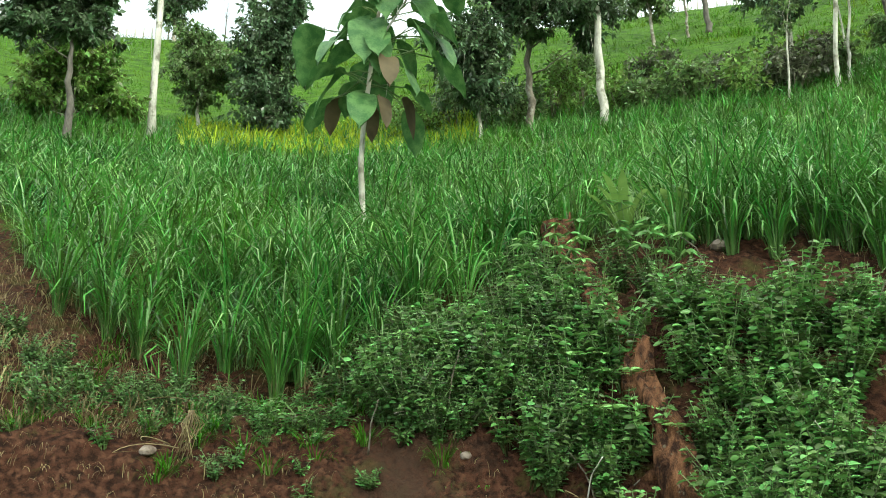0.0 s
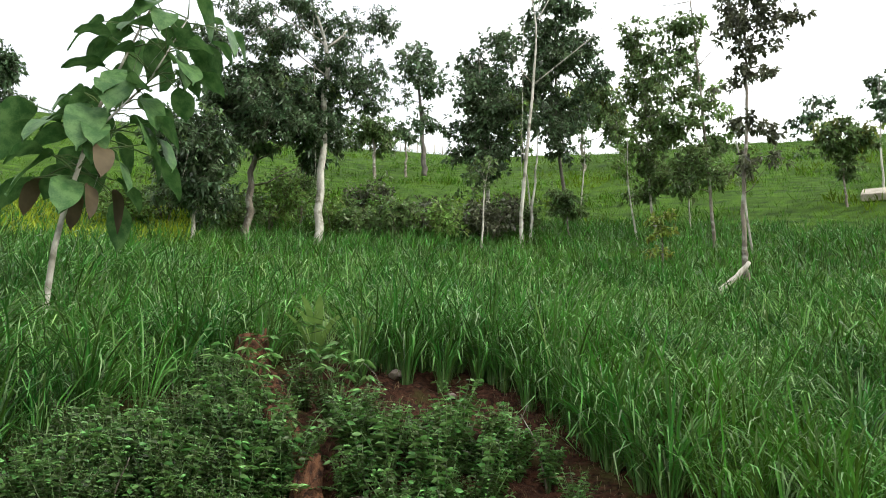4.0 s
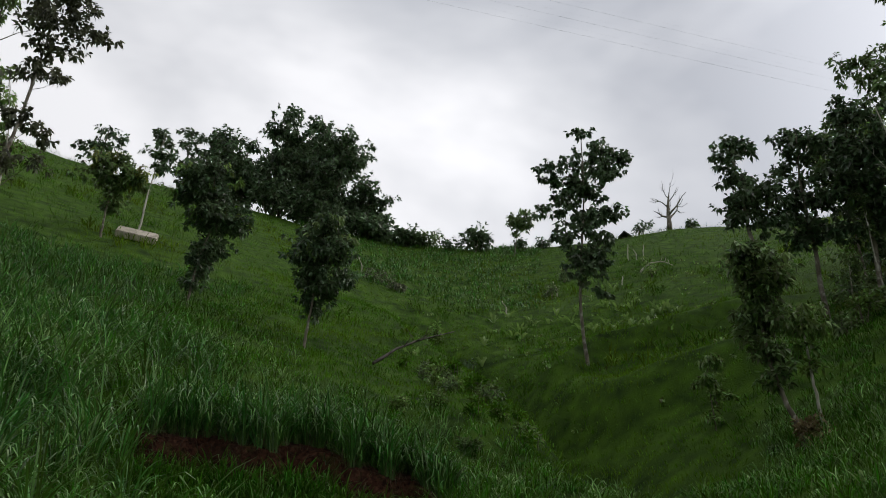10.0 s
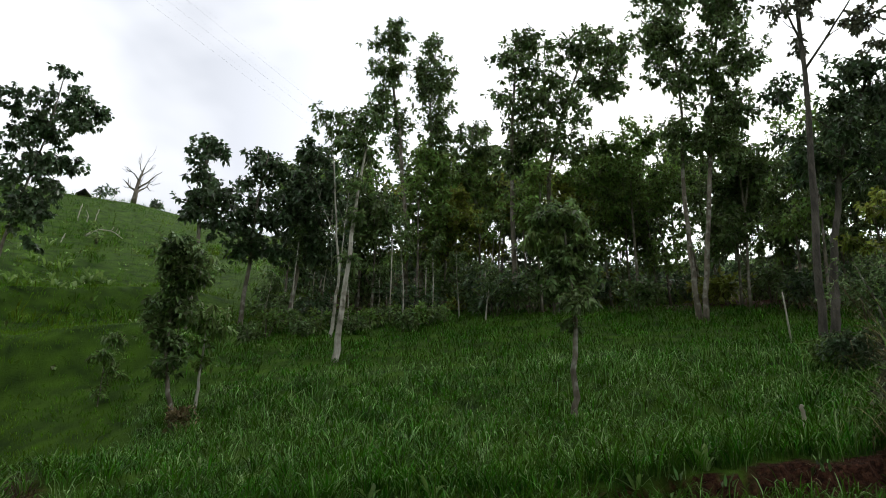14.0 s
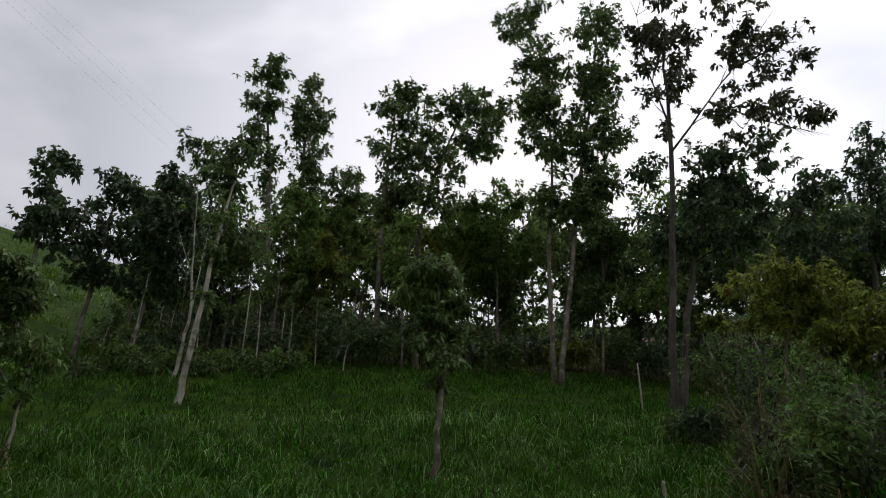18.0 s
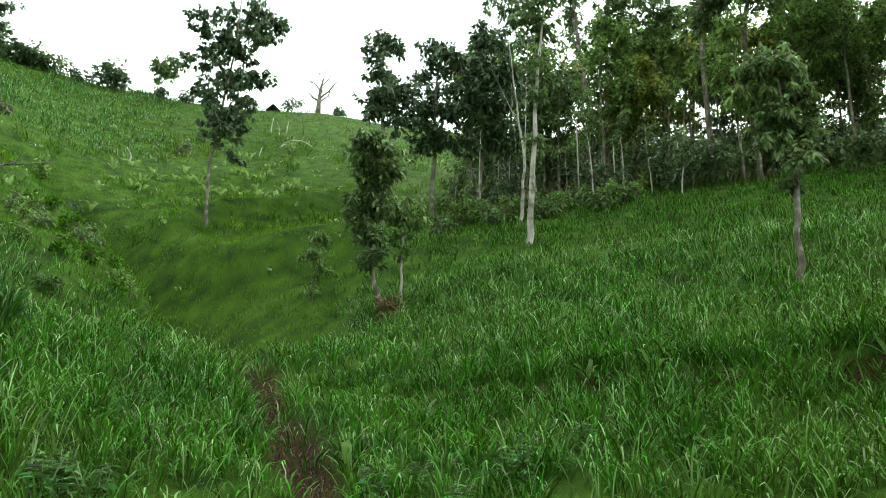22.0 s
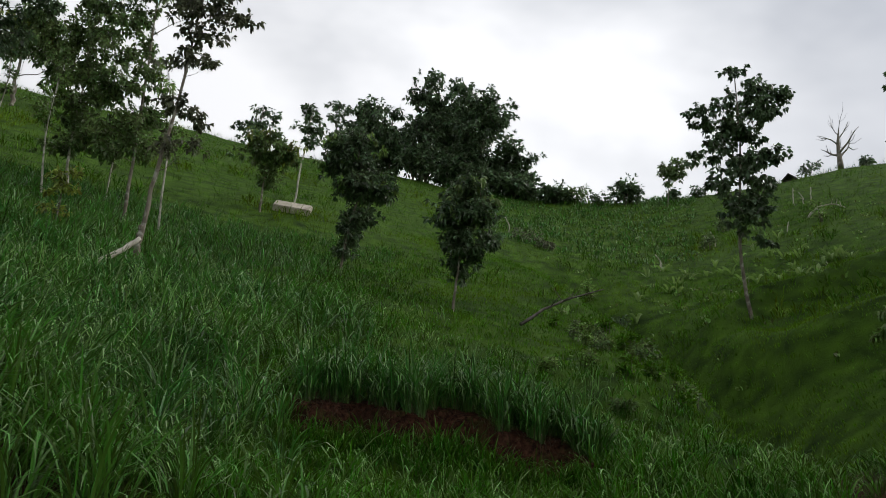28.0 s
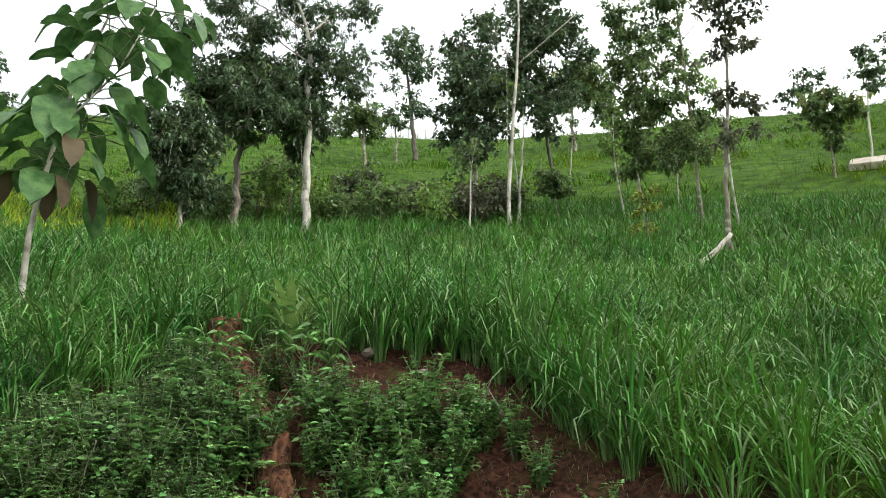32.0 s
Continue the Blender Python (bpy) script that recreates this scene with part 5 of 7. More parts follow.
# ---- the right-hand slope and its wood ----
lobed_tree("lone_teak", "lone young tree with broad leaves and open branches", 13.98, 19.38, ((-0.05, 1.94), (0.21, 3.90), (0.46, 5.77), (0.56, 8.06)),
           ((0.52, 8.12, 0.22, 0.18), (0.95, 7.85, 0.34, 0.22), (1.23, 7.66, 0.18, 0.14), (0.79, 7.30, 0.26, 0.16), (-0.81, 6.89, 0.38, 0.18), (-0.51, 6.59, 0.37, 0.18), (0.10, 7.12, 0.40, 0.24), (0.23, 6.48, 0.67, 0.31), (1.17, 6.47, 0.55, 0.31), (1.76, 6.85, 0.39, 0.28), (-0.20, 6.01, 0.37, 0.21), (0.83, 5.80, 0.64, 0.27), (-0.59, 5.13, 0.36, 0.21), (0.13, 5.21, 0.63, 0.31), (1.05, 5.09, 0.50, 0.25), (1.47, 4.89, 0.21, 0.17), (-0.18, 4.36, 0.36, 0.27), (0.40, 4.42, 0.53, 0.27), (0.95, 4.26, 0.43, 0.21), (0.05, 3.58, 0.52, 0.30), (0.59, 3.53, 0.50, 0.37), (0.31, 2.92, 0.43, 0.30), (0.69, 2.56, 0.24, 0.17)), LEAF_DARK, BARK_GREY, 0.06, (0.22, 0.14), 1.45, 86, hang=0.7)
lobed_tree("vine_clad_sapling", "leaning sapling overgrown with leafy vines", 9.73, 8.35, ((-0.25, 1.04), (-0.31, 1.83), (-0.24, 3.08)),
           ((-0.24, 0.98, 0.06, 0.08), (-0.39, 3.13, 0.22, 0.14), (-0.09, 2.97, 0.27, 0.17), (-0.39, 2.76, 0.22, 0.18), (-0.04, 2.60, 0.27, 0.18), (-0.25, 2.34, 0.26, 0.18), (-0.39, 2.03, 0.21, 0.18), (-0.14, 1.93, 0.21, 0.17), (-0.44, 1.63, 0.21, 0.14), (-0.24, 1.43, 0.17, 0.13), (-0.20, 1.22, 0.12, 0.10)), LEAF_MID, BARK_GREY, 0.045, (0.14, 0.062), 3.0, 90, young=LEAF_PALE)
lobed_tree("thin_sapling", "thin sapling beside the vine-clad one", 10.44, 8.60, ((0.01, 1.18), (0.00, 1.81)),
           ((0.0, 0.90, 0.07, 0.06), (0.02, 1.83, 0.23, 0.10), (-0.21, 1.60, 0.25, 0.11), (0.14, 1.49, 0.20, 0.12), (-0.09, 1.18, 0.18, 0.10)), LEAF_LIGHT, BARK_PALE, 0.03, (0.14, 0.06), 1.5, 91, young=LEAF_PALE)
lobed_tree("bowl_sapling", "thin sapling with pale tufts of leaves", 10.91, 11.31, ((-0.01, 0.67), (0.02, 1.26)),
           ((0.04, 1.28, 0.21, 0.08), (0.00, 0.93, 0.15, 0.09), (0.08, 0.67, 0.19, 0.08), (-0.02, 0.35, 0.12, 0.09)), LEAF_LIGHT, BARK_GREY, 0.014, (0.13, 0.055), 1.3, 87, young=LEAF_PALE)
lobed_tree("dark_wood_tree", "dark-leaved tree at the edge of the wood", 16.07, 14.17, ((0.01, 2.69), (-0.08, 4.34), (-0.11, 5.98)),
           ((-0.11, 5.98, 0.41, 0.19), (-0.28, 5.49, 0.31, 0.24), (0.24, 5.57, 0.25, 0.32), (-0.11, 4.72, 0.55, 0.40), (-0.46, 3.97, 0.31, 0.31), (0.39, 4.15, 0.55, 0.46), (0.05, 3.56, 0.61, 0.39)), LEAF_DARK, BARK_GREY, 0.075, (0.24, 0.13), 1.75, 101, group="wood")
lobed_tree("dark_wood_tree", "dark-leaved tree at the edge of the wood", 17.75, 13.71, ((0.06, 2.28), (0.11, 4.19), (0.28, 5.79)),
           ((0.28, 5.79, 0.33, 0.24), (0.05, 5.27, 0.42, 0.33), (-0.36, 4.60, 0.49, 0.41), (0.81, 5.12, 0.42, 0.33), (0.39, 4.54, 0.32, 0.25), (-0.53, 3.43, 0.64, 0.48), (0.36, 3.56, 0.64, 0.48), (-0.37, 2.48, 0.56, 0.45), (0.50, 2.45, 0.63, 0.45)), LEAF_DARK, BARK_GREY, 0.075, (0.24, 0.13), 1.75, 102, group="wood")
lobed_tree("dark_wood_tree", "dark-leaved tree at the edge of the wood", 18.14, 12.35, ((0.14, 2.01), (0.23, 3.87), (0.33, 5.83)),
           ((0.37, 5.82, 0.58, 0.27), (-0.05, 5.33, 0.57, 0.32), (0.80, 5.38, 0.49, 0.32), (0.12, 4.45, 0.74, 0.57), (1.02, 4.38, 0.64, 0.56), (-0.26, 3.67, 0.63, 0.47), (0.41, 3.25, 0.80, 0.62), (0.02, 2.20, 0.75, 0.51), (0.79, 2.52, 0.58, 0.51)), LEAF_DARK, BARK_GREY, 0.075, (0.24, 0.13), 1.8, 103, group="wood")
lobed_tree("forked_pale_tree", "thin forked tree with pale stems and an airy top", 16.69, 9.98, ((0.14, 1.80), (-0.05, 2.94), (-0.26, 5.19)),
           ((-0.10, 6.66, 0.45, 0.23), (-0.71, 6.57, 0.23, 0.13), (-0.45, 6.11, 0.44, 0.24), (0.19, 6.19, 0.36, 0.26), (-0.24, 5.63, 0.36, 0.23)), LEAF_MID, BARK_PALE, 0.05, (0.20, 0.085), 1.2, 104, group="wood", boughs=(((0.14, 1.80), (0.18, 3.26), (0.31, 6.03)), ((0.07, 2.45), (-0.30, 3.30), (-0.54, 3.82)),))
lobed_tree("tall_slim_tree", "tall slim tree with pale lichen-spotted trunk", 14.06, 8.16, ((0.12, 1.85), (0.22, 3.75), (0.44, 5.79)),
           ((0.44, 5.82, 0.32, 0.27), (0.27, 5.36, 0.37, 0.23), (0.48, 5.09, 0.30, 0.17), (0.12, 4.05, 0.13, 0.16), (0.25, 3.40, 0.08, 0.06), (0.25, 2.37, 0.10, 0.05)), LEAF_MID, BARK_PALE, 0.075, (0.18, 0.08), 1.7, 92)
lobed_tree("tall_wood_tree", "tall slim wood tree with airy narrow crown", 24.78, 11.84, ((-0.09, 2.52), (-0.43, 6.86), (-1.01, 10.64), (-1.08, 12.05)),
           ((-1.38, 11.82, 0.45, 0.54), (-0.65, 11.74, 0.44, 0.54), (-1.47, 10.50, 0.44, 0.53), (-0.68, 10.20, 0.53, 0.53), (-1.11, 9.31, 0.52, 0.43), (-0.49, 8.15, 0.51, 0.51), (-1.39, 8.50, 0.42, 0.42), (-0.58, 7.09, 0.41, 0.41), (-0.84, 12.86, 0.45, 0.45)), LEAF_MID, BARK_GREY, 0.10, (0.24, 0.105), 1.89, 94, group="wood")
lobed_tree("tall_wood_tree", "tall slim wood tree with airy narrow crown", 24.54, 11.19, ((0.09, 3.11), (0.14, 6.62), (0.33, 11.22)),
           ((0.38, 11.34, 0.53, 0.58), (-0.16, 10.25, 0.52, 0.43), (0.50, 9.84, 0.52, 0.52), (1.03, 9.82, 0.21, 0.31), (-0.05, 9.12, 0.63, 0.42), (0.34, 8.27, 0.50, 0.50), (0.98, 8.29, 0.30, 0.41), (0.47, 7.39, 0.61, 0.41), (0.77, 6.69, 0.60, 0.49), (0.10, 6.26, 0.49, 0.35)), LEAF_MID, BARK_GREY, 0.10, (0.24, 0.105), 2.03, 95, group="wood")
lobed_tree("tall_wood_tree", "tall slim wood tree with airy narrow crown", 25.84, 10.71, ((0.30, 2.64), (0.98, 7.59)),
           ((0.78, 7.63, 0.63, 0.40), (1.37, 7.80, 0.42, 0.28), (0.87, 6.60, 0.62, 0.51), (1.54, 6.65, 0.42, 0.42), (0.35, 5.71, 0.55, 0.46), (1.05, 5.45, 0.55, 0.45)), LEAF_MID, BARK_GREY, 0.10, (0.24, 0.105), 2.03, 96, group="wood")
lobed_tree("tall_wood_tree", "tall slim wood tree with airy narrow crown", 22.79, 6.92, ((-0.14, 4.38), (0.01, 7.74), (0.18, 10.46)),
           ((0.07, 10.50, 0.57, 0.34), (0.96, 10.26, 0.57, 0.47), (-0.07, 9.37, 0.56, 0.46), (0.61, 8.69, 0.66, 0.55), (-0.41, 8.12, 0.36, 0.26), (0.23, 7.47, 0.64, 0.44), (-0.11, 6.52, 0.35, 0.35), (0.28, 6.38, 0.59, 0.49), (1.07, 6.31, 0.59, 0.49), (-0.01, 5.42, 0.58, 0.48), (1.02, 7.57, 0.52, 0.48)), LEAF_MID, BARK_GREY, 0.10, (0.24, 0.105), 2.0, 110, group="wood")
lobed_tree("tall_wood_tree", "tall slim wood tree with airy narrow crown", 22.45, 5.55, ((-0.14, 4.46), (0.38, 7.06), (1.50, 9.91)),
           ((1.74, 10.31, 0.56, 0.33), (0.91, 9.41, 0.65, 0.45), (1.94, 9.52, 0.65, 0.32), (2.73, 9.36, 0.55, 0.44), (1.51, 8.42, 0.71, 0.40), (0.90, 7.58, 0.53, 0.31), (1.95, 7.82, 0.63, 0.27), (0.18, 8.39, 0.44, 0.36), (0.41, 9.28, 0.28, 0.28), (0.81, 6.41, 0.57, 0.38), (0.28, 7.06, 0.54, 0.42), (0.41, 5.75, 0.64, 0.45), (2.33, 8.59, 0.60, 0.36)), LEAF_MID, BARK_GREY, 0.10, (0.24, 0.105), 2.0, 111, group="wood", boughs=(((-0.12, 4.88), (-0.16, 7.04), (0.32, 9.03)),))
lobed_tree("forked_wood_tree", "tall forked wood tree with pale trunk", 21.32, 1.32, ((-0.06, 2.35), (-0.05, 4.51), (0.21, 7.26), (-0.14, 12.27)),
           ((-1.03, 12.79, 0.49, 0.37), (0.09, 13.35, 0.37, 0.27), (-0.71, 12.27, 0.54, 0.36), (-0.16, 11.49, 0.53, 0.35), (-0.74, 10.63, 0.43, 0.25), (0.19, 10.80, 0.52, 0.43), (-0.06, 9.85, 0.61, 0.51), (-0.45, 8.98, 0.67, 0.50), (0.30, 8.70, 0.67, 0.50), (-0.54, 13.31, 0.45, 0.33), (-0.29, 7.92, 0.64, 0.45), (0.43, 7.45, 0.54, 0.45), (-0.14, 6.06, 0.44, 0.44), (0.22, 5.07, 0.38, 0.38)), LEAF_MID, BARK_GREY, 0.085, (0.20, 0.09), 2.0, 97, group="wood")
lobed_tree("forked_wood_tree", "second stem of the tall forked tree", 21.13, 1.18, ((0.46, 3.40), (0.74, 5.80), (1.45, 9.90), (1.74, 12.43)),
           ((1.65, 12.69, 0.54, 0.36), (2.15, 11.87, 0.43, 0.43), (1.19, 11.80, 0.53, 0.35), (1.68, 10.78, 0.62, 0.52), (1.99, 9.60, 0.41, 0.50), (1.27, 9.93, 0.60, 0.51), (1.55, 8.75, 0.66, 0.59), (0.98, 7.75, 0.57, 0.48), (0.61, 6.56, 0.47, 0.38), (1.23, 6.15, 0.42, 0.35), (1.31, 7.04, 0.62, 0.53), (1.88, 7.90, 0.54, 0.54), (1.01, 5.30, 0.60, 0.51), (1.76, 6.10, 0.52, 0.52), (0.44, 5.44, 0.48, 0.43)), LEAF_MID, BARK_GREY, 0.08, (0.20, 0.09), 2.0, 98, group="wood")
lobed_tree("great_open_tree", "large dark tree with wide open backlit crown", 15.33, -1.24, ((0.19, 2.14), (0.48, 5.45), (0.60, 7.66), (0.61, 9.12)),
           ((0.11, 9.24, 0.33, 0.31), (0.41, 9.68, 0.39, 0.26), (0.94, 9.54, 0.39, 0.31), (0.58, 8.79, 0.38, 0.31), (1.23, 8.78, 0.31, 0.25), (0.14, 8.07, 0.25, 0.18), (0.61, 7.81, 0.30, 0.18), (0.18, 7.12, 0.24, 0.13), (0.82, 7.42, 0.24, 0.17), (1.97, 9.05, 0.31, 0.21), (2.28, 8.45, 0.44, 0.23), (2.72, 8.45, 0.37, 0.18), (3.06, 7.70, 0.40, 0.16), (3.46, 8.00, 0.20, 0.15), (2.50, 7.72, 0.30, 0.13), (1.93, 7.78, 0.30, 0.16), (2.00, 7.22, 0.36, 0.16), (2.46, 6.64, 0.42, 0.14), (2.93, 6.85, 0.35, 0.16), (3.18, 6.27, 0.39, 0.14), (3.50, 6.30, 0.19, 0.12), (1.56, 6.64, 0.35, 0.16), (1.99, 6.24, 0.41, 0.15)), LEAF_PURPLE, BARK_DARK, 0.085, (0.165, 0.075), 1.75, 99, group="wood", boughs=(((0.52, 5.87), (1.44, 7.07), (2.56, 8.51)), ((0.58, 6.44), (0.20, 7.98), (0.11, 9.24)), ((1.43, 7.03), (2.24, 6.63), (3.22, 6.30)), ((1.93, 7.78), (2.63, 7.78), (3.17, 7.69)),))
lobed_tree("ivy_clad_tree", "dark tree densely clad in leaves at the edge of the wood", 17.31, -1.59, ((0.29, 2.13), (0.83, 4.29), (1.68, 6.11)),
           ((1.18, 6.19, 0.65, 0.39), (1.78, 5.90, 0.64, 0.51), (2.47, 6.24, 0.39, 0.29), (2.52, 5.73, 0.38, 0.38), (0.70, 5.34, 0.51, 0.51), (1.45, 5.05, 0.75, 0.50), (2.14, 4.91, 0.56, 0.50), (0.95, 4.25, 0.74, 0.49), (1.79, 3.96, 0.61, 0.49), (-0.20, 5.48, 0.38, 0.38), (0.00, 4.53, 0.50, 0.50), (-0.44, 5.83, 0.26, 0.26), (0.28, 3.79, 0.68, 0.41), (1.34, 3.43, 0.60, 0.32)), LEAF_DARK, BARK_DARK, 0.10, (0.19, 0.09), 1.3, 100, group="wood")
lobed_tree("edge_tree", "leafy tree at the dark edge of the wood", 20.28, -5.04, ((0.34, 2.73), (0.85, 5.78)),
           ((0.88, 5.95, 0.46, 0.22), (1.06, 5.37, 0.60, 0.33), (0.49, 5.31, 0.45, 0.30), (0.12, 4.70, 0.74, 0.43), (1.01, 4.33, 0.82, 0.52), (0.26, 3.84, 0.73, 0.52), (0.70, 3.29, 0.64, 0.48)), LEAF_DARK, BARK_DARK, 0.09, (0.21, 0.10), 1.2, 112, group="wood")
lobed_tree("edge_tree", "tall tree behind the yellow-green shrub", 20.89, -6.56, ((0.55, 3.35), (1.15, 6.86)),
           ((1.02, 6.90, 0.40, 0.25), (1.12, 6.27, 0.39, 0.46), (0.71, 6.04, 0.23, 0.23), (0.42, 5.22, 0.38, 0.45), (1.00, 5.24, 0.35, 0.63), (0.59, 3.81, 0.61, 0.61), (1.47, 5.66, 0.53, 0.70), (1.26, 4.00, 0.68, 0.85)), LEAF_DARK, BARK_DARK, 0.10, (0.22, 0.10), 1.2, 113, group="wood")
lobed_tree("young_column_tree", "young tree with dense column of drooping leaves", 10.41, 2.14, ((0.03, 0.76), (0.08, 1.38), (-0.01, 2.29), (-0.06, 3.07)),
           ((-0.06, 3.14, 0.20, 0.11), (-0.23, 2.91, 0.23, 0.13), (0.12, 2.86, 0.21, 0.13), (-0.13, 2.54, 0.24, 0.16), (0.16, 2.51, 0.21, 0.16), (-0.09, 2.20, 0.24, 0.16), (0.18, 2.12, 0.20, 0.16), (-0.12, 1.87, 0.19, 0.13), (0.08, 1.77, 0.22, 0.14), (0.13, 1.59, 0.17, 0.11), (0.08, 1.40, 0.09, 0.08), (-0.49, 2.67, 0.10, 0.05)), LEAF_MID, BARK_GREY, 0.05, (0.13, 0.060), 3.2, 93, young=LEAF_PALE, hang=0.8)
lobed_tree("thin_wood_tree", "thin light-green sapling at the edge of the wood", 23.50, 8.11, ((0.04, 1.30), (0.21, 3.47)),
           ((0.21, 3.51, 0.39, 0.16), (-0.16, 3.29, 0.27, 0.14), (0.15, 2.77, 0.31, 0.27), (0.46, 3.16, 0.23, 0.15)), LEAF_LIGHT, BARK_PALE, 0.035, (0.18, 0.08), 1.3, 106)
lobed_tree("thin_wood_tree", "small umbrella-shaped sapling at the edge of the wood", 20.37, 10.30, ((-0.06, 0.86), (-0.13, 1.93)),
           ((-0.13, 1.89, 0.42, 0.14), (-0.30, 1.65, 0.28, 0.12), (0.15, 1.71, 0.24, 0.12)), LEAF_LIGHT, BARK_GREY, 0.03, (0.17, 0.07), 1.4, 107)
bush("withered_vine_clump", "brown withered leaves heaped at the foot of the vine-clad sapling", 9.68, 8.25, 0.5, 0.5, GRASS_DRY, 908, 48, 8, (0.09, 0.04), category="dead leaves")
lobed_tree("understorey_tree", "spreading olive-green tree under the arch of the wood", 24.12, 3.32, ((0.02, 2.99), (0.07, 5.55)),
           ((-0.56, 5.89, 0.89, 0.51), (0.66, 6.10, 0.89, 0.52), (0.03, 4.89, 1.13, 0.66), (-1.13, 4.67, 0.85, 0.66), (1.37, 4.64, 0.77, 0.66), (0.40, 3.81, 0.95, 0.53), (-0.74, 3.60, 0.84, 0.49)), LEAF_LIGHT, BARK_GREY, 0.06, (0.2, 0.09), 1.4, 108)
# the middle storey and the back of the wood
rng = np.random.default_rng(77)
for i in range(40):
    az, r = radians(55 + 55 * (i + rng.uniform(-0.3, 0.3)) / 39), rng.uniform(22.5, 31)
    warm = 62 < math.degrees(az) < 78
    if math.degrees(az) < 60.5 and i % 2:
        continue
    tree("understorey_tree", "slender yellow-green tree inside the wood" if warm else "slender green tree inside the wood", r * math.sin(az), r * math.cos(az), rng.uniform(4.8, 7.0), rng.uniform(2.2, 3.2),
         rng.uniform(0.16, 0.40), rng.uniform(-0.3, 0.3), (LEAF_YELLOW if i % 3 == 0 else LEAF_LIGHT) if warm else (LEAF_MID if i % 2 else LEAF_LIGHT), BARK_GREY, 0.065, "dome" if i % 2 else "column", (0.24, 0.11), 120 + i, rich=False, group="understorey", density=1.8)
for i in range(22):
    az, r = radians(56 + 56 * (i + rng.uniform(-0.3, 0.3)) / 21), rng.uniform(33, 44)
    if math.degrees(az) < 63 and i % 2:
        continue
    tree("back_wood_tree", "tall dark tree deep in the wood", r * math.sin(az), r * math.cos(az), rng.uniform(6.5, 9.0), rng.uniform(3.0, 4.2),
         rng.uniform(0.34, 0.45), rng.uniform(-0.5, 0.5), LEAF_DARK if i % 3 else LEAF_MID, BARK_DARK, 0.10, "dome", (0.36, 0.17), 160 + i, rich=False, group="back of the wood", density=1.0)
for i in range(34):
    az, r = radians(57 + 54 * (i + rng.uniform(-0.4, 0.4)) / 33), rng.uniform(27, 37)
    tree("wood_sapling", "young green tree leafy from the ground up inside the wood", r * math.sin(az), r * math.cos(az), rng.uniform(2.6, 4.4), rng.uniform(1.6, 2.6), 0.1, rng.uniform(-0.2, 0.2), (LEAF_MID, LEAF_DARK, LEAF_MID)[i % 3],
         BARK_DARK, 0.04, "column", (0.24, 0.11), 1900 + i, rich=False, group="wood saplings", density=1.25)
for i in range(24):
    az, r = radians(55 + 56 * (i + rng.uniform(-0.4, 0.4)) / 23), rng.uniform(21.5, 26)
    if abs(math.degrees(az) - 86.5) < 2.5:
        continue
    bush("wood_edge_shrub", "low shrub in the shade at the edge of the wood", r * math.sin(az), r * math.cos(az), rng.uniform(0.9, 1.7), rng.uniform(1.6, 2.6), (LEAF_MID, LEAF_DARK, LEAF_MID)[i % 3], 200 + i, 90, 7, (0.20, 0.09), False, group="wood edge shrubs")
for i, (x, y, h) in enumerate(((20.9, 13.4, 2.4), (16.7, -0.75, 1.1), (21.6, 9.6, 1.7), (22.6, 7.9, 1.5), (18.8, 9.4, 2.6))):
    v, f = tube([(0, 0, -0.1), (0.02, 0.01, h * 0.5), (0.05 * (-1) ** i, 0.03, h)], [0.022, 0.019, 0.014], 6)
    tagged(piece("bare_pole", v, f, DEADWOOD, None, at=(x, y, float(land(x, y)))), "bleached bare stick standing in the grass", "stick")

# ---- thicket at the right-hand end of the terrace ----
lobed_tree("yellow_green_shrub", "large airy yellow-green shrub over the thicket", 11.93, -2.53, ((0.08, 1.32), (0.26, 2.52)),
           ((-0.18, 2.77, 0.33, 0.13), (0.35, 2.60, 0.50, 0.17), (0.08, 2.37, 0.49, 0.16), (0.69, 2.36, 0.49, 0.16), (-0.83, 2.12, 0.24, 0.13), (-0.36, 2.06, 0.41, 0.16), (0.26, 1.98, 0.45, 0.20), (0.55, 1.94, 0.41, 0.20)), LEAF_YELLOW, BARK_GREY, 0.045, (0.125, 0.05), 1.5, 240, category="bush", group="thicket shrubs")
lobed_tree("yellow_green_shrub", "large airy yellow-green shrub over the thicket", 11.54, -3.27, ((0.10, 1.21), (0.26, 2.09)),
           ((0.28, 2.17, 0.48, 0.20), (0.25, 1.68, 0.47, 0.26), (-0.10, 1.65, 0.44, 0.25), (0.57, 1.87, 0.40, 0.27), (0.61, 1.38, 0.44, 0.35)), LEAF_YELLOW, BARK_GREY, 0.045, (0.125, 0.05), 1.5, 241, category="bush", group="thicket shrubs")
for i, (x, y, h, w) in enumerate(((12.6, -1.5, 0.7, 1.0), (11.0, -2.9, 1.6, 1.9), (9.9, -2.2, 1.1, 1.4), (9.2, -2.6, 1.3, 1.6), (13.2, -2.4, 1.5, 1.8), (14.2, -3.0, 2.8, 2.6), (10.2, -3.6, 1.8, 2.2), (15.4, -2.4, 2.4, 2.6), (8.8, -3.2, 1.3, 1.6), (13.4, -1.2, 0.5, 0.8), (9.9, -1.75, 0.6, 0.8), (8.5, -1.75, 0.8, 0.9), (8.1, -1.65, 0.6, 0.7), (8.9, -2.0, 1.2, 1.2), (7.8, -1.9, 0.5, 0.8), (7.4, -1.9, 0.35, 0.7))):
    bush("thicket_shrub", "tangled leafy shrub in the thicket", x, y, h, w, (LEAF_DARK, LEAF_LIGHT, LEAF_PURPLE, LEAF_MID)[i % 4], 250 + i, 210, 8, (0.085, 0.036), group="thicket")


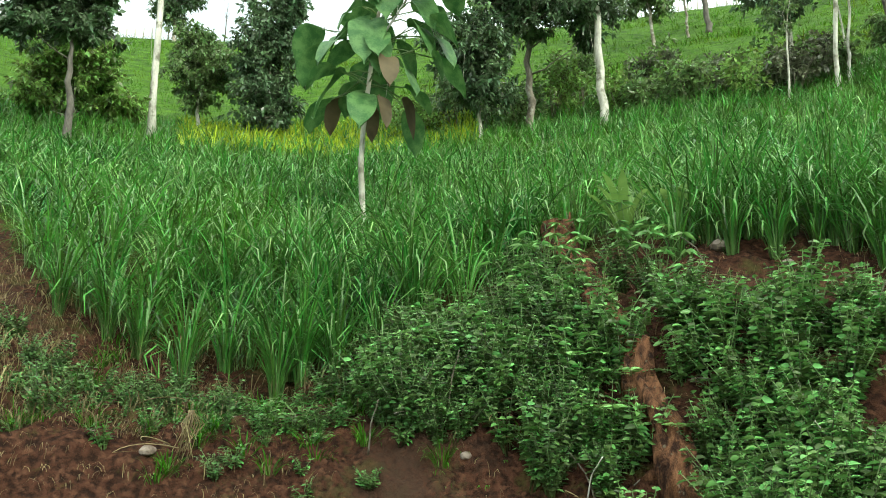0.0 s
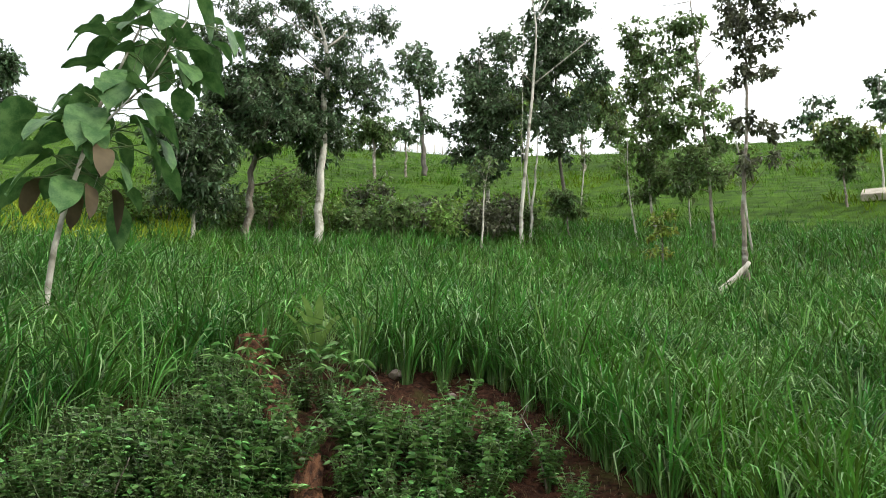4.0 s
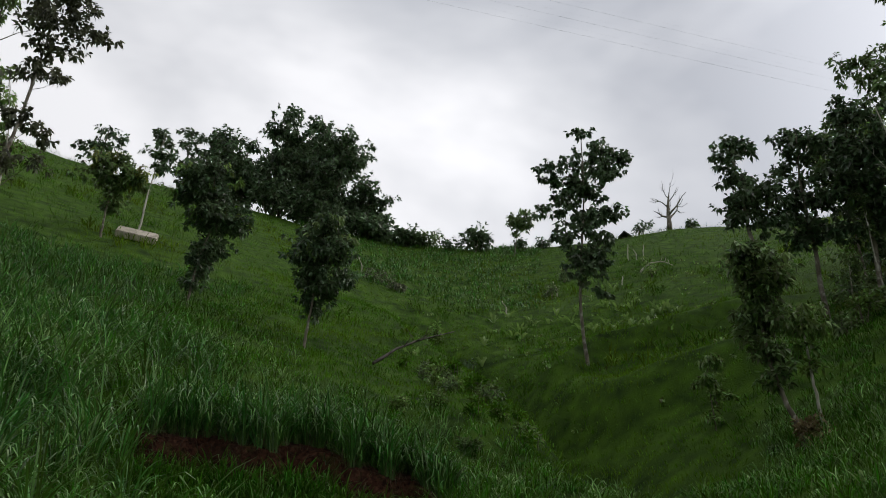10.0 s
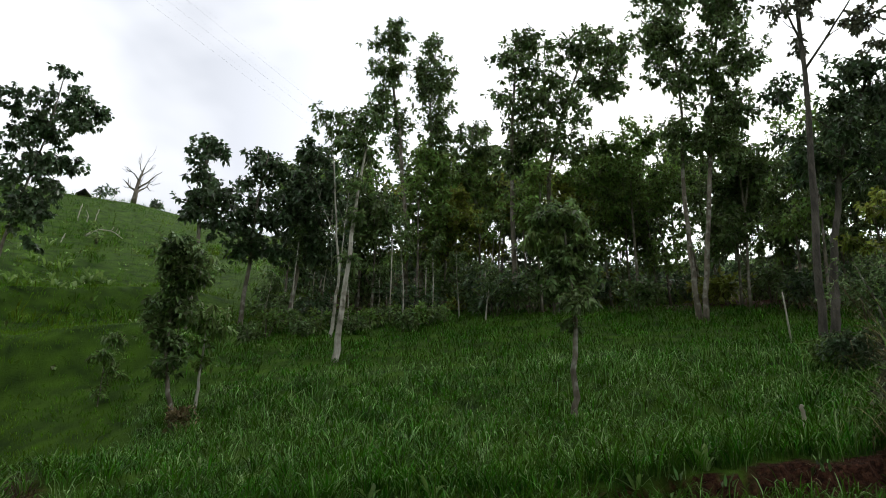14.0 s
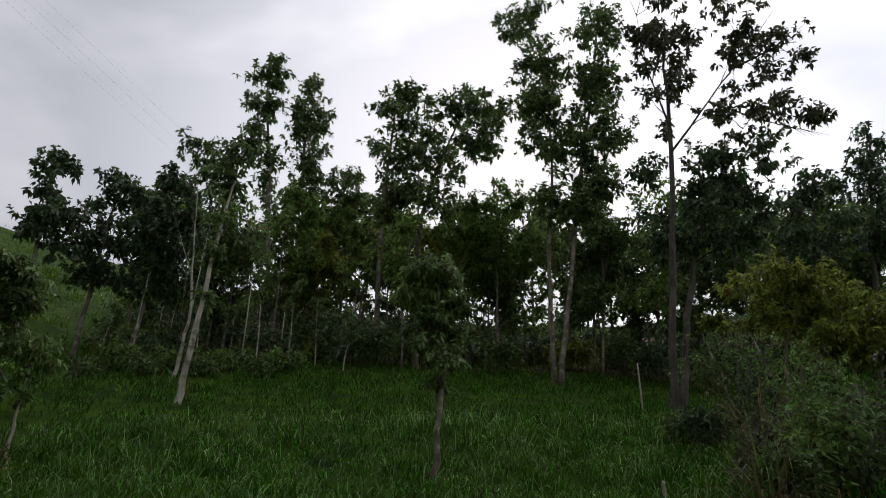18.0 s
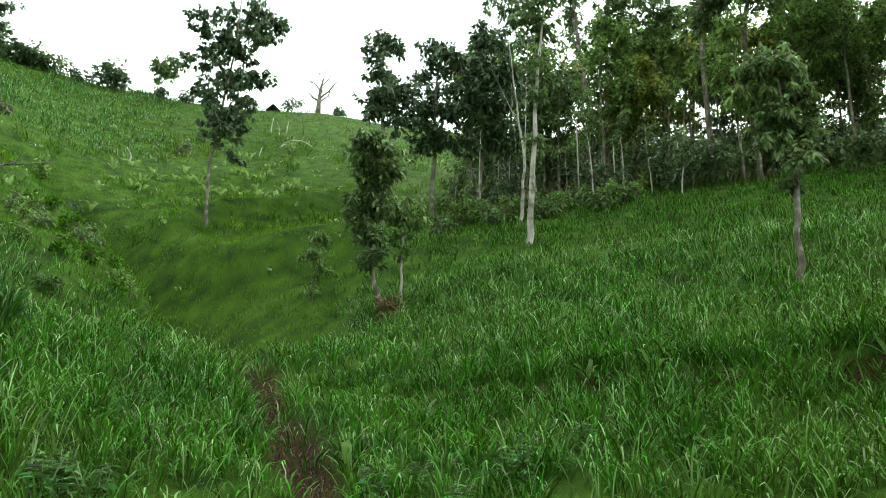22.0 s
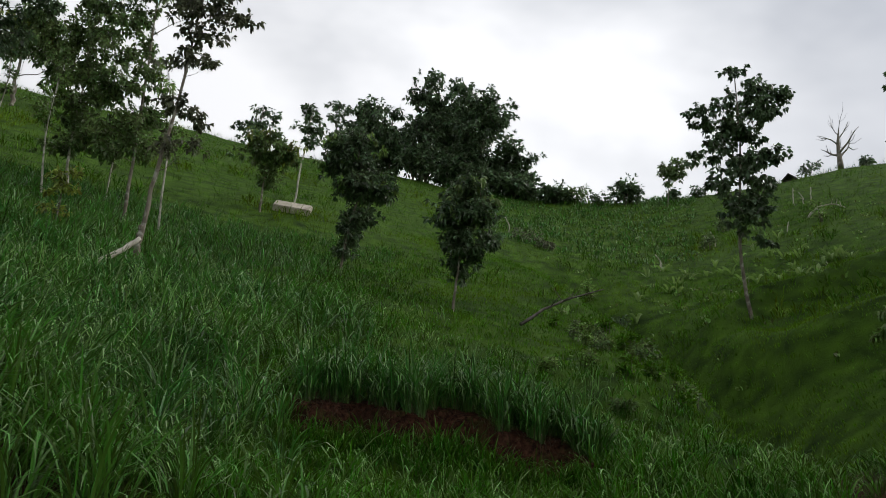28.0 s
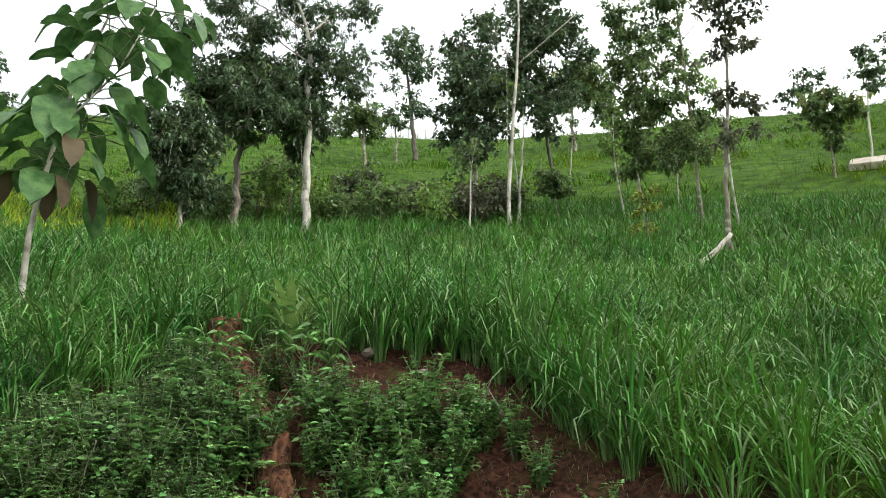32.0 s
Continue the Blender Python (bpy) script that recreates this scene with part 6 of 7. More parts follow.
def clump(name, label, x, y, n, length, width, mat, seed, spread=0.07, lean=(0.05, 0.5), bend=1.0, lift=0.0, category="grass clump", group="", base_mat=None):
    """One tussock of grass that stands free."""
    rng = np.random.default_rng(seed)
    h = rng.uniform(0, 6.28, n)
    o = spread * np.sqrt(rng.uniform(0, 1, n))
    base = np.stack([o * np.cos(h), o * np.sin(h), np.full(n, -0.03)], -1)
    v, f = blades(base, h, length * rng.uniform(0.5, 1.05, n), width * rng.uniform(0.7, 1.2, n), rng.uniform(*lean, n), bend * rng.gamma(2.2, 0.45, n), 5, rng.normal(0, 0.5, n))
    root = empty(name, (x, y, float(land(x, y)) + lift))
    tuft = piece("blade_tuft", v, f, mat, root)
    tuft["kind"] = "stuff"
    along_blades(tuft, n, 5, rng)
    m = max(5, n // 5)
    v, f = blades(base[:m] * 0.8, h[:m], length * rng.uniform(0.22, 0.34, m), width * np.full(m, 0.8), rng.uniform(0.0, 0.12, m), np.full(m, 0.1), 2)
    piece("stalk", v, f, base_mat or LEAF_LIGHT, root, "pale yellowish stalk bases")["kind"] = "stuff"
    return tagged(root, label, category, group)


for i, (x, y) in enumerate(((11.0, -2.0), (8.7, -1.55), (9.0, -1.75), (8.45, -1.6), (8.3, -1.45))):
    clump("reed_clump", "tall half-dry reed clump with feathery stems", x, y, 90, (1.9, 1.25, 1.1, 0.9, 0.8)[i], 0.009, GRASS_DRY if i != 1 else LEAF_LIGHT, 270 + i, 0.14, (0.02, 0.4), (1.2, 2.2, 2.0, 2.4, 2.2)[i])

# ---- free-standing tussocks along the rim of the bank ----
rng = np.random.default_rng(31)
for i, az in enumerate(np.concatenate([np.linspace(-76, -57, 9), np.linspace(-38, -17, 15)])):
    rim = float(np.interp(az, *RIM))
    r, a = rim + rng.uniform(-0.22, 0.12), radians(az + rng.uniform(-0.6, 0.6))
    clump("grass_tussock", "tall green grass tussock with pale stalks on the bank's rim", r * math.sin(a), r * math.cos(a), 56, 1.0, 0.0135, GRASS_TALL, 300 + i, 0.045, (0.0, 0.17), 1.9, group="rim tussocks")
for i in range(26):
    az, r = radians(57 + 55 * (i + rng.uniform(-0.4, 0.4)) / 25), rng.uniform(29, 42)
    bush("deep_shrub", "dark shrub on the floor of the wood", r * math.sin(az), r * math.cos(az), rng.uniform(1.4, 2.7), rng.uniform(2.8, 3.8), LEAF_DARK, 1200 + i, 130, 6, (0.26, 0.12), False, group="wood floor shrubs")
for i in range(16):
    az, r = radians(53.5 + 14 * i / 15), 19.6 + 1.6 * ((i * 5) % 4) / 3
    bush("wood_edge_shrub", "light green shrub in front of the dark trees", r * math.sin(az), r * math.cos(az), 0.5 + 0.4 * ((i * 3) % 4) / 3, 0.9, (LEAF_MID, LEAF_LIGHT)[i % 2], 1250 + i, 40, 7, (0.16, 0.07), False, group="wood edge shrubs")
for i in range(9):
    az, r = radians(54 + 2.1 * i), 20.5 + (i * 7 % 5) * 0.5
    x, y, h = r * math.sin(az), r * math.cos(az), 1.8 + (i * 3 % 4) * 0.5
    tree("pole_sapling", "thin pale-stemmed sapling before the dark trees", x, y, h, 0.8, 0.6, 0.1 * (-1) ** i, LEAF_MID, BARK_PALE, 0.03, seed=1280 + i, leaf=(0.16, 0.07), density=0.7, group="pole saplings")
# tussocks that hang over the terrace cut
rng = np.random.default_rng(61)
for i in range(44):
    az = 4.5 + 21 * i / 43 + rng.uniform(-0.3, 0.3)
    r = 8.24 + 0.12 * math.sin(az * 0.9) + 0.07 * math.sin(az * 2.3) + 0.10 + rng.uniform(0, 0.20)
    clump("terrace_tussock", "grass tussock with pale stalks above the terrace cut", r * math.sin(radians(az)), r * math.cos(radians(az)), 38, 0.80, 0.0130, GRASS_TALL, 1400 + i, 0.045, (0.0, 0.22), 1.9, group="terrace tussocks")
for i in range(60):
    az = 53 + 48 * i / 59 + rng.uniform(-0.5, 0.5)
    r = 7.54 + 0.12 * math.sin(az * 0.9) + 0.07 * math.sin(az * 2.3) + 0.14 + rng.uniform(0, 0.3) + float(np.interp(az, [80, 85, 96, 106], [0, 0.15, 0.75, 1.3]))
    clump("terrace_tussock", "low grass tussock above the terrace cut", r * math.sin(radians(az)), r * math.cos(radians(az)), 26, 0.40, 0.013, GRASS_MID, 1450 + i, 0.06, (0.02, 0.5), 1.3, group="terrace tussocks")
for i in range(6):
    az, r = radians(-27 + 20 * i / 5), 19.5 + (i * 7 % 5) * 1.3
    x, y, h = r * math.sin(az), r * math.cos(az), 3.0 + (i * 3 % 4) * 0.7
    tree("pole_sapling", "thin pale-stemmed sapling in the grove", x, y, h, 1.0, 0.55, 0.2 * (-1) ** i, (LEAF_MID, LEAF_LIGHT)[i % 2], BARK_PALE, 0.04, seed=1320 + i, leaf=(0.16, 0.07), density=0.8, group="pole saplings")
def patchy(x, y, g):
    return np.sin(x * 0.55 + 2 * np.sin(y * 0.31)) * np.sin(y * 0.47 + 1.3 * np.sin(x * 0.37)) > 0.25


field("rank_grass", "darker patches of rank grass on the hillside", GRASS_FAR, -60, 60, 22.0, 48.0, 2.4, 9, 0.50, 0.045, 0.2, 2, 23, keep=patchy, droop=1.4)
# dark blades for bushy growth also put the far slope's shading into colour
field("dark_slope_growth", "dark bushy growth below the ridge wood, with the slope's shade painted in", GRASS_TALL, 14, 33, 36.0, 60.0, 2.6, 10, 0.55, 0.06, 0.25, 2, 26, droop=1.8)
field("bowl_herbs", "pale broad-leaved herbs strewn through the grassy bowl", LEAF_LIGHT, 22, 58, 16.0, 46.0, 0.4, 7, 0.26, 0.09, 0.16, 2, 24, droop=1.6)

for i in range(46):
    az = 4 + 20 * i / 45 + rng.uniform(-0.4, 0.4)
    r = 8.24 + 0.12 * math.sin(az * 0.9) + 0.07 * math.sin(az * 2.3) - rng.uniform(0.10, 0.40)
    clump("terrace_tussock", "low grass tussock below the terrace cut", r * math.sin(radians(az)), r * math.cos(radians(az)), 34, 0.46, 0.0105, GRASS_MID, 1700 + i, 0.07, (0.02, 0.6), 1.6, group="terrace tussocks")
rng = np.random.default_rng(88)
for i in range(10):
    az, r = radians(66 + 28 * (i + rng.uniform(-0.4, 0.4)) / 9), rng.uniform(25.5, 31)
    bush("understorey_shrub", "olive-green shrub under the wood", r * math.sin(az), r * math.cos(az), rng.uniform(0.7, 1.4), rng.uniform(1.8, 2.6), (LEAF_LIGHT, LEAF_YELLOW, LEAF_MID)[i % 3], 1800 + i, 130, 6, (0.24, 0.11), False, group="understorey shrubs")

# ---- plants and dead wood on the red bank ----
def weed_plant(name, label, at, h, w, mat, seed, stems=8, leaf=(0.085, 0.052), step=0.05, turn=0.0):
    """A herb: upright stems with paired oval leaves."""
    rng = np.random.default_rng(seed)
    root = empty(name, at)
    bits, bases, ways, sizes = [], [], [], []
    for i in range(stems):
        a, e = rng.uniform(0, 6.28), rng.uniform(0.1, 0.5) * w
        top = np.array([np.cos(a) * e, np.sin(a) * e, h * rng.uniform(0.55, 1.0)])
        pts = [np.array([np.cos(a) * 0.02, np.sin(a) * 0.02, -0.04]), top * np.array([0.35, 0.35, 0.5]), top]
        bits.append(tube(pts, [0.006, 0.005, 0.002], 4))
        n = max(3, int(h / step))
        for k in range(n):
            s = 0.2 + 0.8 * (k + 0.5) / n
            p = pts[0] * (1 - s) ** 2 + 2 * s * (1 - s) * pts[1] + s * s * top
            t0 = rng.uniform(0, 3.14) + k * 1.57
            for q in (0, 3.14):
                bases.append(p)
                ways.append((np.cos(t0 + q), np.sin(t0 + q), rng.uniform(0.0, 0.5)))
                sizes.append((1.15 - 0.45 * s) * rng.uniform(0.7, 1.2))
    v, f = join(bits)
    piece("stem", v, f, LEAF_MID, root)["kind"] = "stuff"
    b, wy, sz = np.array(bases), np.array(ways), np.array(sizes)
    v, f = leaves(b, wy, leaf[0] * sz, leaf[1] * sz, rng, 0.3, 0.1)
    piece("foliage", v, f, mat, root)["kind"] = "stuff"
    return tagged(root, label, "weed", "bank weeds")


def bank_spot(az, r):
    a = radians(az)
    x, y = r * math.sin(a), r * math.cos(a)
    return x, y, float(land(x, y))


kinds = [weed_plant("nettle_weed", "fresh green leafy weed with paired oval leaves", bank_spot(-33, 5.6), 0.55, 0.5, WEED, 401, 13, (0.068, 0.040), 0.044),
         weed_plant("nettle_weed", "fresh green leafy weed on the bank", bank_spot(-31, 5.8), 0.45, 0.5, WEED, 402, 13, (0.060, 0.036), 0.042),
         weed_plant("dark_weed", "darker small-leaved weed on the bank", bank_spot(-50, 6.0), 0.55, 0.5, WEED_DARK, 403, 13, (0.056, 0.030), 0.04),
         weed_plant("dark_weed", "darker small-leaved trailing weed", bank_spot(-46, 6.0), 0.40, 0.55, WEED_DARK, 404, 13, (0.050, 0.028), 0.038),
         weed_plant("low_weed", "low spreading weed on bare soil", bank_spot(-62, 5.9), 0.20, 0.42, WEED, 405, 8, (0.06, 0.03), 0.04),
         weed_plant("broad_weed", "weed with broad pointed leaves", bank_spot(-43, 6.2), 0.50, 0.55, WEED, 406, 9, (0.095, 0.042), 0.065)]
rng = np.random.default_rng(9)
placed = 0
while placed < 330:
    az = rng.uniform(-58, -26.8)
    top = float(np.interp(az, [-58, -52, -46, -42, -38, -34, -30, -27, -24.5, -23], [6.4, 6.5, 6.9, 6.6, 6.1, 5.65, 5.65, 5.75, 5.3, 5.0]))
    low = float(np.interp(az, [-58, -52, -47, -43, -38, -28, -25, -23], [5.8, 5.5, 5.15, 4.95, 4.6, 4.6, 4.8, 4.9]))
    r = low + (top - low) * rng.uniform(0, 1) ** 0.9
    if abs(az - (-38.6 - 6.4 * (r - 5.05) / 2.3)) < (1.35 if r < 6.0 else 1.2) or (az > -29.5 and r < 5.5):
        continue
    placed += 1
    left = az < -45
    k = int(rng.choice((2, 3, 3, 0, 5, 2) if left else ((0, 1, 1, 0, 3, 5) if az > -37 else (0, 2, 3, 5, 1, 0))))
    x, y, z = bank_spot(az, r)
    copy_thing(kinds[k], pose(x, y, z - 0.03, rng.uniform(-14, 14), rng.uniform(-14, 14), rng.uniform(0, 360)) @ Matrix.Scale(rng.uniform(0.65, 1.1), 4))
for i in range(150):
    az = rng.uniform(-84, -55)
    r = rng.uniform(5.0, float(np.interp(az, [-84, -76, -64, -55], [7.6, 7.0, 6.3, 6.4]))) if i % 3 == 0 else float(np.interp(az, [-84, -76, -64, -55], [6.9, 6.5, 6.05, 6.1])) + rng.normal(0, 0.16)
    x, y, z = bank_spot(az, r)
    copy_thing(kinds[4 if i % 4 else (3, 1)[i % 2]], pose(x, y, z - 0.02, rng.uniform(-20, 20), rng.uniform(-20, 20), rng.uniform(0, 360)) @ Matrix.Scale(rng.uniform(0.42, 0.9), 4))
for i in range(14):
    az = rng.uniform(-30, -15)
    x, y, z = bank_spot(az, float(np.interp(az, [-30, -25, -20, -15], [5.0, 5.3, 4.9, 4.4])) + rng.uniform(-0.35, 0.3))
    copy_thing(kinds[(0, 4, 1)[i % 3]], pose(x, y, z - 0.02, 0, 0, rng.uniform(0, 360)) @ Matrix.Scale(rng.uniform(0.5, 0.9), 4))
for i in range(44):
    az = rng.uniform(-84, -56) if i < 36 else rng.uniform(-54, -46)
    x, y, z = bank_spot(az, rng.uniform(5.5, 6.3) if az > -72 else rng.uniform(6.0, 7.2))
    clump("grass_tuft", "small soft tuft of grass on the bank", x, y, 34, 0.20, 0.007, GRASS_MID, 440 + i, 0.05, (0.1, 0.7), 1.3, group="bank tufts")


rng = np.random.default_rng(52)
for i, (az, r) in enumerate(((-35.5, 6.75), (-34.2, 6.6), (-31.6, 6.55), (-31.0, 6.8), (-29.0, 6.75), (-27.2, 6.7), (-25.6, 6.4), (-24.0, 6.35), (-22.6, 6.1), (-21.4, 5.75), (-20.2, 5.6), (-18.6, 5.35), (-17.2, 5.1))):
    x, y, z = bank_spot(az, r + 0.18)
    clump("grass_tussock", "grass tussock hanging over the bare red soil", x, y, 50, 0.9, 0.0130, GRASS_TALL, 1300 + i, 0.05, (0.0, 0.2), 1.7, group="rim tussocks")

def palmate_plant(at, h, seed, n=9):
    """A soft shrub with hand-shaped leaves on long stalks."""
    rng = np.random.default_rng(seed)
    root = empty("palmate_shrub", at)
    for i in range(n):
        a, s = i * 2.4 + rng.uniform(-0.3, 0.3), rng.uniform(0.35, 1)
        tip = np.array([np.cos(a) * h * 0.55 * rng.uniform(0.4, 1), np.sin(a) * h * 0.55 * rng.uniform(0.4, 1), h * s])
        stalk = piece("leaf_stalk", *tube([(0, 0, -0.03), tip * [0.4, 0.4, 0.65], tip], [0.005, 0.004, 0.003], 4), LEAF_MID, root)
        k = 7
        fan = np.linspace(-1.9, 1.9, k) + rng.uniform(0, 6.28)
        way = np.stack([np.cos(fan), np.sin(fan), rng.uniform(-0.25, 0.15, k)], -1)
        v, f = leaves(np.tile(tip, (k, 1)), way, 0.115 * rng.uniform(0.7, 1.1, k), np.full(k, 0.034), rng, 0.3, 0.05)
        piece("leaf", v, f, WEED, stalk)
    tagged(root, "soft green shrub with hand-shaped leaves beside the stump", "shrub", "palmate shrubs")


for i, (az, r, h) in enumerate(((-45.9, 7.1, 0.55), (-46.3, 6.5, 0.6), (-40.6, 6.9, 0.5), (-39.8, 6.5, 0.5), (-46.8, 6.8, 0.5), (-39.0, 6.3, 0.45), (-45.2, 6.3, 0.5), (-48.0, 7.0, 0.45))):
    x, y, z = bank_spot(az, r)
    palmate_plant((x, y, z), h, 700 + i)
for i in range(40):
    az, r = rng.uniform(-72, -24), rng.uniform(5.0, 6.3)
    x, y, z = bank_spot(az, r)
    a, L = rng.uniform(0, 6.28), rng.uniform(0.15, 0.45)
    s = np.linspace(0, 1, 8)
    arch = np.stack([np.cos(a + 0.8 * s) * L * s, np.sin(a + 0.8 * s) * L * s, 0.03 + L * rng.uniform(0.2, 0.8) * (s - s * s * rng.uniform(0.8, 1.2))], -1)
    v, f = tube(arch, np.linspace(0.0042, 0.0018, 8), 5)
    tagged(piece("dry_stick", v, f, GRASS_DRY if i % 3 else BARK_GREY, None, at=(x, y, z)), "thin dead brown stick arching over the bank", "stick", "dry sticks")


def rotten_log():
    """A rotten trunk that leans down the bank, broken at the top."""
    rng = np.random.default_rng(6)
    a, b, c = (np.array(bank_spot(*q)) for q in ((-45.0, 7.15), (-41.6, 5.95), (-38.7, 5.15)))
    root = empty("rotten_log", tuple(c))
    s = np.linspace(0, 1, 15)[:, None]
    pts = (1 - s) ** 2 * (c + [0.05, -0.15, -0.05]) + 2 * s * (1 - s) * (b + [0.05, -0.1, 0.30]) + s * s * (a + [0, 0, 0.06]) - c
    pts = pts + rng.normal(0, 0.028, pts.shape)
    v, f = tube(pts, 0.108 * np.interp(s[:, 0], [0, 0.3, 0.7, 1], [1.0, 0.85, 1.0, 1.25]), 18, 0.32, rng)
    piece("trunk", v, f, ROTTEN, root)
    top = pts[-1]
    v, f = tube([top + [0, 0, -0.25], top + [0.0, 0.0, 0.05], top + [-0.03, 0.02, 0.30]], [0.15, 0.16, 0.13], 14, 0.22, rng)
    piece("stump_end", v, f, ROTTEN, root, "upright splintered grey-brown stump")
    for i in range(5):
        q = top + [rng.uniform(-0.09, 0.09), rng.uniform(-0.09, 0.09), 0.22]
        v, f = tube([q, q + [0.01, 0.0, rng.uniform(0.08, 0.18)]], [0.03, 0.006], 5, 0.2, rng)
        piece("splinter", v, f, ROTTEN, root)
    v, f = tube([pts[1], pts[1] + [-0.18, 0.0, -0.1], pts[1] + [-0.30, -0.03, -0.5]], [0.04, 0.036, 0.03], 8, 0.1, rng)
    piece("limb_stub", v, f, ROTTEN, root)
    tagged(root, "rotten reddish-brown tree trunk leaning down the weedy bank", "log")


rotten_log()


def fern(x, y, z, seed, n=7, L=0.42):
    rng = np.random.default_rng(seed)
    root = empty("fern", (x, y, z))
    for i in range(n):
        a = i * 6.28 / n + rng.uniform(-0.3, 0.3)
        s = np.linspace(0, 1, 12)
        pts = np.stack([np.cos(a) * L * s, np.sin(a) * L * s, L * (0.75 * s - 0.6 * s * s)], -1)
        d = unit(np.gradient(pts, axis=0))
        side = unit(np.cross(d, [0, 0, 1.0]))
        b = np.vstack([pts[1:], pts[1:]])
        wy = np.vstack([side[1:] + 0.5 * d[1:], -side[1:] + 0.5 * d[1:]])
        ln = np.tile(0.31 * L * np.sin(np.pi * (0.12 + 0.86 * s[1:])), 2)
        frond = piece("frond", *leaves(b, wy, ln, np.full(len(b), 0.07 * L), rng, 0.1, 0.03), WEED, root)
        piece("rib", *tube(pts[::3], [0.004, 0.003, 0.002, 0.001], 4), LEAF_MID, frond)
    tagged(root, "small green fern with arching fronds on the bank", "fern")


for i, (az, r) in enumerate(((-42.8, 5.42), (-41.6, 5.55), (-44.6, 5.7), (-39.6, 5.3))):
    x, y, z = bank_spot(az, r)
    fern(x, y, z + 0.12, 500 + i, L=0.27 if i else 0.32)


def broad_plant(name, label, x, y, n, L, W, mat, seed, lift=0.0, upright=0.5, group=""):
    """A plant with long broad strap leaves from one root."""
    rng = np.random.default_rng(seed)
    root = empty(name, (x, y, float(land(x, y)) + lift))
    for i in range(n):
        a = np.array([i * 2.4 + rng.uniform(-0.4, 0.4)])
        v, f = blades(np.array([[0.02 * np.cos(a[0]), 0.02 * np.sin(a[0]), 0.0]]), a, np.array([L * rng.uniform(0.7, 1.1)]), np.array([W * rng.uniform(0.8, 1.2)]),
                      np.array([rng.uniform(0.05, upright)]), np.array([rng.uniform(0.2, 1.7)]), 7)
        piece("leaf", v, f, mat, root)
    return tagged(root, label, "plant", group)


broad_plant("ginger_plant", "pale green ginger-like plant with upright broad leaves", -4.75, 5.55, 11, 0.66, 0.075, LEAF_LIGHT, 520, upright=0.55)
broad_plant("ginger_plant", "broad-leaved plant with pale drooping leaf", -4.40, 5.80, 8, 0.62, 0.08, LEAF_LIGHT, 521, upright=0.8)
for i, (x, y) in enumerate(((-1.9, 5.9), (-2.1, 6.2), (-1.25, 8.6), (-6.9, 2.4), (7.1, 2.75), (6.9, 3.3), (4.2, 3.7), (7.6, 0.9), (7.9, 0.3), (8.6, 4.2), (7.2, 5.6), (8.3, 1.0), (9.4, 4.4), (8.8, -0.3), (5.6, 4.2), (9.0, 3.0))):
    broad_plant("broad_leaved_weed", "light green broad-leaved weed among the grass", x, y, 7, 0.26, 0.05, LEAF_LIGHT, 530 + i, upright=0.9, group="field weeds")
rng = np.random.default_rng(14)
for i in range(40):
    az, r = rng.uniform(28, 43), rng.normal(32.5, 1.6) if i % 4 else rng.uniform(26, 38)
    a = radians(az)
    broad_plant("banana_seedling", "pale green broad-leaved plant in the grassy bowl", r * math.sin(a), r * math.cos(a), 5, rng.uniform(0.35, 0.62), 0.12, LEAF_LIGHT if i % 3 else LEAF_PALE, 560 + i, upright=0.9, group="bowl plants")
for i in range(34):
    r = rng.uniform(12.5, 19)
    a = radians(np.interp(r, [12.5, 16, 19], [30.5, 26.0, 22.5]) + rng.normal(0, 1.6))
    bush("slope_weed", "small light-leaved herb on the grassy spur", r * math.sin(a), r * math.cos(a), rng.uniform(0.2, 0.38), rng.uniform(0.22, 0.42), (LEAF_LIGHT, GRASS_TURF, LEAF_MID)[i % 3], 610 + i, 22, 6, (0.10, 0.045), False, group="bowl shrubs")
for i, (x, y, h) in enumerate(((12.6, 27.5, 1.0), (22.0, 33.0, 1.3), (27.0, 30.8, 1.5), (25.0, 36.0, 1.3))):
    bush("slope_weed", "small leafy shrub in the grassy bowl", x, y, h * 0.85, h * 0.8, (LEAF_LIGHT, LEAF_MID)[i % 2], 660 + i, 34, 7, (0.17, 0.09), False, group="bowl shrubs")
for i, (x, y, h, w) in enumerate(((12.4, 24.3, 1.0, 1.2), (11.6, 23.2, 0.7, 1.6), (13.1, 35.2, 0.5, 2.4), (14.0, 34.2, 0.4, 2.0), (4.45, 11.0, 0.3, 0.4), (5.25, 11.4, 0.35, 0.45), (5.0, 9.8, 0.25, 0.4), (11.9, 12.2, 0.9, 0.5), (22.5, 33.4, 0.9, 1.3))):
    bush("bowl_shrub", "purplish-brown withered shrub on the slope" if i in (2, 3) else "small leafy shrub on the side of the bowl", x, y, h, w, (LEAF_DARK, LEAF_DARK, LEAF_PURPLE, LEAF_PURPLE, LEAF_LIGHT, LEAF_LIGHT, LEAF_MID, LEAF_LIGHT, LEAF_MID)[i], 1600 + i, 50, 7, (0.15, 0.07) if i < 4 else (0.075, 0.034), group="bowl shrubs")

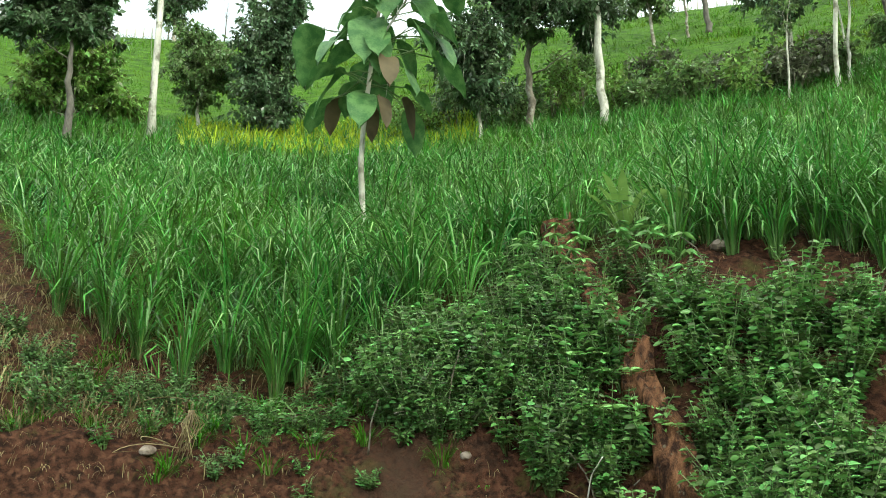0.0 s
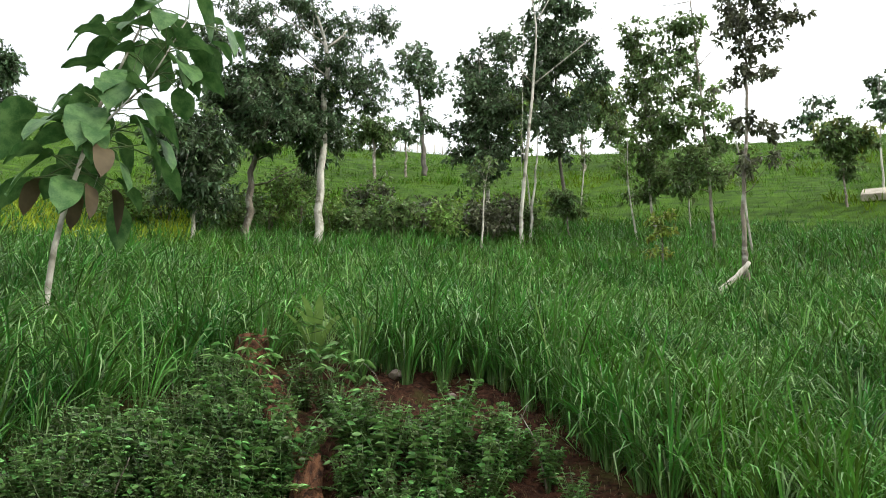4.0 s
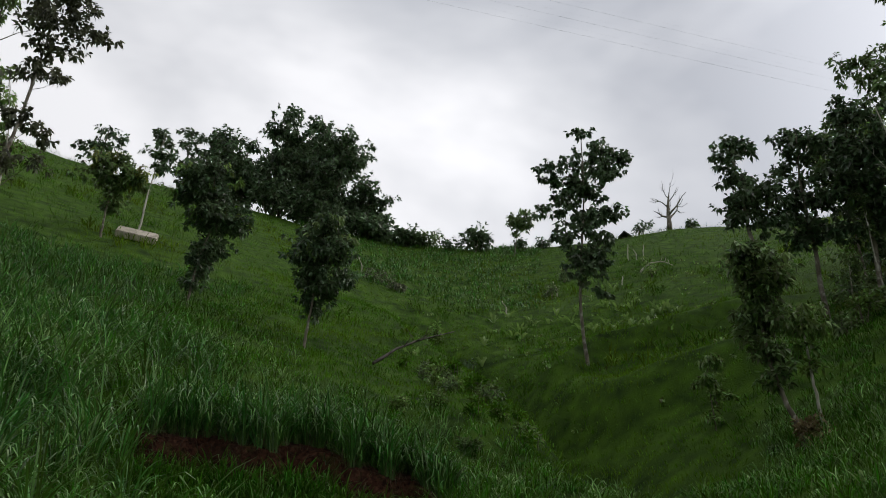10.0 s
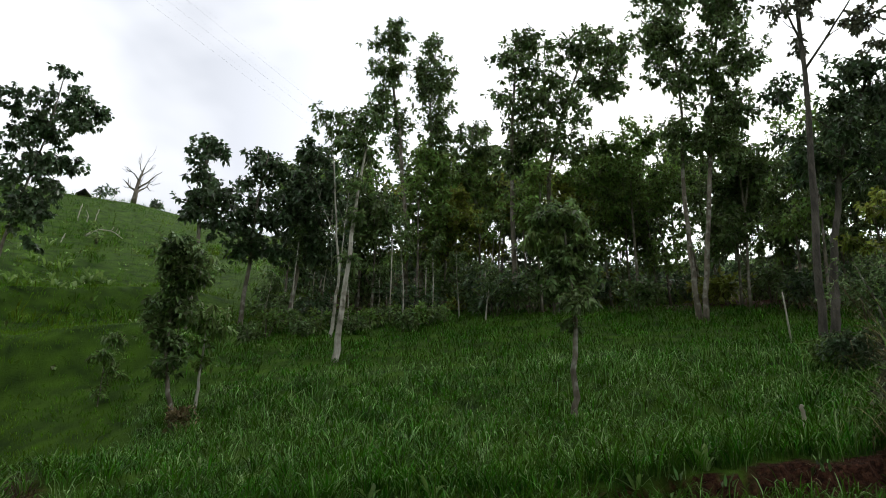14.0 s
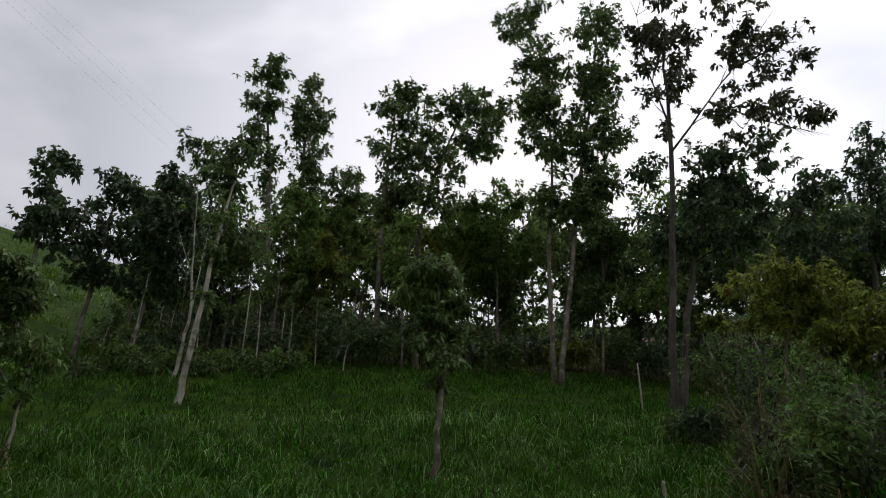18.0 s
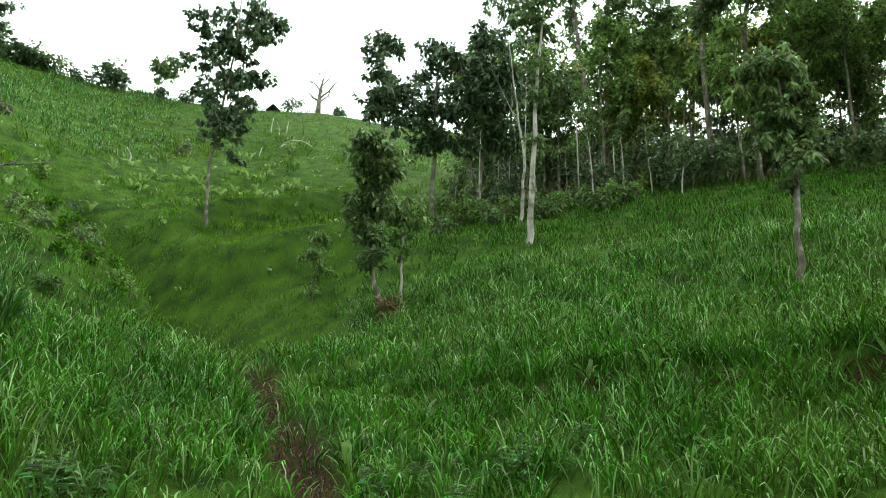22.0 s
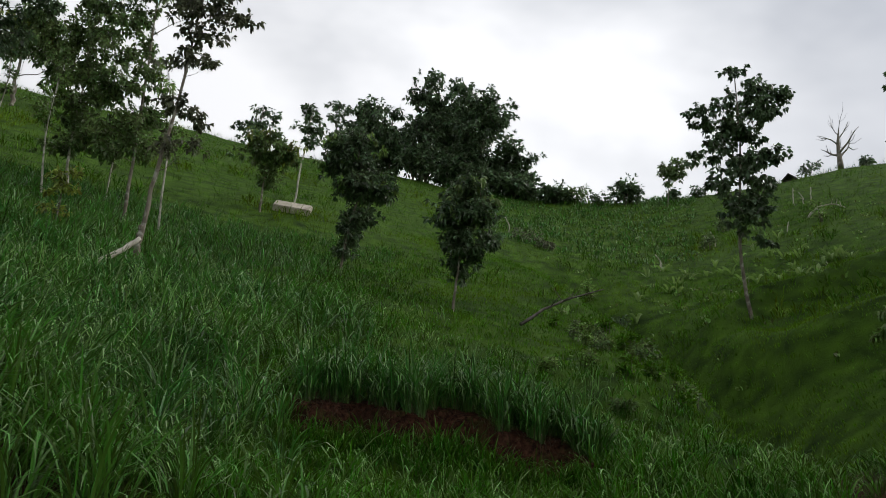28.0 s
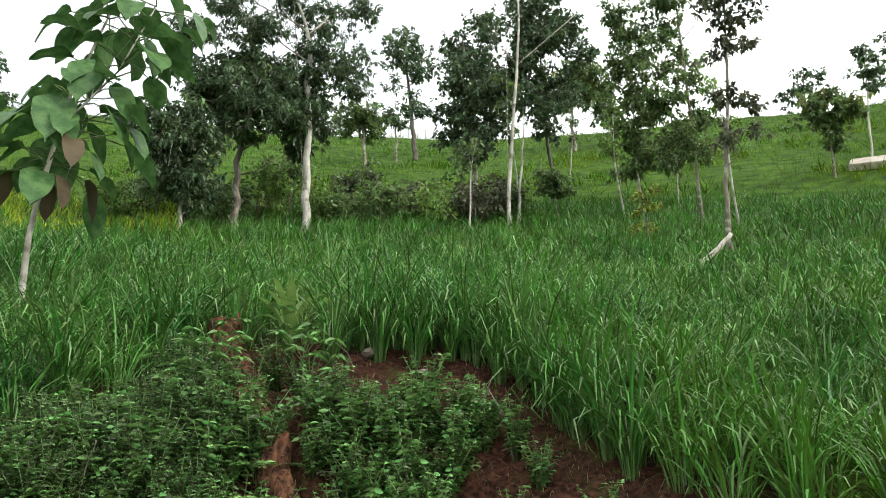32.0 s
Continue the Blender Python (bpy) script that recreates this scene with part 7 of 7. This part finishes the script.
# ---- dead wood, stones and small man-made things ----
def stick(name, label, pts, r0, r1, mat, category="branch", twigs=0, seed=1):
    rng = np.random.default_rng(seed)
    p = np.array(pts, float)
    root = empty(name, tuple(p[0]))
    q = p - p[0]
    s = np.linspace(0, 1, 9)
    path = np.stack([np.interp(s, np.linspace(0, 1, len(q)), q[:, k]) for k in range(3)], -1) + rng.normal(0, r0 * 0.25, (9, 3))
    piece("branch_stem", *tube(path, np.linspace(r0, r1, 9), 8, 0.1, rng), mat, root)
    for i in range(twigs):
        k = rng.integers(3, 8)
        d = unit(rng.normal(size=3) + [0, 0, 0.4])
        piece("twig", *tube([path[k], path[k] + d * 0.12, path[k] + d * 0.25 + [0, 0, 0.03]], [r1 * 0.8, r1 * 0.6, r1 * 0.3], 5), mat, root)
    return tagged(root, label, category)


def over(x, y, h):
    return (x, y, float(land(x, y)) + h)


stick("fallen_white_log", "bleached white log lying in the grass against a tree", [over(-2.36, 12.6, 0.2), over(-2.08, 12.85, 0.45), over(-1.78, 13.1, 0.72)], 0.05, 0.038, DEADWOOD, "log")
stick("dead_stump", "grey dead stump in the grass", [over(-1.98, 14.1, -0.1), over(-2.0, 14.1, 0.4), over(-1.95, 14.12, 0.75)], 0.06, 0.05, BARK_GREY, "stump")
stick("fallen_bough", "thin dark fallen bough arching over the grass", [(4.31, 11.83, 4.92), (4.66, 12.03, 5.19), (4.99, 12.22, 5.4), (5.48, 12.45, 5.64), (6.24, 12.78, 5.95)], 0.030, 0.010, BARK_DARK, twigs=7, seed=4)
stick("white_stake", "short white stake standing in the grass", [over(9.15, -0.62, -0.1), over(9.15, -0.62, 0.2), over(9.14, -0.61, 0.33)], 0.024, 0.022, CONCRETE, "stake")
for i, (az, r, L) in enumerate(((-44.8, 5.22, 0.3), (-44.3, 5.2, 0.35), (-53, 5.7, 0.5), (-36, 6.6, 0.3), (-27.5, 5.6, 0.5), (-30, 4.9, 0.5), (-58, 5.6, 0.4), (-25, 5.5, 0.6))):
    x, y, z = bank_spot(az, r)
    stick("dry_twig", "thin pale dry twig on the bank", [(x, y, z + 0.02), (x + 0.05 * (-1) ** i, y - 0.02, z + L * 0.5), (x + 0.16 * (-1) ** i, y - 0.05, z + L * 0.85)], 0.006, 0.003, (BARK_GREY, DEADWOOD)[i == 0], "twig", 0, 630 + i)
for i, (az, r, s) in enumerate(((-70.9, 5.72, 0.05), (-34.9, 6.85, 0.075), (-66, 6.1, 0.04), (-74, 5.9, 0.035), (-31, 6.6, 0.04), (-52, 5.5, 0.04))):
    x, y, z = bank_spot(az, r)
    bm = bmesh.new()
    bmesh.ops.create_icosphere(bm, subdivisions=2, radius=s)
    for w in bm.verts:
        w.co *= 1 + 0.25 * noise.noise(w.co * 18 + Vector((i, 0, 0)))
        w.co.z *= 0.65
    me = bpy.data.meshes.new("stone")
    bm.to_mesh(me)
    bm.free()
    me.materials.append(STONE)
    ob = new("stone", me)
    ob.location = (x, y, z + s * 0.35)
    tagged(ob, "small reddish-grey stone on the soil", "stone", "stones")
x, y, z = bank_spot(-68.4, 5.75)
rng = np.random.default_rng(3)
bits = [tube([(rng.normal(0, 0.02), 0, 0.10), (rng.normal(0, 0.035), rng.normal(0, 0.03), 0.02), (rng.normal(0, 0.06), -0.06 + rng.normal(0, 0.03), rng.uniform(-0.24, -0.12))], [0.0032, 0.003, 0.0015], 4) for i in range(22)]
tagged(piece("hanging_roots", *join(bits), GRASS_DRY, None, at=(x, y + -0.02, z + 0.12)), "bunch of pale dry roots hanging from the bank", "roots", kind="stuff")
field("dry_litter", "dry grass litter on the upper edge of the bank", GRASS_DRY, -88, -55, 5.9, 8.2, 44, 10, 0.26, 0.006, 0.12, 4, 41, keep=lambda x, y, g: bare(x, y) > 0.25, droop=2.3, on_soil=True)
field("soil_litter", "straw, dead leaves and rootlets on the bare red soil", GRASS_DRY, -84, -15, 4.9, 7.2, 80, 4, 0.13, 0.0045, 0.14, 3, 44, keep=lambda x, y, g: (bare(x, y) > 0.5) & (np.sin(x * 2.3) * np.sin(y * 3.1 + x) > -0.35), droop=2.6, on_soil=True)
field("soil_seedlings", "sparse seedlings and moss on the bare red soil", GRASS_MID, -86, -15, 4.6, 7.2, 60, 7, 0.06, 0.006, 0.06, 2, 45, keep=lambda x, y, g: (bare(x, y) > 0.5) & (np.sin(x * 3.3 + 1) * np.sin(y * 2.9) > -0.1), droop=1.8, on_soil=True)
field("yellow_grass", "yellow-green grass behind the trees, its sunlit brightness put into the colour", GRASS_YELLOW, -70, -49, 18.5, 25.5, 12, 9, 0.58, 0.03, 0.12, 3, 42)
field("path_litter", "dry straw trodden into the footpath", LEAF_DRY, 35, 52, 3.6, 11.0, 190, 6, 0.15, 0.008, 0.10, 2, 43, keep=lambda x, y, g: bare(x, y) > 0.35, droop=2.0, on_soil=True)
# dense dark litter paints in the shade under the overhang, besides the real litter
field("cut_litter", "dry stalks and leaves on the bare terrace cut, darkened for overhang shade", LEAF_DRY, 3, 24, 7.9, 8.6, 70, 5, 0.24, 0.007, 0.08, 3, 46, keep=lambda x, y, g: bare(x, y) > 0.2, droop=2.4, on_soil=True)
field("cut_litter", "straw and dead leaves on the bare soil beside the thicket", GRASS_DRY, 82, 100, 6.6, 9.6, 16, 5, 0.13, 0.007, 0.10, 3, 47, keep=lambda x, y, g: bare(x, y) > 0.2, droop=2.4, on_soil=True)
field("cut_seedlings", "sparse weeds on the bare soil beside the thicket", WEED_DARK, 82, 112, 6.6, 9.6, 14, 6, 0.13, 0.03, 0.06, 2, 48, keep=lambda x, y, g: bare(x, y) > 0.2, droop=1.4, on_soil=True)
for i in range(12):
    az, r = radians(-37 + 13 * i / 11), 20.5 + 2.2 * ((i * 5) % 3) / 2
    bush("hedge_shrub", "purplish-brown and green shrub in the hedge" if i % 3 == 1 else "leafy green shrub in the hedge", r * math.sin(az), r * math.cos(az), 1.2 + 0.5 * ((i * 7) % 4) / 3, 2.0, (LEAF_MID, LEAF_PURPLE, LEAF_LIGHT, LEAF_MID)[i % 4], 650 + i, 150, 7, (0.17, 0.08), False, group="hedge")
for i in range(8):
    az, r = radians(-53 + 17 * i / 7), 21.5 + (i % 3)
    bush("hedge_shrub", "leafy green shrub among the trees of the upper field", r * math.sin(az), r * math.cos(az), 1.6 + 0.3 * (i % 3), 2.2, (LEAF_LIGHT, LEAF_MID)[i % 2], 670 + i, 260, 7, (0.15, 0.07), False, group="hedge")
herb = weed_plant("meadow_weed", "slender light green weed standing in the meadow grass", (3.76, 3.08, float(land(3.76, 3.08))), 0.30, 0.28, WEED, 1900, 5, (0.085, 0.022), 0.04)
for i, (x, y) in enumerate(((4.11, 3.03), (3.95, 2.57), (2.4, 4.01), (2.47, 3.78), (3.37, 3.14), (5.02, 2.82), (2.29, 3.95), (4.49, 2.51), (5.25, 1.63), (5.29, 2.53), (1.71, 4.11))):
    copy_thing(herb, pose(x, y, float(land(x, y)), 0, 0, i * 67) @ Matrix.Scale(0.75 + 0.12 * (i % 4), 4))
# pale slab on the slope
bm = bmesh.new()
bmesh.ops.create_cube(bm, size=1)
for w in bm.verts:
    w.co.x, w.co.y, w.co.z = w.co.x * 1.45, w.co.y * 1.0, w.co.z * 0.26
bmesh.ops.bevel(bm, geom=bm.edges[:], offset=0.03, segments=2, affect="EDGES")
me = bpy.data.meshes.new("pale_slab")
bm.to_mesh(me)
bm.free()
me.materials.append(CONCRETE)
slab = new("pale_slab", me)
slab.matrix_world = pose(1.15, 28.9, float(land(1.15, 28.9)) + 0.22, 34, 7, -4)
tagged(slab, "pale weathered concrete slab lying on the grassy slope", "slab")
# hut roof just behind the ridge
hx, hy = 38.3, 46.2
hut = empty("small_hut", (hx, hy, float(land(hx, hy)) - 0.95))
u = right_of(hx, hy)
d = np.array([-u[1], u[0], 0])
for k in (-1, 1):
    a, b = u * 0.55 * k, np.array([0, 0, 0.75])
    corners = [a + [0, 0, 0.6] - d, a + [0, 0, 0.6] + d, [0, 0, 1.12] + d, [0, 0, 1.12] - d]
    v = np.array([*corners, *[c - np.array([0, 0, 0.07]) for c in corners]])
    piece("roof_slope", v, [(0, 1, 2, 3), (7, 6, 5, 4), (0, 4, 5, 1), (1, 5, 6, 2), (2, 6, 7, 3), (3, 7, 4, 0)], ROOFING, hut)
v = np.array([s * u * 0.4 + t * d * 0.6 + [0, 0, z] for z in (-0.3, 0.72) for s, t in ((-1, -1), (1, -1), (1, 1), (-1, 1))])
piece("wall", v, [(0, 1, 2, 3), (4, 7, 6, 5), (0, 4, 5, 1), (1, 5, 6, 2), (2, 6, 7, 3), (3, 7, 4, 0)], BARK_DARK, hut)
tagged(hut, "small hut with dark gable roof behind the skyline", "hut")
for i, (x, y, h) in enumerate(((39.4, 45.2, 1.3), (36.2, 47.4, 0.9), (42.3, 42.8, 0.8), (31.6, 48.3, 0.9), (33.6, 47.6, 0.7), (25.0, 51.5, 1.0), (29.8, 48.5, 1.0))):
    bush("skyline_bush", "small dark bush on the skyline", x, y, h, h * 1.3, LEAF_DARK, 690 + i, 40, 6, (0.3, 0.15), False, group="skyline bushes")


def fence(name, label, a0, a1, r, n, h):
    root = empty(name, (0, 0, 0))
    for i in range(n):
        a = radians(a0 + (a1 - a0) * i / (n - 1))
        x, y = r * math.sin(a), r * math.cos(a)
        z = float(land(x, y))
        piece("post", *tube([(x, y, z - 0.2), (x + 0.02, y, z + h * 0.5), (x, y, z + h * (0.85 + 0.3 * ((i * 7) % 5) / 5))], [0.06, 0.055, 0.05], 6), DEADWOOD, root)
    return tagged(root, label, "fence")


for i, (x, y, h) in enumerate(((29.6, 35.7, 1.1), (30.0, 35.4, 0.8), (30.4, 35.2, 0.9), (22.5, 33.3, 0.9), (22.2, 33.8, 0.6), (12.6, 36.6, 1.0), (25.5, 31.5, 0.5), (17.5, 30.2, 0.8))):
    stick("pale_dead_stalk", "bleached dead stalk standing on the slope", [over(x, y, -0.05), over(x + 0.06, y, h * 0.5), over(x + 0.16 * (-1) ** i, y, h)], 0.035, 0.02, DEADWOOD, "stalk", 1, 1650 + i)
stick("dead_bough", "bleached dead bough lying on the slope", [over(27.6, 32.4, 0.1), over(28.1, 32.2, 0.5), over(28.8, 31.8, 0.45), over(29.3, 31.6, 0.1)], 0.05, 0.025, DEADWOOD, twigs=5, seed=1660)
fence("field_fence", "row of pale wooden posts along the skyline", -79, -70, 59.5, 17, 0.9)
fence("field_fence", "row of thin posts on the upper ridge", -33, -27.5, 58.5, 9, 0.9)


def cable(a0, e0, a1, e1, dist, sag):
    """One wire, given by bearing and rise of its two ends."""
    ends = []
    for a, e in ((a0, e0), (a1, e1)):
        ends.append(np.array([dist * math.sin(radians(a)), dist * math.cos(radians(a)), EYE + dist * math.tan(radians(e))]))
    s = np.linspace(0, 1, 24)[:, None]
    p = ends[0] * (1 - s) + ends[1] * s - np.array([0, 0, 1.0]) * sag * 4 * s * (1 - s)
    tagged(piece("overhead_wire", *tube(p, np.full(24, 0.007), 5), CABLE), "thin overhead power line against the clouds", "power line", "overhead wires")


for k in range(3):
    cable(-58, 24.6 - 0.7 * k, 68, 24.2 - 0.7 * k, 150, 1)
for a in (-58, 68):
    x, y = 150 * math.sin(radians(a)), 150 * math.cos(radians(a))
    z, top = float(land(x, y)), EYE + 150 * math.tan(radians(24.7))
    mast = empty("power_mast", (x, y, z))
    piece("mast", *tube([(0, 0, -1), (0, 0, (top - z) / 2), (0, 0, top - z)], [0.5, 0.35, 0.2], 8), CABLE, mast)
    tagged(mast, "grey mast that carries the overhead wires", "mast")
